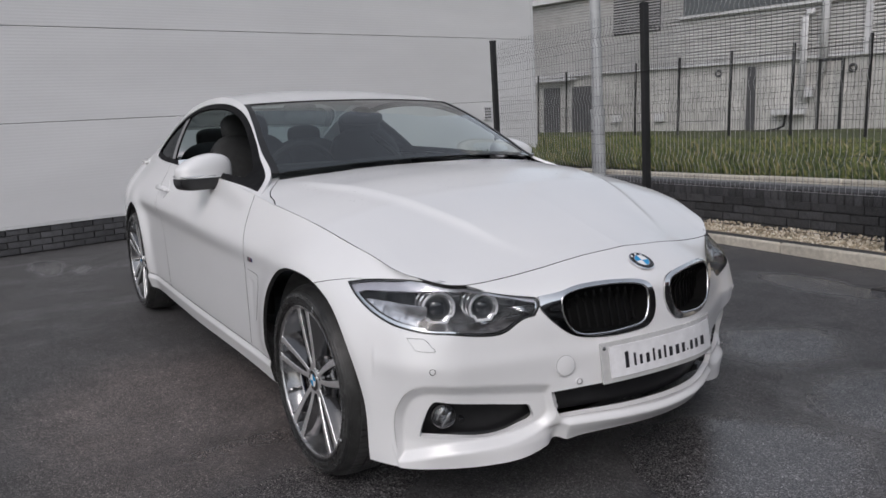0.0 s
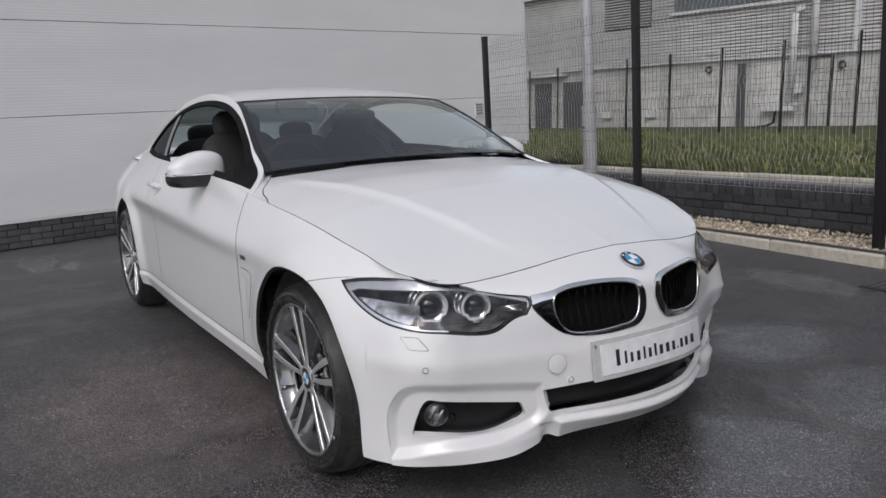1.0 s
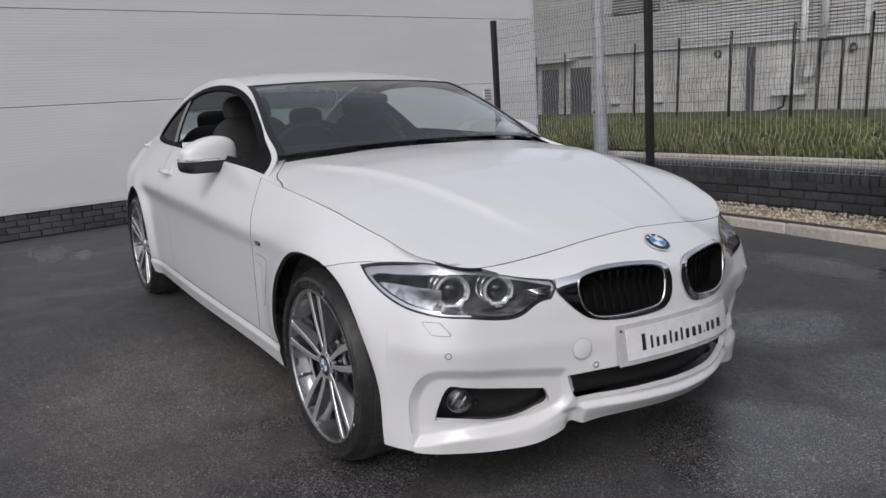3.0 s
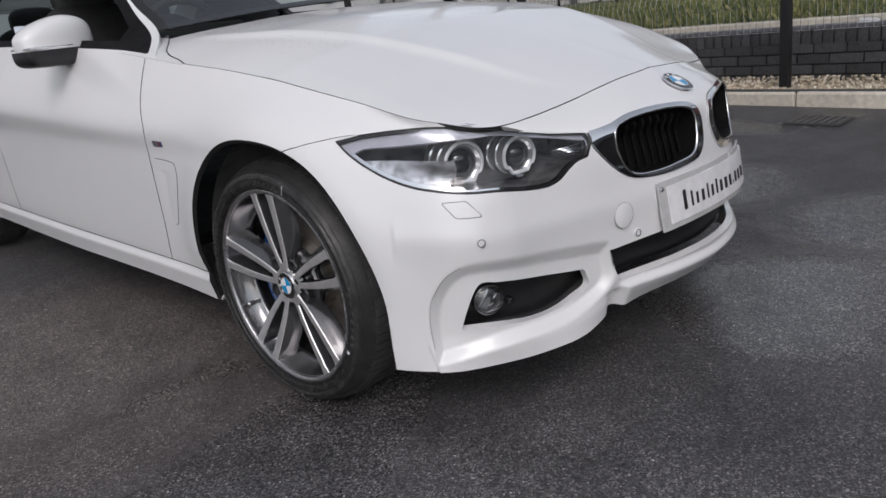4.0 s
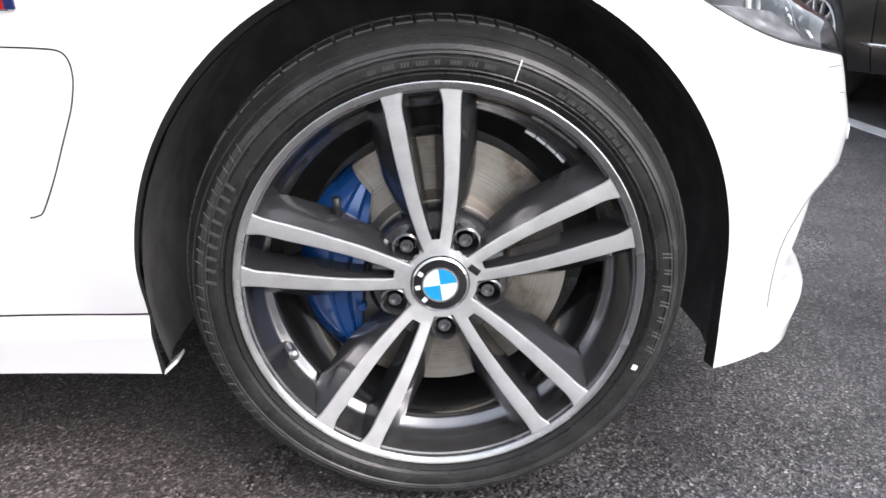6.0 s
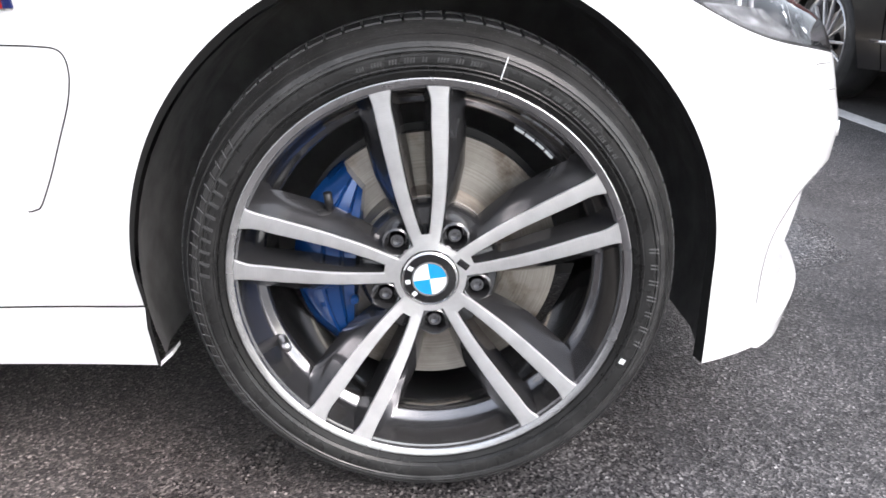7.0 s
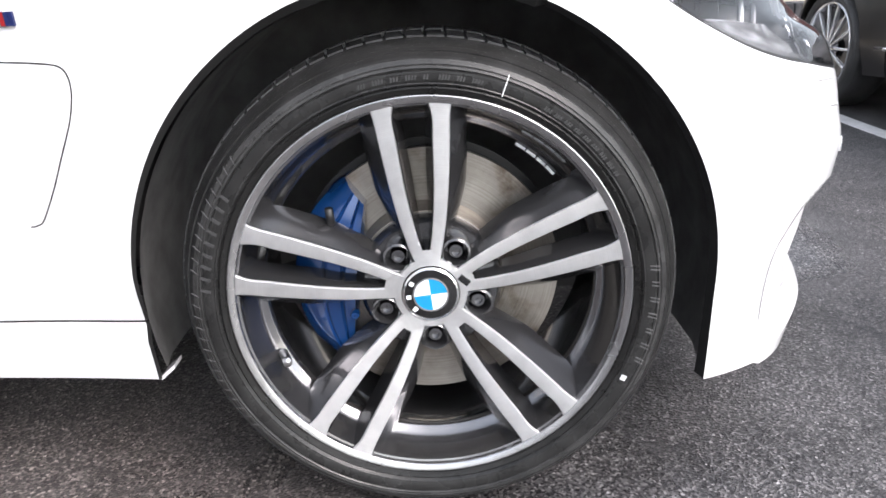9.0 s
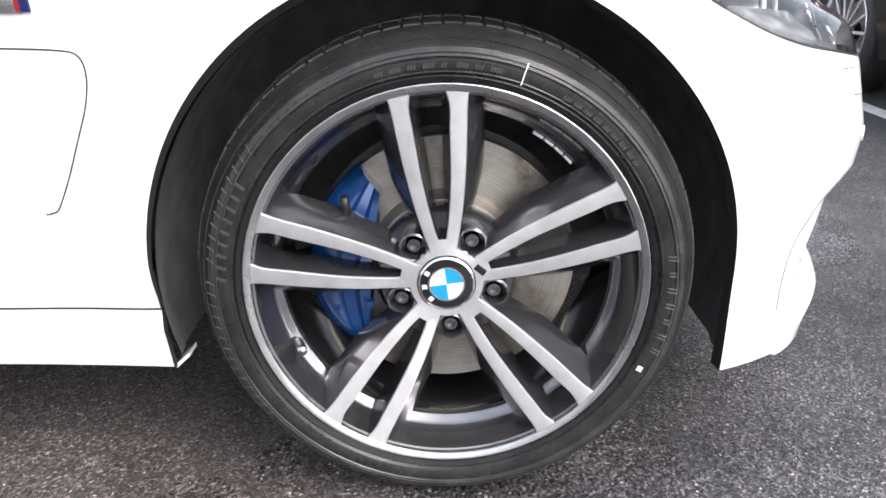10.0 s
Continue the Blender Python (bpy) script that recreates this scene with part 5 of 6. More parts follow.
    fog = part("fog_lamp", smooth_lathe("fog_lamp", [(0.030, -0.02), (0.030, 0.002), (0.0275, 0.004), (0.026, 0.0), (0.020, -0.014), (0.001, -0.020), (0.001, -0.025)], FOG_METAL, 40), None, car, "small round fog lamp in the bumper duct")
    fog.matrix_basis = facing(at, (0.88, 0.45 * side, 0.05)) @ Matrix.Diagonal((1.2, 1.0, 1.2, 1))
    part("fog_lens", smooth_lathe("fog_lens", [(0.0275, 0.002), (0.023, 0.007), (0.013, 0.011), (0.001, 0.012), (0.001, 0.010), (0.026, 0.0)], GLASS_LAMP, 40), None, fog).visible_shadow = False
    for q in (-0.010, 0.010):
        f = part("fog_reflector", bm_mesh("fog_reflector", box((0.006, 0.012, 0.036), (q, 0.006, 0), 0.002)), CHROME, fog)
        f.rotation_euler = (0, radians(35), 0)
    at, na = skin_at(0.520, 0.99, side, -0.046)
    stub = part("duct_sensor", smooth_lathe("duct_sensor", [(0.009, -0.01), (0.009, 0.004), (0.006, 0.008), (0.001, 0.008), (0.001, -0.01)], BLACK_GLOSS, 20), None, car)
    stub.matrix_basis = facing(at, na)
    # parking sensors, tow cover
    for s0, v0, r in ((0.580, 1.92, 0.0105), (0.268, 1.51, 0.0105)):
        at, na = skin_at(s0, v0, side, 0.0015 + (0.005 if v0 > 1.7 else 0.002))
        sensor = part("parking_sensor", smooth_lathe("parking_sensor", [(r, -0.006), (r, 0.0004), (r * 0.86, 0.0006), (r * 0.80, -0.0008), (r * 0.70, -0.0010), (r * 0.62, 0.0008), (0.0005, 0.0010), (0.0005, -0.006)], PAINT, 28), None, car)
        sensor.matrix_basis = facing(at, na)
        part("sensor_gap", smooth_lathe("sensor_gap", [(r * 0.86, 0.0008), (r * 0.70, 0.0008), (r * 0.70, -0.0006), (r * 0.86, -0.0006)], BLACK, 28), None, sensor)
    # wing badge, door handle
    at, na = skin_at(1.1557, 3.375, side, 0.0005)
    wb = part("wing_badge", bm_mesh("wing_badge", box((0.044, 0.004, 0.019), (0, 0, 0), 0.0015)), CHROME, car, "small chrome wing badge with coloured stripes")
    wb.matrix_basis = facing(at, na)
    for k, mt in enumerate((BADGE_RED, BADGE_NAVY, BADGE_NAVY)):
        part("badge_stripe", bm_mesh("badge_stripe", box((0.0045, 0.0052, 0.015), (-0.0165 * -side * -1 + 0.0052 * k * (1 if side < 0 else -1), -0.0003, 0))), mt, wb)
    bm = bmesh.new()
    box_bm(bm, (0.20, 0.022, 0.026), Matrix(), 0.009)
    handle = part("door_handle", bm_mesh("door_handle", bm), PAINT, car)
    at, na = skin_at(1.0 + 1.88 / 3.05, 4.40, side, 0.026)
    handle.matrix_basis = facing(at, na)
    cup = part("handle_cup", smooth_lathe("handle_cup", [(0.05, 0.001), (0.045, 0.002), (0.02, -0.004), (0.001, -0.006), (0.001, -0.012), (0.05, -0.012)], PAINT, 32), None, handle)
    cup.location = (0, 0.026, 0)
    # grab ends join the handle to the door
    for q in (-0.085, 0.085):
        part("handle_foot", bm_mesh("handle_foot", box((0.024, 0.03, 0.020), (q, 0.016, 0), 0.006)), PAINT, handle)

# lower grille
skin_part("lower_grille", (lowf + 0.02, (vg - 0.81) * 0.115), BLACK, car, 1, -0.045, 0.0, both=True)
for side in (-1,):
    at, na = skin_at(0.3003, 1.79, side, 0.0066)
    tow = part("tow_cover", smooth_lathe("tow_cover", [(0.030, -0.004), (0.030, 0.0004), (0.0285, 0.0010), (0.0008, 0.0012), (0.0008, -0.004)], PAINT, 40), None, car)
    tow.matrix_basis = facing(at, na)
    part("tow_gap", smooth_lathe("tow_gap", [(0.0308, 0.0004), (0.0298, 0.0006), (0.0298, -0.001), (0.0308, -0.001)], JOINT_SHADE, 40), None, tow)

# front plate on its holder, with dark lettering bars
def bowed(size, bevel):
    """A plate bent to the bow of the bumper."""
    bm = bmesh.new()
    box_bm(bm, size, Matrix(), 0)
    bmesh.ops.subdivide_edges(bm, edges=[e for e in bm.edges if abs(e.verts[0].co.y - e.verts[1].co.y) > size[1] / 2], cuts=15)
    for v in bm.verts:
        v.co.x -= 0.46 * v.co.y ** 2
    return bm


holder = part("plate_holder", bm_mesh("plate_holder", bowed((0.006, 0.525, 0.122), 0.002)), HOLDER, car, "clear-edged holder with a white show plate")
holder.matrix_basis = pose(0.748, 0.008, 0.447, 0, -9, 0)
plate = part("show_plate", bm_mesh("show_plate", bowed((0.004, 0.480, 0.094), 0.001)), PLATE_WHITE, holder, "white plate with a row of dark letter bars")
plate.location = (0.0052, 0.004, 0.0)
xs = -0.196
for k, (w, h, lift) in enumerate(((0.022, 0.044, 0.0), (0.012, 0.034, -0.004), (0.014, 0.026, -0.008), (0.018, 0.026, -0.008), (0.011, 0.034, -0.004), (0.016, 0.026, -0.008), (0.012, 0.034, -0.004),
                                  (0.019, 0.026, -0.008), (0.020, 0.026, -0.008), (0.017, 0.026, -0.008), (0.006, 0.006, -0.018), (0.017, 0.026, -0.008), (0.019, 0.026, -0.008), (0.030, 0.026, -0.008))):
    w, h = w * 1.25, h * 1.12
    xs += w / 2
    part("letter_bar", bm_mesh("letter_bar", box((0.0008, w * 0.62, h), (0.0026 - 0.46 * xs ** 2, xs, lift))), INK, plate)
    xs += w / 2 + 0.0068
for q in (-0.252, 0.252):
    sc = part("plate_screw", smooth_lathe("plate_screw", [(0.006, 0), (0.005, 0.003), (0.001, 0.004), (0.001, 0)], SILVER, 16), None, holder)
    sc.matrix_basis = facing((0.003 - 0.46 * q * q, q, 0.045), (1, 0, 0))
at, na = skin_at(0.002, 4.45, 1, 0.002)
na = Vector((na.x, 0, na.z)).normalized()
roundel(car, 0.041, facing((at.x, 0.0, at.z), na) @ Matrix.Rotation(radians(0), 4, "Y"))

# ---- door mirrors ----
def blob(name, half, n, m, mat, keep=None, deg=50, taper=0):
    """A rounded block; half-sizes and squareness n. keep cuts it by a field over its local points."""
    U, W = np.meshgrid(np.linspace(-np.pi, np.pi, 57), np.linspace(-np.pi / 2, np.pi / 2, 33), indexing="ij")
    pw = lambda c: np.sign(c) * np.abs(c) ** (2 / n)
    P = np.stack([half[0] * pw(np.cos(W)) * pw(np.cos(U)), half[1] * pw(np.cos(W)) * pw(np.sin(U)), half[2] * pw(np.sin(W))], -1)
    if taper:
        P[..., 2] = np.where(P[..., 2] > 0, P[..., 2] * (1 - 0.42 * np.clip(taper * P[..., 1] / half[1] + 0.25, 0, 1.25) ** 1.5), P[..., 2])
    v2, f2 = grid(P)
    if keep is not None:
        v2, f2 = clip(v2, f2, keep(P.reshape(-1, 3)))
    bm = bmesh.new()
    vv = [bm.verts.new(q) for q in v2]
    for f in f2:
        try:
            bm.faces.new([vv[i] for i in f])
        except ValueError:
            pass
    bmesh.ops.remove_doubles(bm, verts=bm.verts, dist=1e-4)
    bmesh.ops.holes_fill(bm, edges=[e for e in bm.edges if e.is_boundary], sides=0)
    me = bm_mesh(name, bm, deg)
    me.materials.append(mat)
    me.transform(m)
    return me


for side in (-1, 1):
    base = Matrix.Translation((-1.10, side * 0.870, 0.978)) @ Matrix.Rotation(radians(-10 * side), 4, "Z")
    mir = part("door_mirror", blob("door_mirror", (0.060, 0.126, 0.078), 3.0, Matrix.Identity(4), PAINT, lambda p: p[:, 2] + 0.026, taper=side), None, car, "white door mirror with a black lower shell")
    mir.matrix_basis = base
    part("mirror_lower", blob("mirror_lower", (0.060, 0.128, 0.080), 6.0, Matrix.Identity(4), BLACK, lambda p: -0.027 - p[:, 2]), None, mir)
    bm = bmesh.new()
    box_bm(bm, (0.112, 0.15, 0.007), Matrix.Translation((0.004, 0.047 * side, -0.018)), 0.003)
    part("mirror_strip", bm_mesh("mirror_strip", bm), CHROME, mir, "clear indicator strip")
    part("mirror_glass", bm_mesh("mirror_glass", box((0.004, 0.17, 0.10), (-0.060, 0.0, 0.004), 0.001)), CHROME, mir)
    vs, fs = tube([(0.0, -side * 0.07, -0.050), (0.005, -side * 0.12, -0.058), (0.012, -side * 0.165, -0.062)], 0.028, 12)
    part("mirror_arm", mesh_of("mirror_arm", vs, fs, BLACK), None, mir)

# ---- cabin ----
part("dashboard", bm_mesh("dashboard", box((0.42, 1.32, 0.16), (-1.02, 0, 0.86), 0.05)), LEATHER, car)
part("dash_hood", bm_mesh("dash_hood", box((0.20, 0.36, 0.07), (-1.10, -0.36, 0.95), 0.03)), LEATHER, car)
part("cabin_floor", bm_mesh("cabin_floor", box((2.4, 1.45, 0.04), (-1.9, 0, 0.30))), LEATHER, car)
part("rear_shelf", bm_mesh("rear_shelf", box((0.6, 1.25, 0.04), (-2.95, 0, 0.93))), LEATHER, car)
part("headlining", mesh_of("headlining", *grid(roof(*np.meshgrid(np.linspace(-0.97, 0.97, 24), np.linspace(0.02, 0.54, 16), indexing="ij")) - np.array([0, 0, 0.02])), HEADLINER), None, car)
for side in (-1, 1):
    part("door_card", bm_mesh("door_card", box((1.45, 0.05, 0.55), (-1.40, side * 0.76, 0.66), 0.02)), LEATHER, car)
    part("rear_card", bm_mesh("rear_card", box((0.80, 0.05, 0.60), (-2.45, side * 0.70, 0.66), 0.02)), LEATHER, car)
    seat = part("front_seat", blob("front_seat", (0.27, 0.25, 0.10), 3.2, Matrix.Translation((-1.60, side * 0.37, 0.52)), LEATHER), None, car)
    part("seat_back", blob("seat_back", (0.085, 0.245, 0.34), 3.4, Matrix.Translation((-1.88, side * 0.37, 0.80)) @ Matrix.Rotation(radians(-20), 4, "Y"), LEATHER), None, seat)
    part("head_rest", blob("head_rest", (0.055, 0.135, 0.085), 3.0, Matrix.Translation((-2.00, side * 0.37, 1.155)) @ Matrix.Rotation(radians(-14), 4, "Y"), LEATHER), None, seat)
    for q in (-0.06, 0.06):
        vs, fs = tube([(-1.98, side * 0.37 + q, 1.0), (-2.0, side * 0.37 + q, 1.12)], 0.006, 8)
        part("rest_rod", mesh_of("rest_rod", vs, fs, CHROME), None, seat)
    rs = part("rear_seat", blob("rear_seat", (0.09, 0.27, 0.30), 3.2, Matrix.Translation((-2.66, side * 0.32, 0.78)) @ Matrix.Rotation(radians(-18), 4, "Y"), LEATHER), None, car)
    part("rear_head_rest", blob("rear_head_rest", (0.05, 0.12, 0.07), 3.0, Matrix.Translation((-2.78, side * 0.32, 1.09)), LEATHER), None, rs)
vs, fs = tube([(-1.22 + 0.06 * math.sin(a), -0.37 + 0.185 * math.cos(a), 0.90 + 0.175 * math.sin(a)) for a in np.linspace(0, 2 * math.pi, 40, endpoint=False)], 0.016, 10, True)
steer = part("steering_wheel", mesh_of("steering_wheel", vs, fs, LEATHER), None, car)
part("wheel_boss", blob("wheel_boss", (0.03, 0.09, 0.07), 2.4, Matrix.Translation((-1.21, -0.37, 0.89)), LEATHER), None, steer)
part("rear_view_mirror", blob("rear_view_mirror", (0.02, 0.12, 0.035), 3.0, Matrix.Translation((-1.24, 0.0, 1.190)), BLACK), None, car)
part("mirror_foot", blob("mirror_foot", (0.05, 0.045, 0.025), 2.5, Matrix.Translation((-1.24, 0.0, 1.225)), BLACK), None, car)
vs, fs = tube([(-1.30, 0.262, 0.945), (-1.33, 0.250, 0.985), (-1.36, 0.232, 1.015), (-1.38, 0.222, 1.032), (-1.47, 0.178, 1.098)], 0.017, 10)
part("dash_holder", mesh_of("dash_holder", vs, fs, BLACK), None, car, "black holder arm standing on the dashboard")
part("holder_foot", bm_mesh("holder_foot", box((0.06, 0.09, 0.05), (-1.29, 0.262, 0.945), 0.012)), BLACK, car)

# ---- the place ----
FALL = pose(0, 0, 0, 1.48, -1.11, 0)                 # the yard falls a little away from the car
SITE = pose(0, 0, 0, 1.48, -1.11, -6.16)            # u along the kerb, v away from the car park
BANK = pose(0, 0, 0, 0, 0, -6.16)
YARD = pose(0, 0, 0, 0, 0, -10.5)                    # the bays and the buildings beyond
rnd = random.Random(7)


def put(name, me, mat, m=None, label="", category="", group="", kind="", parent=None):
    if mat and not me.materials:
        me.materials.append(mat)
    ob = new(name, me)
    if parent is not None:
        ob.parent = parent
    if m is not None:
        ob.matrix_basis = m
    return tagged(ob, label, category, group, kind)


def slab_mesh(name, size, centre=(0, 0, 0), bevel=0.004):
    return bm_mesh(name, box(size, centre, bevel), 12)


SHRUB = speckled("shrub_leaf", ((0.3, (0.020, 0.030, 0.014)), (0.7, (0.055, 0.070, 0.030))), 20.0, 0.7)
GRASS_SOIL = speckled("grass_ground", ((0.3, (0.030, 0.038, 0.014)), (0.7, (0.10, 0.115, 0.035))), 1.6, 0.9, 0.8, 0.05)


def build_blade(nt, b):
    r = nt.nodes.new("ShaderNodeNewGeometry")
    nt.links.new(ramp(nt, r.outputs["Random Per Island"], ((0.0, (0.025, 0.042, 0.012)), (0.45, (0.075, 0.105, 0.025)), (0.8, (0.17, 0.17, 0.05)), (1.0, (0.27, 0.23, 0.12)))), b.inputs["Base Color"])
    b.inputs["Roughness"].default_value = 0.6


BLADE = material("grass_blade", build_blade)


def build_stone(nt, b):
    r = nt.nodes.new("ShaderNodeNewGeometry")
    nt.links.new(ramp(nt, r.outputs["Random Per Island"], ((0.0, (0.28, 0.22, 0.15)), (0.4, (0.50, 0.43, 0.32)), (0.8, (0.64, 0.57, 0.46)), (1.0, (0.78, 0.74, 0.66)))), b.inputs["Base Color"])
    b.inputs["Roughness"].default_value = 0.85


STONE = material("gravel_stone", build_stone)
GRAVEL_BED = speckled("gravel_bed", ((0.3, (0.24, 0.20, 0.14)), (0.7, (0.48, 0.42, 0.32))), 60.0, 0.9, 0.8, 0.01)
PAVING = speckled("footway_asphalt", ((0.3, (0.13, 0.13, 0.13)), (0.7, (0.24, 0.24, 0.24))), 40.0, 0.8)
GREY_CLAD = speckled("grey_cladding", ((0.3, (0.42, 0.415, 0.41)), (0.7, (0.53, 0.525, 0.52))), 2.5, 0.5, 0.05, 0.002)
GREY_BASE = speckled("stained_concrete_panel", ((0.3, (0.34, 0.335, 0.32)), (0.7, (0.54, 0.53, 0.51))), 1.6, 0.85, 0.2, 0.004, 0.12)
PALE_TRIM = plain("pale_trim", (0.55, 0.55, 0.56), 0.45, scale=4.0)
DARK_DOOR = plain("dark_grey_door", (0.07, 0.07, 0.075), 0.5, scale=5.0)
MAROON = speckled("maroon_cladding", ((0.3, (0.075, 0.022, 0.022)), (0.7, (0.125, 0.040, 0.038))), 2.0, 0.55, 0.05, 0.002)
WINDOW_DARK = plain("dark_window", (0.05, 0.055, 0.06), 0.08, coat=0.6)

# the asphalt is one sheet to the horizon
def ground_z(x, y):
    """Height of the asphalt: level under the car, falling and rising gently with the yard round it."""
    away = np.hypot(np.maximum(np.abs(x + 1.4) - 2.6, 0), np.maximum(np.abs(y) - 1.1, 0))
    swell = 0.006 * np.sin(x * 0.9 + 0.4) * np.sin(y * 0.7 + 1.0) * step(away - 0.5, 0.8) * (np.hypot(x, y) < 12)
    return -0.004 + swell + (0.0194 * np.clip(x, -12, 12) + 0.0258 * np.clip(y, -12, 12)) * step(away - 0.3, 3.0)


n = 90
gx_, gy_ = np.meshgrid(np.concatenate([np.linspace(-400, -12, 8), np.linspace(-10, 10, n), np.linspace(12, 400, 8)]),
                       np.concatenate([np.linspace(-400, -12, 8), np.linspace(-10, 10, n), np.linspace(12, 400, 8)]), indexing="ij")
gz_ = ground_z(gx_, gy_)
gv_, gf_ = grid(np.stack([gx_, gy_, gz_], -1))
put("ground", mesh_of("ground", gv_, gf_), ASPHALT, None, "dark damp asphalt of a car park with paler patches", "ground", kind="structure")

# warehouse wall: ribbed panels over a dark brick plinth
WALL_X, WALL_END = -7.43, 6.99
wall = put("wall_north", slab_mesh("wall_north", (0.30, 46, 7.0), (WALL_X - 0.20, WALL_END - 23, 3.5)), MORTAR, None, "pale grey ribbed warehouse wall above a dark brick plinth", "wall", kind="structure")
for z0, z1 in ((0.325, 1.434), (1.440, 2.472), (2.478, 3.51), (3.516, 4.55), (4.556, 5.59), (5.596, 6.63), (6.636, 7.0)):
    for y1, y0 in ((WALL_END, WALL_END - 12.0), (WALL_END - 12.008, WALL_END - 24), (WALL_END - 24.008, WALL_END - 46)):
        put("wall_panel", slab_mesh("wall_panel", (0.06, y1 - y0, z1 - z0), (WALL_X - 0.03, (y0 + y1) / 2, (z0 + z1) / 2), 0.005), CLADDING, parent=wall)
put("drip_trim", slab_mesh("drip_trim", (0.075, 46, 0.035), (WALL_X - 0.0355, WALL_END - 23, 0.307), 0.004), PALE_TRIM, parent=wall)
put("corner_trim", slab_mesh("corner_trim", (0.10, 0.06, 6.7), (WALL_X - 0.045, WALL_END + 0.03, 3.63), 0.006), PALE_TRIM, parent=wall)
me_brick = slab_mesh("brick", (0.04, 0.215, 0.065), (0, 0, 0), 0.004)
me_brick.materials.append(BRICK_DARK)
for c in range(4):
    for k in range(34):
        y = -4.6 + 0.225 * k + (0.1125 if c % 2 else 0)
        put("brick", me_brick, None, pose(WALL_X - 0.036 + rnd.uniform(-0.002, 0.002), y, 0.010 + 0.0325 + 0.072 * c, 0, 0, rnd.uniform(-0.4, 0.4)), parent=wall)
WALL_TURN = FALL @ pose(WALL_X, 2.0, 0, 0, 0, 5.93) @ pose(-WALL_X, -2.0, 0)     # the wall stands a little askew to the car
wall.matrix_basis = WALL_TURN
vent = thing("wall_vent", "small pale wall vent with a grid of dark holes", "vent", WALL_TURN @ pose(WALL_X, 5.83, 1.25))
put("vent_frame", slab_mesh("vent_frame", (0.03, 0.17, 0.22), (0.012, 0, 0), 0.006), PALE_TRIM, parent=vent)
for i in range(3):
    for j in range(4):
        put("vent_hole", slab_mesh("vent_hole", (0.012, 0.032, 0.030), (0.026, -0.048 + 0.048 * i, -0.072 + 0.048 * j), 0.003), DARK_DOOR, parent=vent)

# kerb of single stones, gravel and the low brick wall
KV, WV0 = 3.385, 3.846
kerb = put("kerb", slab_mesh("kerb", (16.0, 0.09, 0.08), (-3.2, KV + 0.070, 0.04)), MORTAR, SITE, "worn concrete kerb along the asphalt", "kerb", kind="structure")
me_k = slab_mesh("kerb_stone", (0.908, 0.120, 0.17), (0, 0, 0), 0.016)
me_k.materials.append(CONCRETE)
for k in range(16):
    put("kerb_stone", me_k, None, pose(3.60 - 0.915 * k, KV + 0.060 + rnd.uniform(-0.004, 0.004), -0.008 + rnd.uniform(-0.003, 0.003), 0, 0, rnd.uniform(-0.3, 0.3)), parent=kerb)
put("gravel_bed", slab_mesh("gravel_bed", (16.0, 0.335, 0.12), (-3.2, KV + 0.285, 0.022)), GRAVEL_BED, SITE, "bed of pale gravel behind the kerb", "gravel", kind="structure")
bm = bmesh.new()
for k in range(5200):
    u, v, r = rnd.uniform(-6.5, 3.4), rnd.uniform(KV + 0.115, WV0 - 0.005), rnd.uniform(0.007, 0.019)
    m = Matrix.Translation((u, v, 0.078 + 0.09 * (v - KV - 0.115) + r * 0.2)) @ Euler((rnd.uniform(0, 3), rnd.uniform(0, 3), rnd.uniform(0, 3))).to_matrix().to_4x4() @ Matrix.Diagonal((1, rnd.uniform(0.6, 1), rnd.uniform(0.5, 0.8), 1))
    vs = [bm.verts.new(m @ Vector(c) * 1.0) for c in ((r, 0, 0), (-r, 0, 0), (0, r, 0), (0, -r, 0), (0, 0, r), (0, 0, -r))]
    for f in ((0, 2, 4), (2, 1, 4), (1, 3, 4), (3, 0, 4), (2, 0, 5), (1, 2, 5), (3, 1, 5), (0, 3, 5)):
        bm.faces.new([vs[i] for i in f])
me = bpy.data.meshes.new("gravel")
bm.to_mesh(me)
bm.free()
put("gravel", me, STONE, SITE, "loose pale gravel stones behind the kerb", "gravel", kind="stuff")

low = put("low_wall", slab_mesh("low_wall", (16.0, 0.19, 0.42), (-3.2, WV0 + 0.115, 0.20)), MORTAR, SITE, "low dark brick wall with upright capping bricks", "wall", kind="structure")
me_s = slab_mesh("brick", (0.215, 0.05, 0.065), (0, 0, 0), 0.005)
me_c = slab_mesh("brick", (0.065, 0.225, 0.105), (0, 0, 0), 0.005)
for m_ in (me_s, me_c):
    m_.materials.append(BRICK_DARK)
for c in range(4):
    for k in range(42):
        u = 3.00 - 0.225 * k - (0.1125 if c % 2 else 0)
        put("brick", me_s, None, pose(u, WV0 + 0.019 + rnd.uniform(-0.003, 0.003), 0.085 + 0.074 * c, 0, 0, rnd.uniform(-0.5, 0.5)), parent=low)
for k in range(125):
    put("brick", me_c, None, pose(3.02 - 0.075 * k, WV0 + 0.115 + rnd.uniform(-0.003, 0.003), 0.391 + rnd.uniform(-0.003, 0.003), 0, 0, rnd.uniform(-0.6, 0.6)), parent=low)

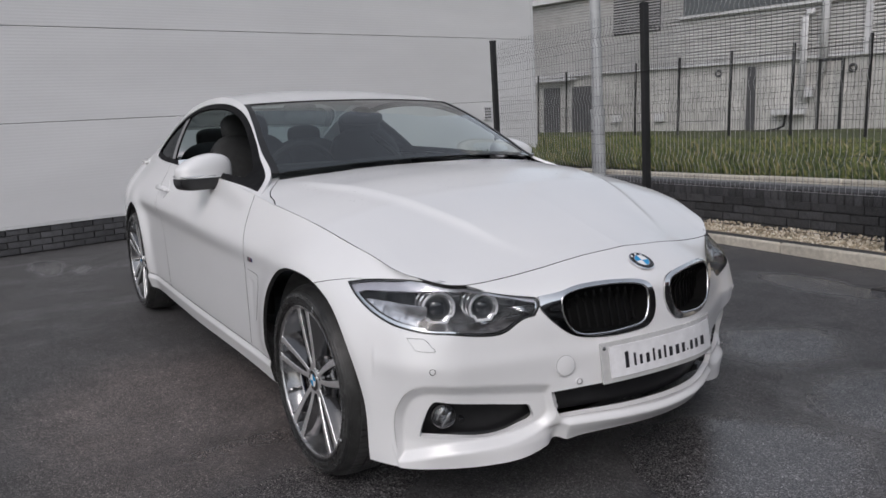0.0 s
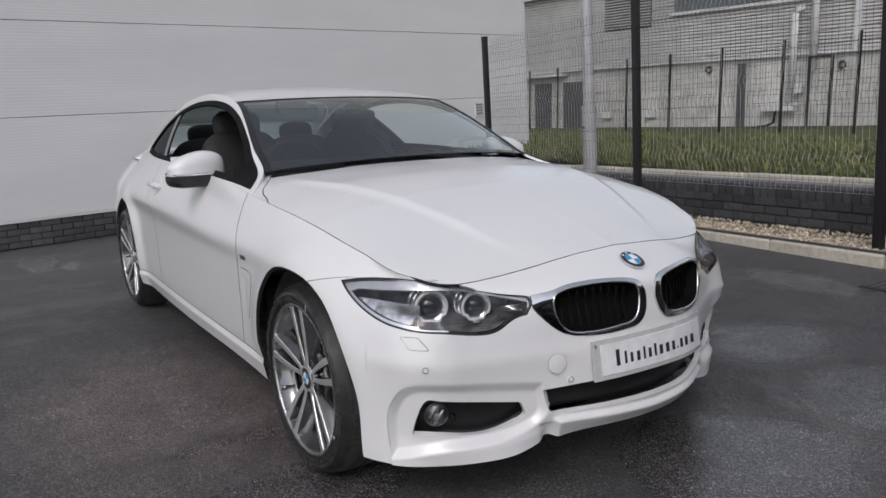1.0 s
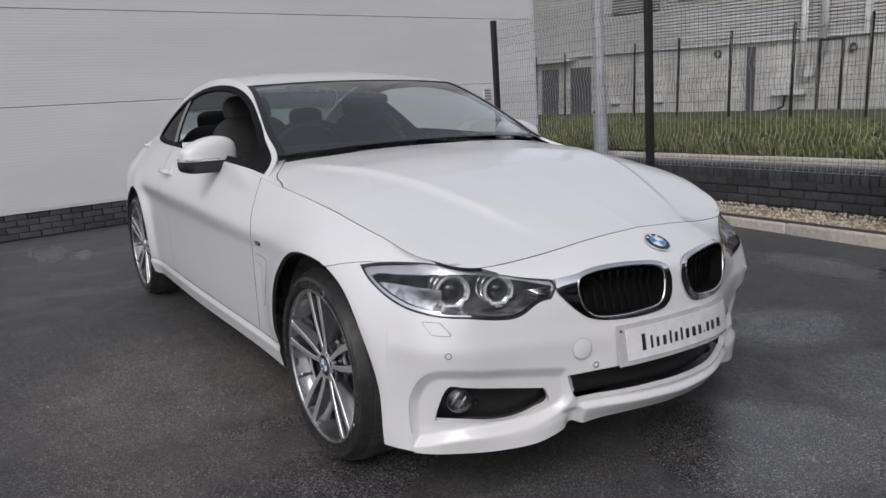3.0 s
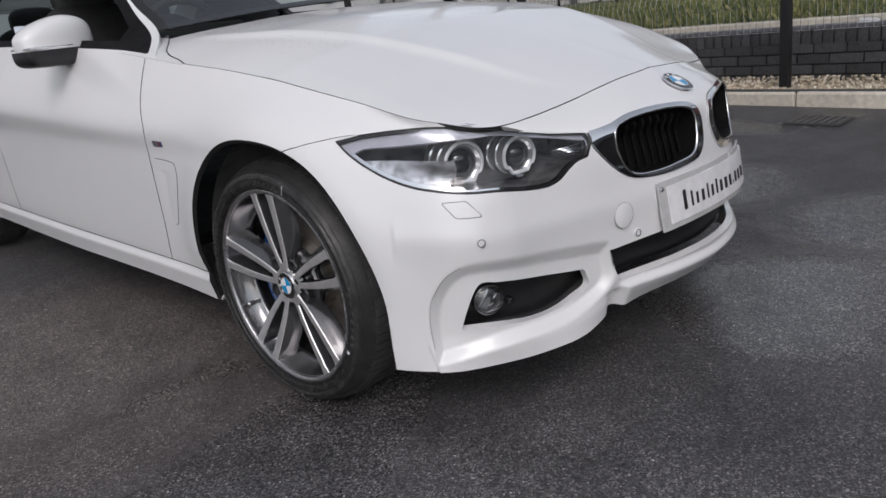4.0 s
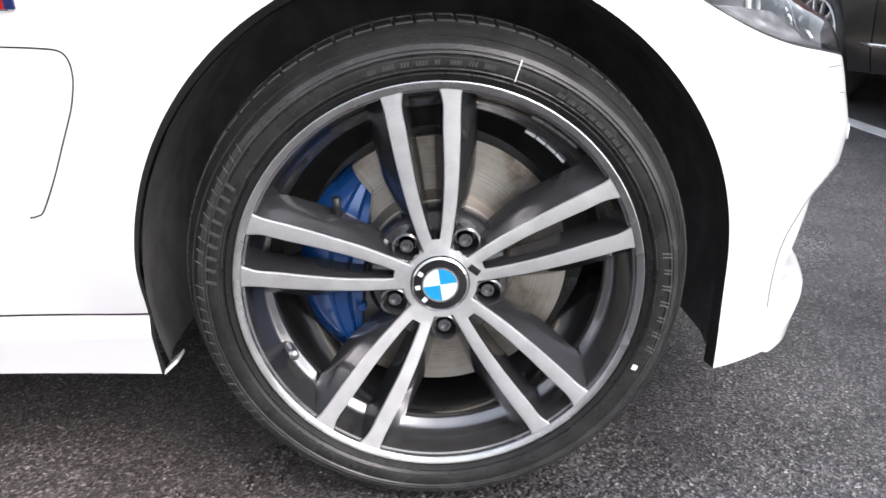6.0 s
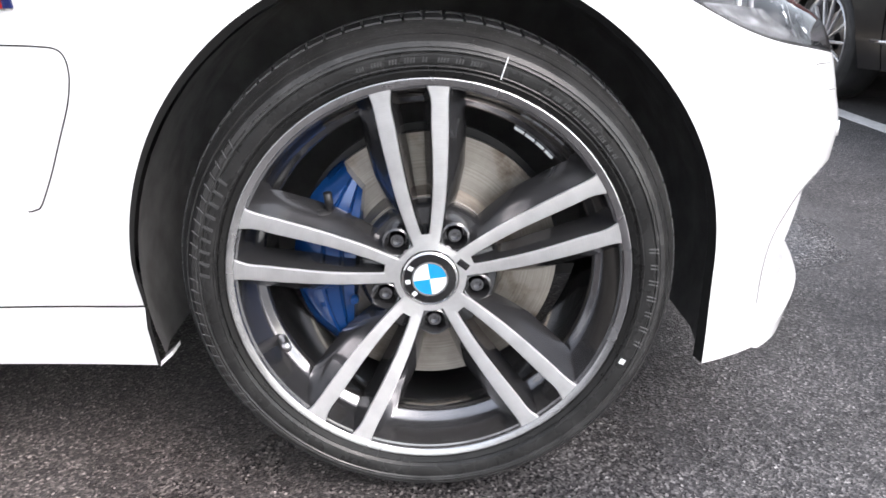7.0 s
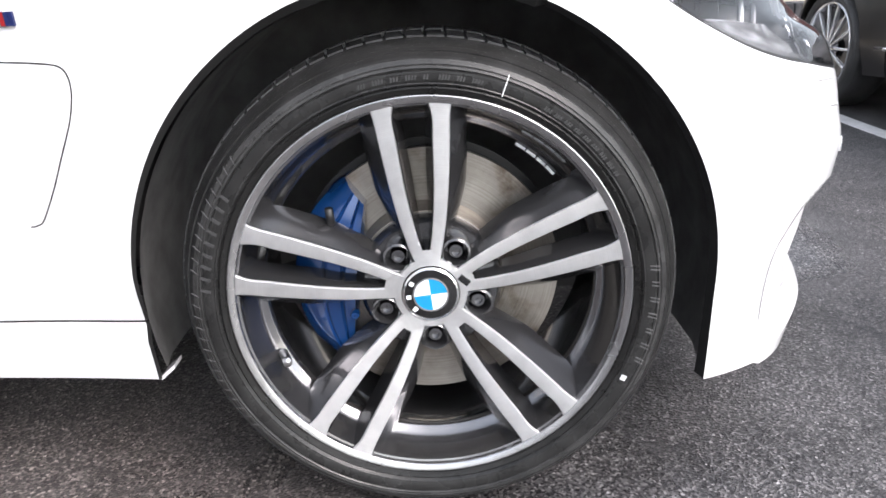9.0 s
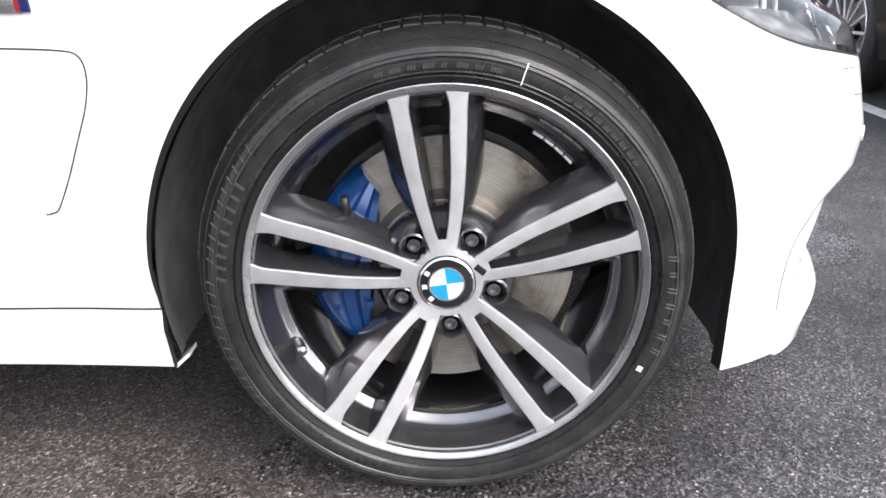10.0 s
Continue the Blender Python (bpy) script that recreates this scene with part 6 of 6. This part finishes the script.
# mesh fence in front of the wall
def wires(u0, u1, v0, v1, z0, z1, dx, dz, r, fold=0.0):
    """Welded wire mesh between two posts as thin square bars."""
    vs, fs = [], []

    def bar(a, b, s):
        a, b = Vector(a), Vector(b)
        d = (b - a).normalized()
        x = d.cross(Vector((0.3, 0.9, 0.2))).normalized() * s
        y = d.cross(x).normalized() * s
        i = len(vs)
        for p in (a, b):
            vs.extend([p + x, p + y, p - x, p - y])
        fs.extend([(i + k, i + (k + 1) % 4, i + 4 + (k + 1) % 4, i + 4 + k) for k in range(4)])

    ln = math.hypot(u1 - u0, v1 - v0)
    m = int(ln / dx)
    ridge = [z0 + (z1 - z0) * q for q in (0.10, 0.14, 0.18, 0.48, 0.52, 0.56, 0.86, 0.90, 0.94)]
    for k in range(1, m):
        q = k / m
        u, v = u0 + (u1 - u0) * q, v0 + (v1 - v0) * q
        if fold:
            zs = [z0] + ridge + [z1]
            off = [0] + [0, fold, 0] * 3 + [0]
            for (za, oa), (zb, ob_) in zip(zip(zs, off), zip(zs[1:], off[1:])):
                bar((u, v - oa, za), (u, v - ob_, zb), r)
        else:
            bar((u, v, z0), (u, v, z1), r)
    for k in range(int((z1 - z0) / dz) + 1):
        z = z0 + dz * k
        bar((u0, v0, z), (u1, v1, z), r)
    return mesh_of("wire_mesh", vs, fs, None, False)


FENCE = ((-5.90, 3.5875), (-3.08, 3.55), (-0.66, 3.55), (1.90, 3.55))
me_post = bpy.data.meshes.new("fence_post")
bm = bmesh.new()
box_bm(bm, (0.062, 0.062, 2.13), Matrix.Translation((0, 0, 1.065)), 0.004)
box_bm(bm, (0.068, 0.068, 0.018), Matrix.Translation((0, 0, 2.13)), 0.004)
bm.to_mesh(me_post)
bm.free()
me_post.materials.append(FENCE_BLACK)
fence = thing("fence", "fence of grey welded wire mesh on square black posts", "fence", SITE)
for u, v in FENCE:
    put("fence_post", me_post, None, pose(u, v, 0.03), parent=fence)
for (u0, v0), (u1, v1) in zip(FENCE, FENCE[1:]):
    put("wire_panel", wires(u0 + 0.03, u1 - 0.03, v0 + 0.036, v1 + 0.036, 0.14, 2.13, 0.05, 0.10, 0.0015, 0.03), FENCE_GREY, parent=fence)
    tagged(put("pale_wire", wires(u0 + 0.042, u1 - 0.018, v0 + 0.030, v1 + 0.030, 0.46, 2.13, 0.05, 3.0, 0.0013, 0.03), WIRE_PALE, parent=fence), kind="stuff")

# lamp column behind the fence
col = thing("lamp_column", "tall grey galvanised lamp column with a thicker foot", "lamp post", SITE @ pose(-4.623, 4.22, 0.40))
for nm, r, z0, z1 in (("column_foot", 0.083, 0.0, 0.78), ("column_collar", 0.089, 0.78, 0.815), ("column_shaft", 0.064, 0.815, 7.2)):
    bm = bmesh.new()
    cyl_bm(bm, r, z1 - z0, Matrix.Translation((0, 0, (z0 + z1) / 2)), 28, r * (0.9 if nm == "column_shaft" else 1.0))
    put(nm, bm_mesh(nm, bm), GALV, parent=col)
put("column_bolt", slab_mesh("column_bolt", (0.03, 0.02, 0.03), (0.0, -0.083, 0.56), 0.004), DARK_DOOR, parent=col)

# pavement and grass bank behind the low wall
put("pavement", slab_mesh("pavement", (60, 0.36, 0.42), (-14, WV0 + 0.215 + 0.18, 0.21), 0.01), PAVING, SITE, "grey asphalt footway behind the low wall", "pavement", kind="structure")
edging = put("edging", slab_mesh("edging", (40, 0.06, 0.40), (-12, WV0 + 0.63, 0.20)), MORTAR, SITE, "pale concrete edging between footway and grass", "kerb", kind="structure")
me_e = slab_mesh("edging_stone", (0.908, 0.10, 0.16), (0, 0, 0), 0.012)
me_e.materials.append(CONCRETE)
for k in range(22):
    put("edging_stone", me_e, None, pose(3.4 - 0.915 * k, WV0 + 0.625, 0.385 + rnd.uniform(-0.003, 0.003), 0, 0, rnd.uniform(-0.3, 0.3)), parent=edging)
GU, GW = np.meshgrid(np.linspace(-60, 45, 120), np.concatenate([np.linspace(WV0 + 0.67, 12, 40), np.linspace(13, 80, 20)]), indexing="ij")
hz = 0.52 + 0.05 * step(GW - 4.7, 1.2) + 0.05 * np.sin(GU * 1.3) * np.sin(GW * 1.1) * step(GW - 5.0, 1.0) * (GW < 14) - 0.16 * step(GW - 8, 6)
gv_, gf_ = grid(np.stack([GU, GW, hz], -1))
put("bank", mesh_of("bank", gv_, gf_), GRASS_SOIL, BANK, "rough grass bank behind the pavement", "grass", kind="structure")
vs, fs = [], []
for k in range(34000):
    v = 4.58 + 8.5 * rnd.random() ** 1.7
    u = rnd.uniform(-3 - 1.35 * v, 3 + 0.2 * v)
    z = 0.52 + 0.05 * min(1, max(0, (v - 4.7) / 1.2)) + 0.05 * math.sin(u * 1.3) * math.sin(v * 1.1) * min(1, max(0, v - 5.0)) - 0.12 * min(1, max(0, (v - 8) / 5))
    h, w, a = (0.02 + 0.11 * rnd.random() ** 2) * (0.6 + 0.8 * abs(math.sin(u * 2.3 + 1.7 * math.sin(v * 2.9)))), rnd.uniform(0.006, 0.014), rnd.uniform(0, math.pi)
    dx, dy = math.cos(a) * w, math.sin(a) * w
    lx, ly = rnd.uniform(-0.09, 0.09), rnd.uniform(-0.09, 0.09)
    i = len(vs)
    vs += [(u - dx, v - dy, z - 0.03), (u + dx, v + dy, z - 0.03), (u + dx * 0.6 + lx * 0.5, v + dy * 0.6 + ly * 0.5, z + h * 0.6), (u + lx, v + ly, z + h)]
    fs += [(i, i + 1, i + 2), (i, i + 2, i + 3)]
put("grass", mesh_of("grass", vs, fs), BLADE, BANK, "rough mixed green and straw-coloured grass", "grass", kind="stuff")
for u, v, s in ((-3.2, 9.5, 0.35), (-1.6, 10.5, 0.45), (-0.4, 10.0, 0.40), (-5.0, 12.5, 0.4), (0.9, 10.8, 0.5)):
    vs, fs = [], []
    for k in range(420):
        d = Vector((rnd.gauss(0, 1), rnd.gauss(0, 1), abs(rnd.gauss(0, 0.7))))
        p = d.normalized() * rnd.uniform(0.4, 1.0) * s * rnd.uniform(0.7, 1.2)
        q = Vector((rnd.uniform(-1, 1), rnd.uniform(-1, 1), rnd.uniform(-1, 1))).normalized() * 0.05
        r = q.cross(Vector((rnd.uniform(-1, 1), 0.3, 0.8))).normalized() * 0.025
        i = len(vs)
        vs += [p - q, p + r, p + q, p - r]
        fs.append((i, i + 1, i + 2, i + 3))
    bush = thing("shrub", "low dark straggly shrub on the grass bank", "shrub", BANK @ pose(u, v, 0.46), "shrubs on the grass bank")
    put("foliage", mesh_of("foliage", vs, fs), SHRUB, parent=bush)
    vs, fs = tube([(0, 0, -0.05), (0.02, 0.01, s * 0.4), (0.05, -0.02, s * 0.8)], 0.018, 6)
    put("stem", mesh_of("stem", vs, fs), DARK_DOOR, parent=bush)
lit = bm_mesh("litter", box((0.13, 0.07, 0.045), (0, 0, 0.02), 0.012))
put("litter", lit, PALE_TRIM, SITE @ pose(-0.36, 4.16, 0.42, 4, 6, 20), "crumpled white scrap of litter on the paving", "litter")

# gully grate by the kerb, bay line
grate = thing("gully_grate", "dark iron gully grate set in the asphalt", "drain", pose(0.12, 3.02, float(ground_z(np.array(0.12), np.array(3.02))) + 0.001, 1.2, -0.6, -6))
put("grate_frame", slab_mesh("grate_frame", (0.34, 0.26, 0.012), (0, 0, 0.0), 0.003), IRON, parent=grate)
for k in range(7):
    put("grate_bar", slab_mesh("grate_bar", (0.022, 0.22, 0.012), (-0.1425 + 0.0475 * k, 0, 0.005), 0.003), IRON_LIGHT, Matrix.Rotation(radians(0), 4, "Z"), parent=grate)
ly = np.linspace(3.10, -0.9, 60)
LINE = np.stack([np.stack([np.full(60, 2.17 + dx), ly, ground_z(np.full(60, 2.17), ly) + dz], -1) for dx, dz in ((-0.047, -0.004), (-0.045, 0.004), (0.045, 0.004), (0.047, -0.004))], 1)
put("bay_line", mesh_of("bay_line", *grid(LINE), None, False), WHITE_LINE, None, "white painted parking-bay line on asphalt", "road marking", kind="structure")

# second fence on the bank
far_fence = thing("fence", "black welded mesh fence along the top of the grass bank", "fence", YARD)
me_far = slab_mesh("fence_post", (0.06, 0.06, 2.45), (0, 0, 1.22), 0.004)
me_far.materials.append(FENCE_BLACK)
for k in range(18):
    put("fence_post", me_far, None, pose(-25.4 + 2.21 * k, 15.0, 0.42), parent=far_fence)
for k in range(17):
    put("wire_panel", wires(-25.4 + 2.21 * k, -25.4 + 2.21 * (k + 1), 15.03, 15.03, 0.55, 2.78, 0.10, 0.30, 0.0045), FENCE_BLACK, parent=far_fence)

# industrial building beyond
FAC = YARD @ pose(-27.3, 16.4, 0.0, 0, 0, 22)
shed = thing("industrial_building", "grey industrial building with ribbed cladding over stained concrete panels", "building", FAC)
put("wall", slab_mesh("wall", (34, 12, 5.9), (-1.2, 6.1, 3.15), 0.01), GREY_BASE, parent=shed)
for k in range(26):
    w = 0.596
    put("concrete_panel", slab_mesh("concrete_panel", (w, 0.05, 2.62), (0.3 + 0.6 * k - 1.0, 0.06, 1.55), 0.012), GREY_BASE, parent=shed)
for k in range(26):
    put("cladding_rib", slab_mesh("cladding_rib", (34, 0.07, 0.085), (-1.2, 0.045, 3.02 + 0.118 * k), 0.02), GREY_CLAD, parent=shed)
put("ledge", slab_mesh("ledge", (34, 0.22, 0.09), (-1.2, -0.02, 2.90), 0.008), PALE_TRIM, parent=shed)
put("eave", slab_mesh("eave", (34.4, 0.4, 0.22), (-1.2, -0.05, 6.18), 0.02), PALE_TRIM, parent=shed)
put("roof", slab_mesh("roof", (34.4, 12.4, 0.15), (-1.2, 6.1, 6.32), 0.02), GREY_CLAD, parent=shed)
put("window", slab_mesh("window", (6.4, 0.10, 0.85), (10.0, 0.02, 5.25), 0.01), WINDOW_DARK, parent=shed)
put("window_sill", slab_mesh("window_sill", (6.7, 0.20, 0.10), (10.0, -0.03, 4.74), 0.01), PALE_TRIM, parent=shed)
louvre = put("louvre", slab_mesh("louvre", (2.15, 0.06, 1.55), (4.75, 0.0, 5.17), 0.01), DARK_DOOR, parent=shed)
for k in range(14):
    put("louvre_slat", slab_mesh("louvre_slat", (2.1, 0.09, 0.035), (4.75, -0.04, 4.46 + 0.11 * k), 0.004), GREY_CLAD, pose(0, 0, 0), parent=louvre)
put("door", slab_mesh("door", (0.30, 0.10, 2.4), (9.55, 0.03, 1.5), 0.01), DARK_DOOR, parent=shed)
put("door", slab_mesh("door", (1.05, 0.10, 2.1), (2.1, 0.03, 1.35), 0.01), DARK_DOOR, parent=shed)
put("door", slab_mesh("door", (0.9, 0.10, 2.1), (0.45, 0.03, 1.35), 0.01), DARK_DOOR, parent=shed)
put("canopy", slab_mesh("canopy", (2.2, 0.5, 0.12), (0.7, -0.2, 2.72), 0.02), PALE_TRIM, parent=shed)
for x, z0, z1, r in ((11.4, 1.4, 4.45, 0.11), (12.05, 2.3, 6.2, 0.12)):
    vs, fs = tube([(x, -0.18, z0), (x, -0.18, z1 - 0.2), (x + 0.05, -0.15, z1 - 0.05), (x + 0.25, -0.05, z1)], r, 14)
    put("flue", mesh_of("flue", vs, fs), PALE_TRIM, parent=shed)
put("wall_box", slab_mesh("wall_box", (1.15, 0.35, 0.22), (11.0, -0.20, 1.05), 0.02), PALE_TRIM, parent=shed)
put("meter_box", slab_mesh("meter_box", (0.30, 0.2, 0.35), (11.6, -0.12, 1.70), 0.02), PALE_TRIM, parent=shed)
vs, fs = tube([(10.9, -0.2, 0.95), (10.85, -0.22, 0.55), (10.6, -0.25, 0.42), (10.3, -0.25, 0.40)], 0.05, 8)
put("hose", mesh_of("hose", vs, fs), BLACK, parent=shed)
for x in (12.0, 12.72):
    put("gas_cage_post", slab_mesh("gas_cage_post", (0.09, 0.09, 2.5), (x, -0.3, 1.5), 0.01), FENCE_BLACK, parent=shed)
put("gas_cage_top", slab_mesh("gas_cage_top", (0.80, 0.09, 0.09), (12.36, -0.3, 2.75), 0.01), FENCE_BLACK, parent=shed)
for x, z in ((8.3, 2.55), (12.95, 2.45)):
    vs, fs = lathe([(0.13, 0.0), (0.15, 0.05), (0.10, 0.07), (0.07, 0.03)], 20)
    put("round_vent", mesh_of("round_vent", vs, fs), DARK_DOOR, pose(x, 0.0, z), parent=shed)
for x in (3.9, 5.9):
    put("vent_box", slab_mesh("vent_box", (0.42, 0.2, 0.30), (x, -0.05, 0.95), 0.02), PALE_TRIM, parent=shed)
put("corner_flashing", slab_mesh("corner_flashing", (0.20, 0.2, 3.2), (13.35, -0.02, 4.5), 0.02), PALE_TRIM, parent=shed)

red = thing("maroon_shed", "dark red ribbed steel shed behind the grass bank", "building", YARD @ pose(-8.3, 20.5, 0.2))
put("wall", slab_mesh("wall", (26, 8, 5.2), (13.0, 4.1, 2.6), 0.01), MAROON, parent=red)
for k in range(86):
    put("steel_rib", slab_mesh("steel_rib", (0.10, 0.06, 5.1), (0.15 + 0.30 * k, 0.08, 2.6), 0.015), MAROON, parent=red)
put("roof", slab_mesh("roof", (26.4, 8.4, 0.2), (13, 4.1, 5.3), 0.02), DARK_DOOR, parent=red)
put("door", slab_mesh("door", (1.6, 0.12, 2.5), (1.3, 0.0, 1.25), 0.01), DARK_DOOR, parent=red)
for x in (3.2, 6.4, 9.6):
    vs, fs = tube([(x, -0.06, 0.55), (x, -0.06, 5.2)], 0.08, 10)
    put("downpipe", mesh_of("downpipe", vs, fs), PALE_TRIM if x < 5 else DARK_DOOR, parent=red)
    put("pipe_shoe", slab_mesh("pipe_shoe", (0.22, 0.2, 0.18), (x, -0.08, 0.5), 0.02), PALE_TRIM, parent=red)

# ---- the dark car in the next bay ----
parked = thing("parked_car", "black parked car with silver multi-spoke wheels beside the bay line", "car", pose(2.22, 2.50, 0.035, 1.0, 0, 90) @ Matrix.Translation((0, -0.892, 0)))
DARK_PAINT = plain("black_car_paint", (0.010, 0.009, 0.010), 0.35, coat=0.25)
S2, V2 = np.meshgrid(np.linspace(0, 3, 140), np.linspace(0, 5, 50), indexing="ij")
P2 = shell(S2, V2)
q_v, q_f = grid(P2)
q = P2.reshape(-1, 3)
arch2 = np.minimum(np.hypot(q[:, 0], np.maximum(q[:, 2] - 0.325, 0)), np.hypot(q[:, 0] + 2.81, np.maximum(q[:, 2] - 0.325, 0))) - 0.375
s2 = S2.ravel()
for side in (-1, 1):
    for nm, f in (("wing", (1.19 - s2) * 3), ("door", np.minimum((s2 - 1.191), (1.62 - s2)) * 3), ("quarter", (s2 - 1.621) * 3)):
        v2, f2 = clip(q_v, q_f, arch2, f - 0.004)
        panel(nm, v2, f2, DARK_PAINT, parked, side)
    v2, f2 = clip(np.array(GV), GF, -dlo)
    panel("side_frame", v2, f2, DARK_PAINT, parked, side)
    v2, f2 = clip(np.array(GV) - LIFT * 0.008, GF, dlo)
    panel("side_window", v2, f2, WINDOW_DARK, parked, side)
    vs, fs = tube([tuple(c) for c in [(x, side * (float(SIDE_W[1](x)) + 0.006), 0.36) for x in np.linspace(-0.50, -2.35, 20)]], 0.011, 8)
    part("sill_trim", mesh_of("sill_trim", vs, fs, CHROME), None, parked, "chrome strip along the sill")
v2, f2 = clip(HV, HF, edge_ok, screen_ok)
panel("bonnet", v2, f2, DARK_PAINT, parked, both=True)
panel("windscreen", WV, WF, WINDOW_DARK, parked, both=True)
RV2, RF2 = grid(roof(A, B))
panel("roof", RV2, RF2, DARK_PAINT, parked, both=True)
panel("boot_lid", BV, BF, DARK_PAINT, parked, both=True, flip=True)
part("under_tray", bm_mesh("under_tray", box((4.0, 1.2, 0.25), (-1.5, 0, 0.32))), BLACK, parked)
for x in (0.0, -2.81):
    for side in (-1, 1):
        w = part("wheel", smooth_lathe("wheel", [(0.250, -0.006), (0.244, 0.0), (0.236, -0.004), (0.228, -0.03), (0.224, -0.18), (0.245, -0.18)], LAMP_SILVER, 48), None, parked)
        w.matrix_basis = Matrix.Translation((x, side * 0.888, 0.330)) @ (Matrix.Rotation(math.pi, 4, "Z") if side > 0 else Matrix.Identity(4))
        part("tyre", smooth_lathe("tyre", TYRE_PROFILE, RUBBER, 64), None, w)
        part("hub", smooth_lathe("hub", [(0.05, -0.05), (0.045, -0.012), (0.001, -0.010), (0.001, -0.06)], LAMP_SILVER, 24), None, w)
        part("brake_disc", smooth_lathe("brake_disc", [(0.16, -0.10), (0.16, -0.09), (0.05, -0.09), (0.05, -0.10)], DISC, 40), None, w)
        for k in range(14):
            a = 2 * math.pi * k / 14
            bm = bmesh.new()
            box_bm(bm, (0.205, 0.022, 0.016), Matrix.Translation((0.138, 0.020, 0)), 0.004)
            sp = part("spoke", bm_mesh("spoke", bm), LAMP_SILVER, w)
            sp.matrix_basis = Matrix.Rotation(-a, 4, "Y")


# no piece sits deeper than thing > part > sub-part
def level(ob):
    return 0 if ob.parent is None else 1 + level(ob.parent)


for ob in sorted(bpy.data.objects, key=level):
    while level(ob) > 2:
        up = ob.parent
        ob.matrix_basis = up.matrix_basis @ ob.matrix_basis
        ob.parent = up.parent

# the off side of the nose is drawn back a little more
done = set()
for ob in [o for o in bpy.data.objects if o.type == "MESH"]:
    chain = [ob]
    while chain[-1].parent is not None:
        chain.append(chain[-1].parent)
    if chain[-1] is not car or any("wheel" in o.name for o in chain) or ob.data.name in done:
        continue
    done.add(ob.data.name)
    m = Matrix()
    for o in chain:
        m = o.matrix_basis @ m
    back = m.inverted()
    co = np.empty(len(ob.data.vertices) * 3)
    ob.data.vertices.foreach_get("co", co)
    w4 = np.c_[co.reshape(-1, 3), np.ones(len(co) // 3)] @ np.array(m).T
    if w4[:, 0].max() < 0.1 or w4[:, 1].max() < 0.1:
        continue
    ahead = step(w4[:, 0] - 0.05, 0.50)
    w4[:, 0] -= 0.095 * step(w4[:, 1] - 0.10, 0.60) * ahead
    w4[:, 1] -= 0.035 * step(w4[:, 1] - 0.30, 0.50) * ahead
    ob.data.vertices.foreach_set("co", (w4 @ np.array(back).T)[:, :3].ravel())
    ob.data.update()
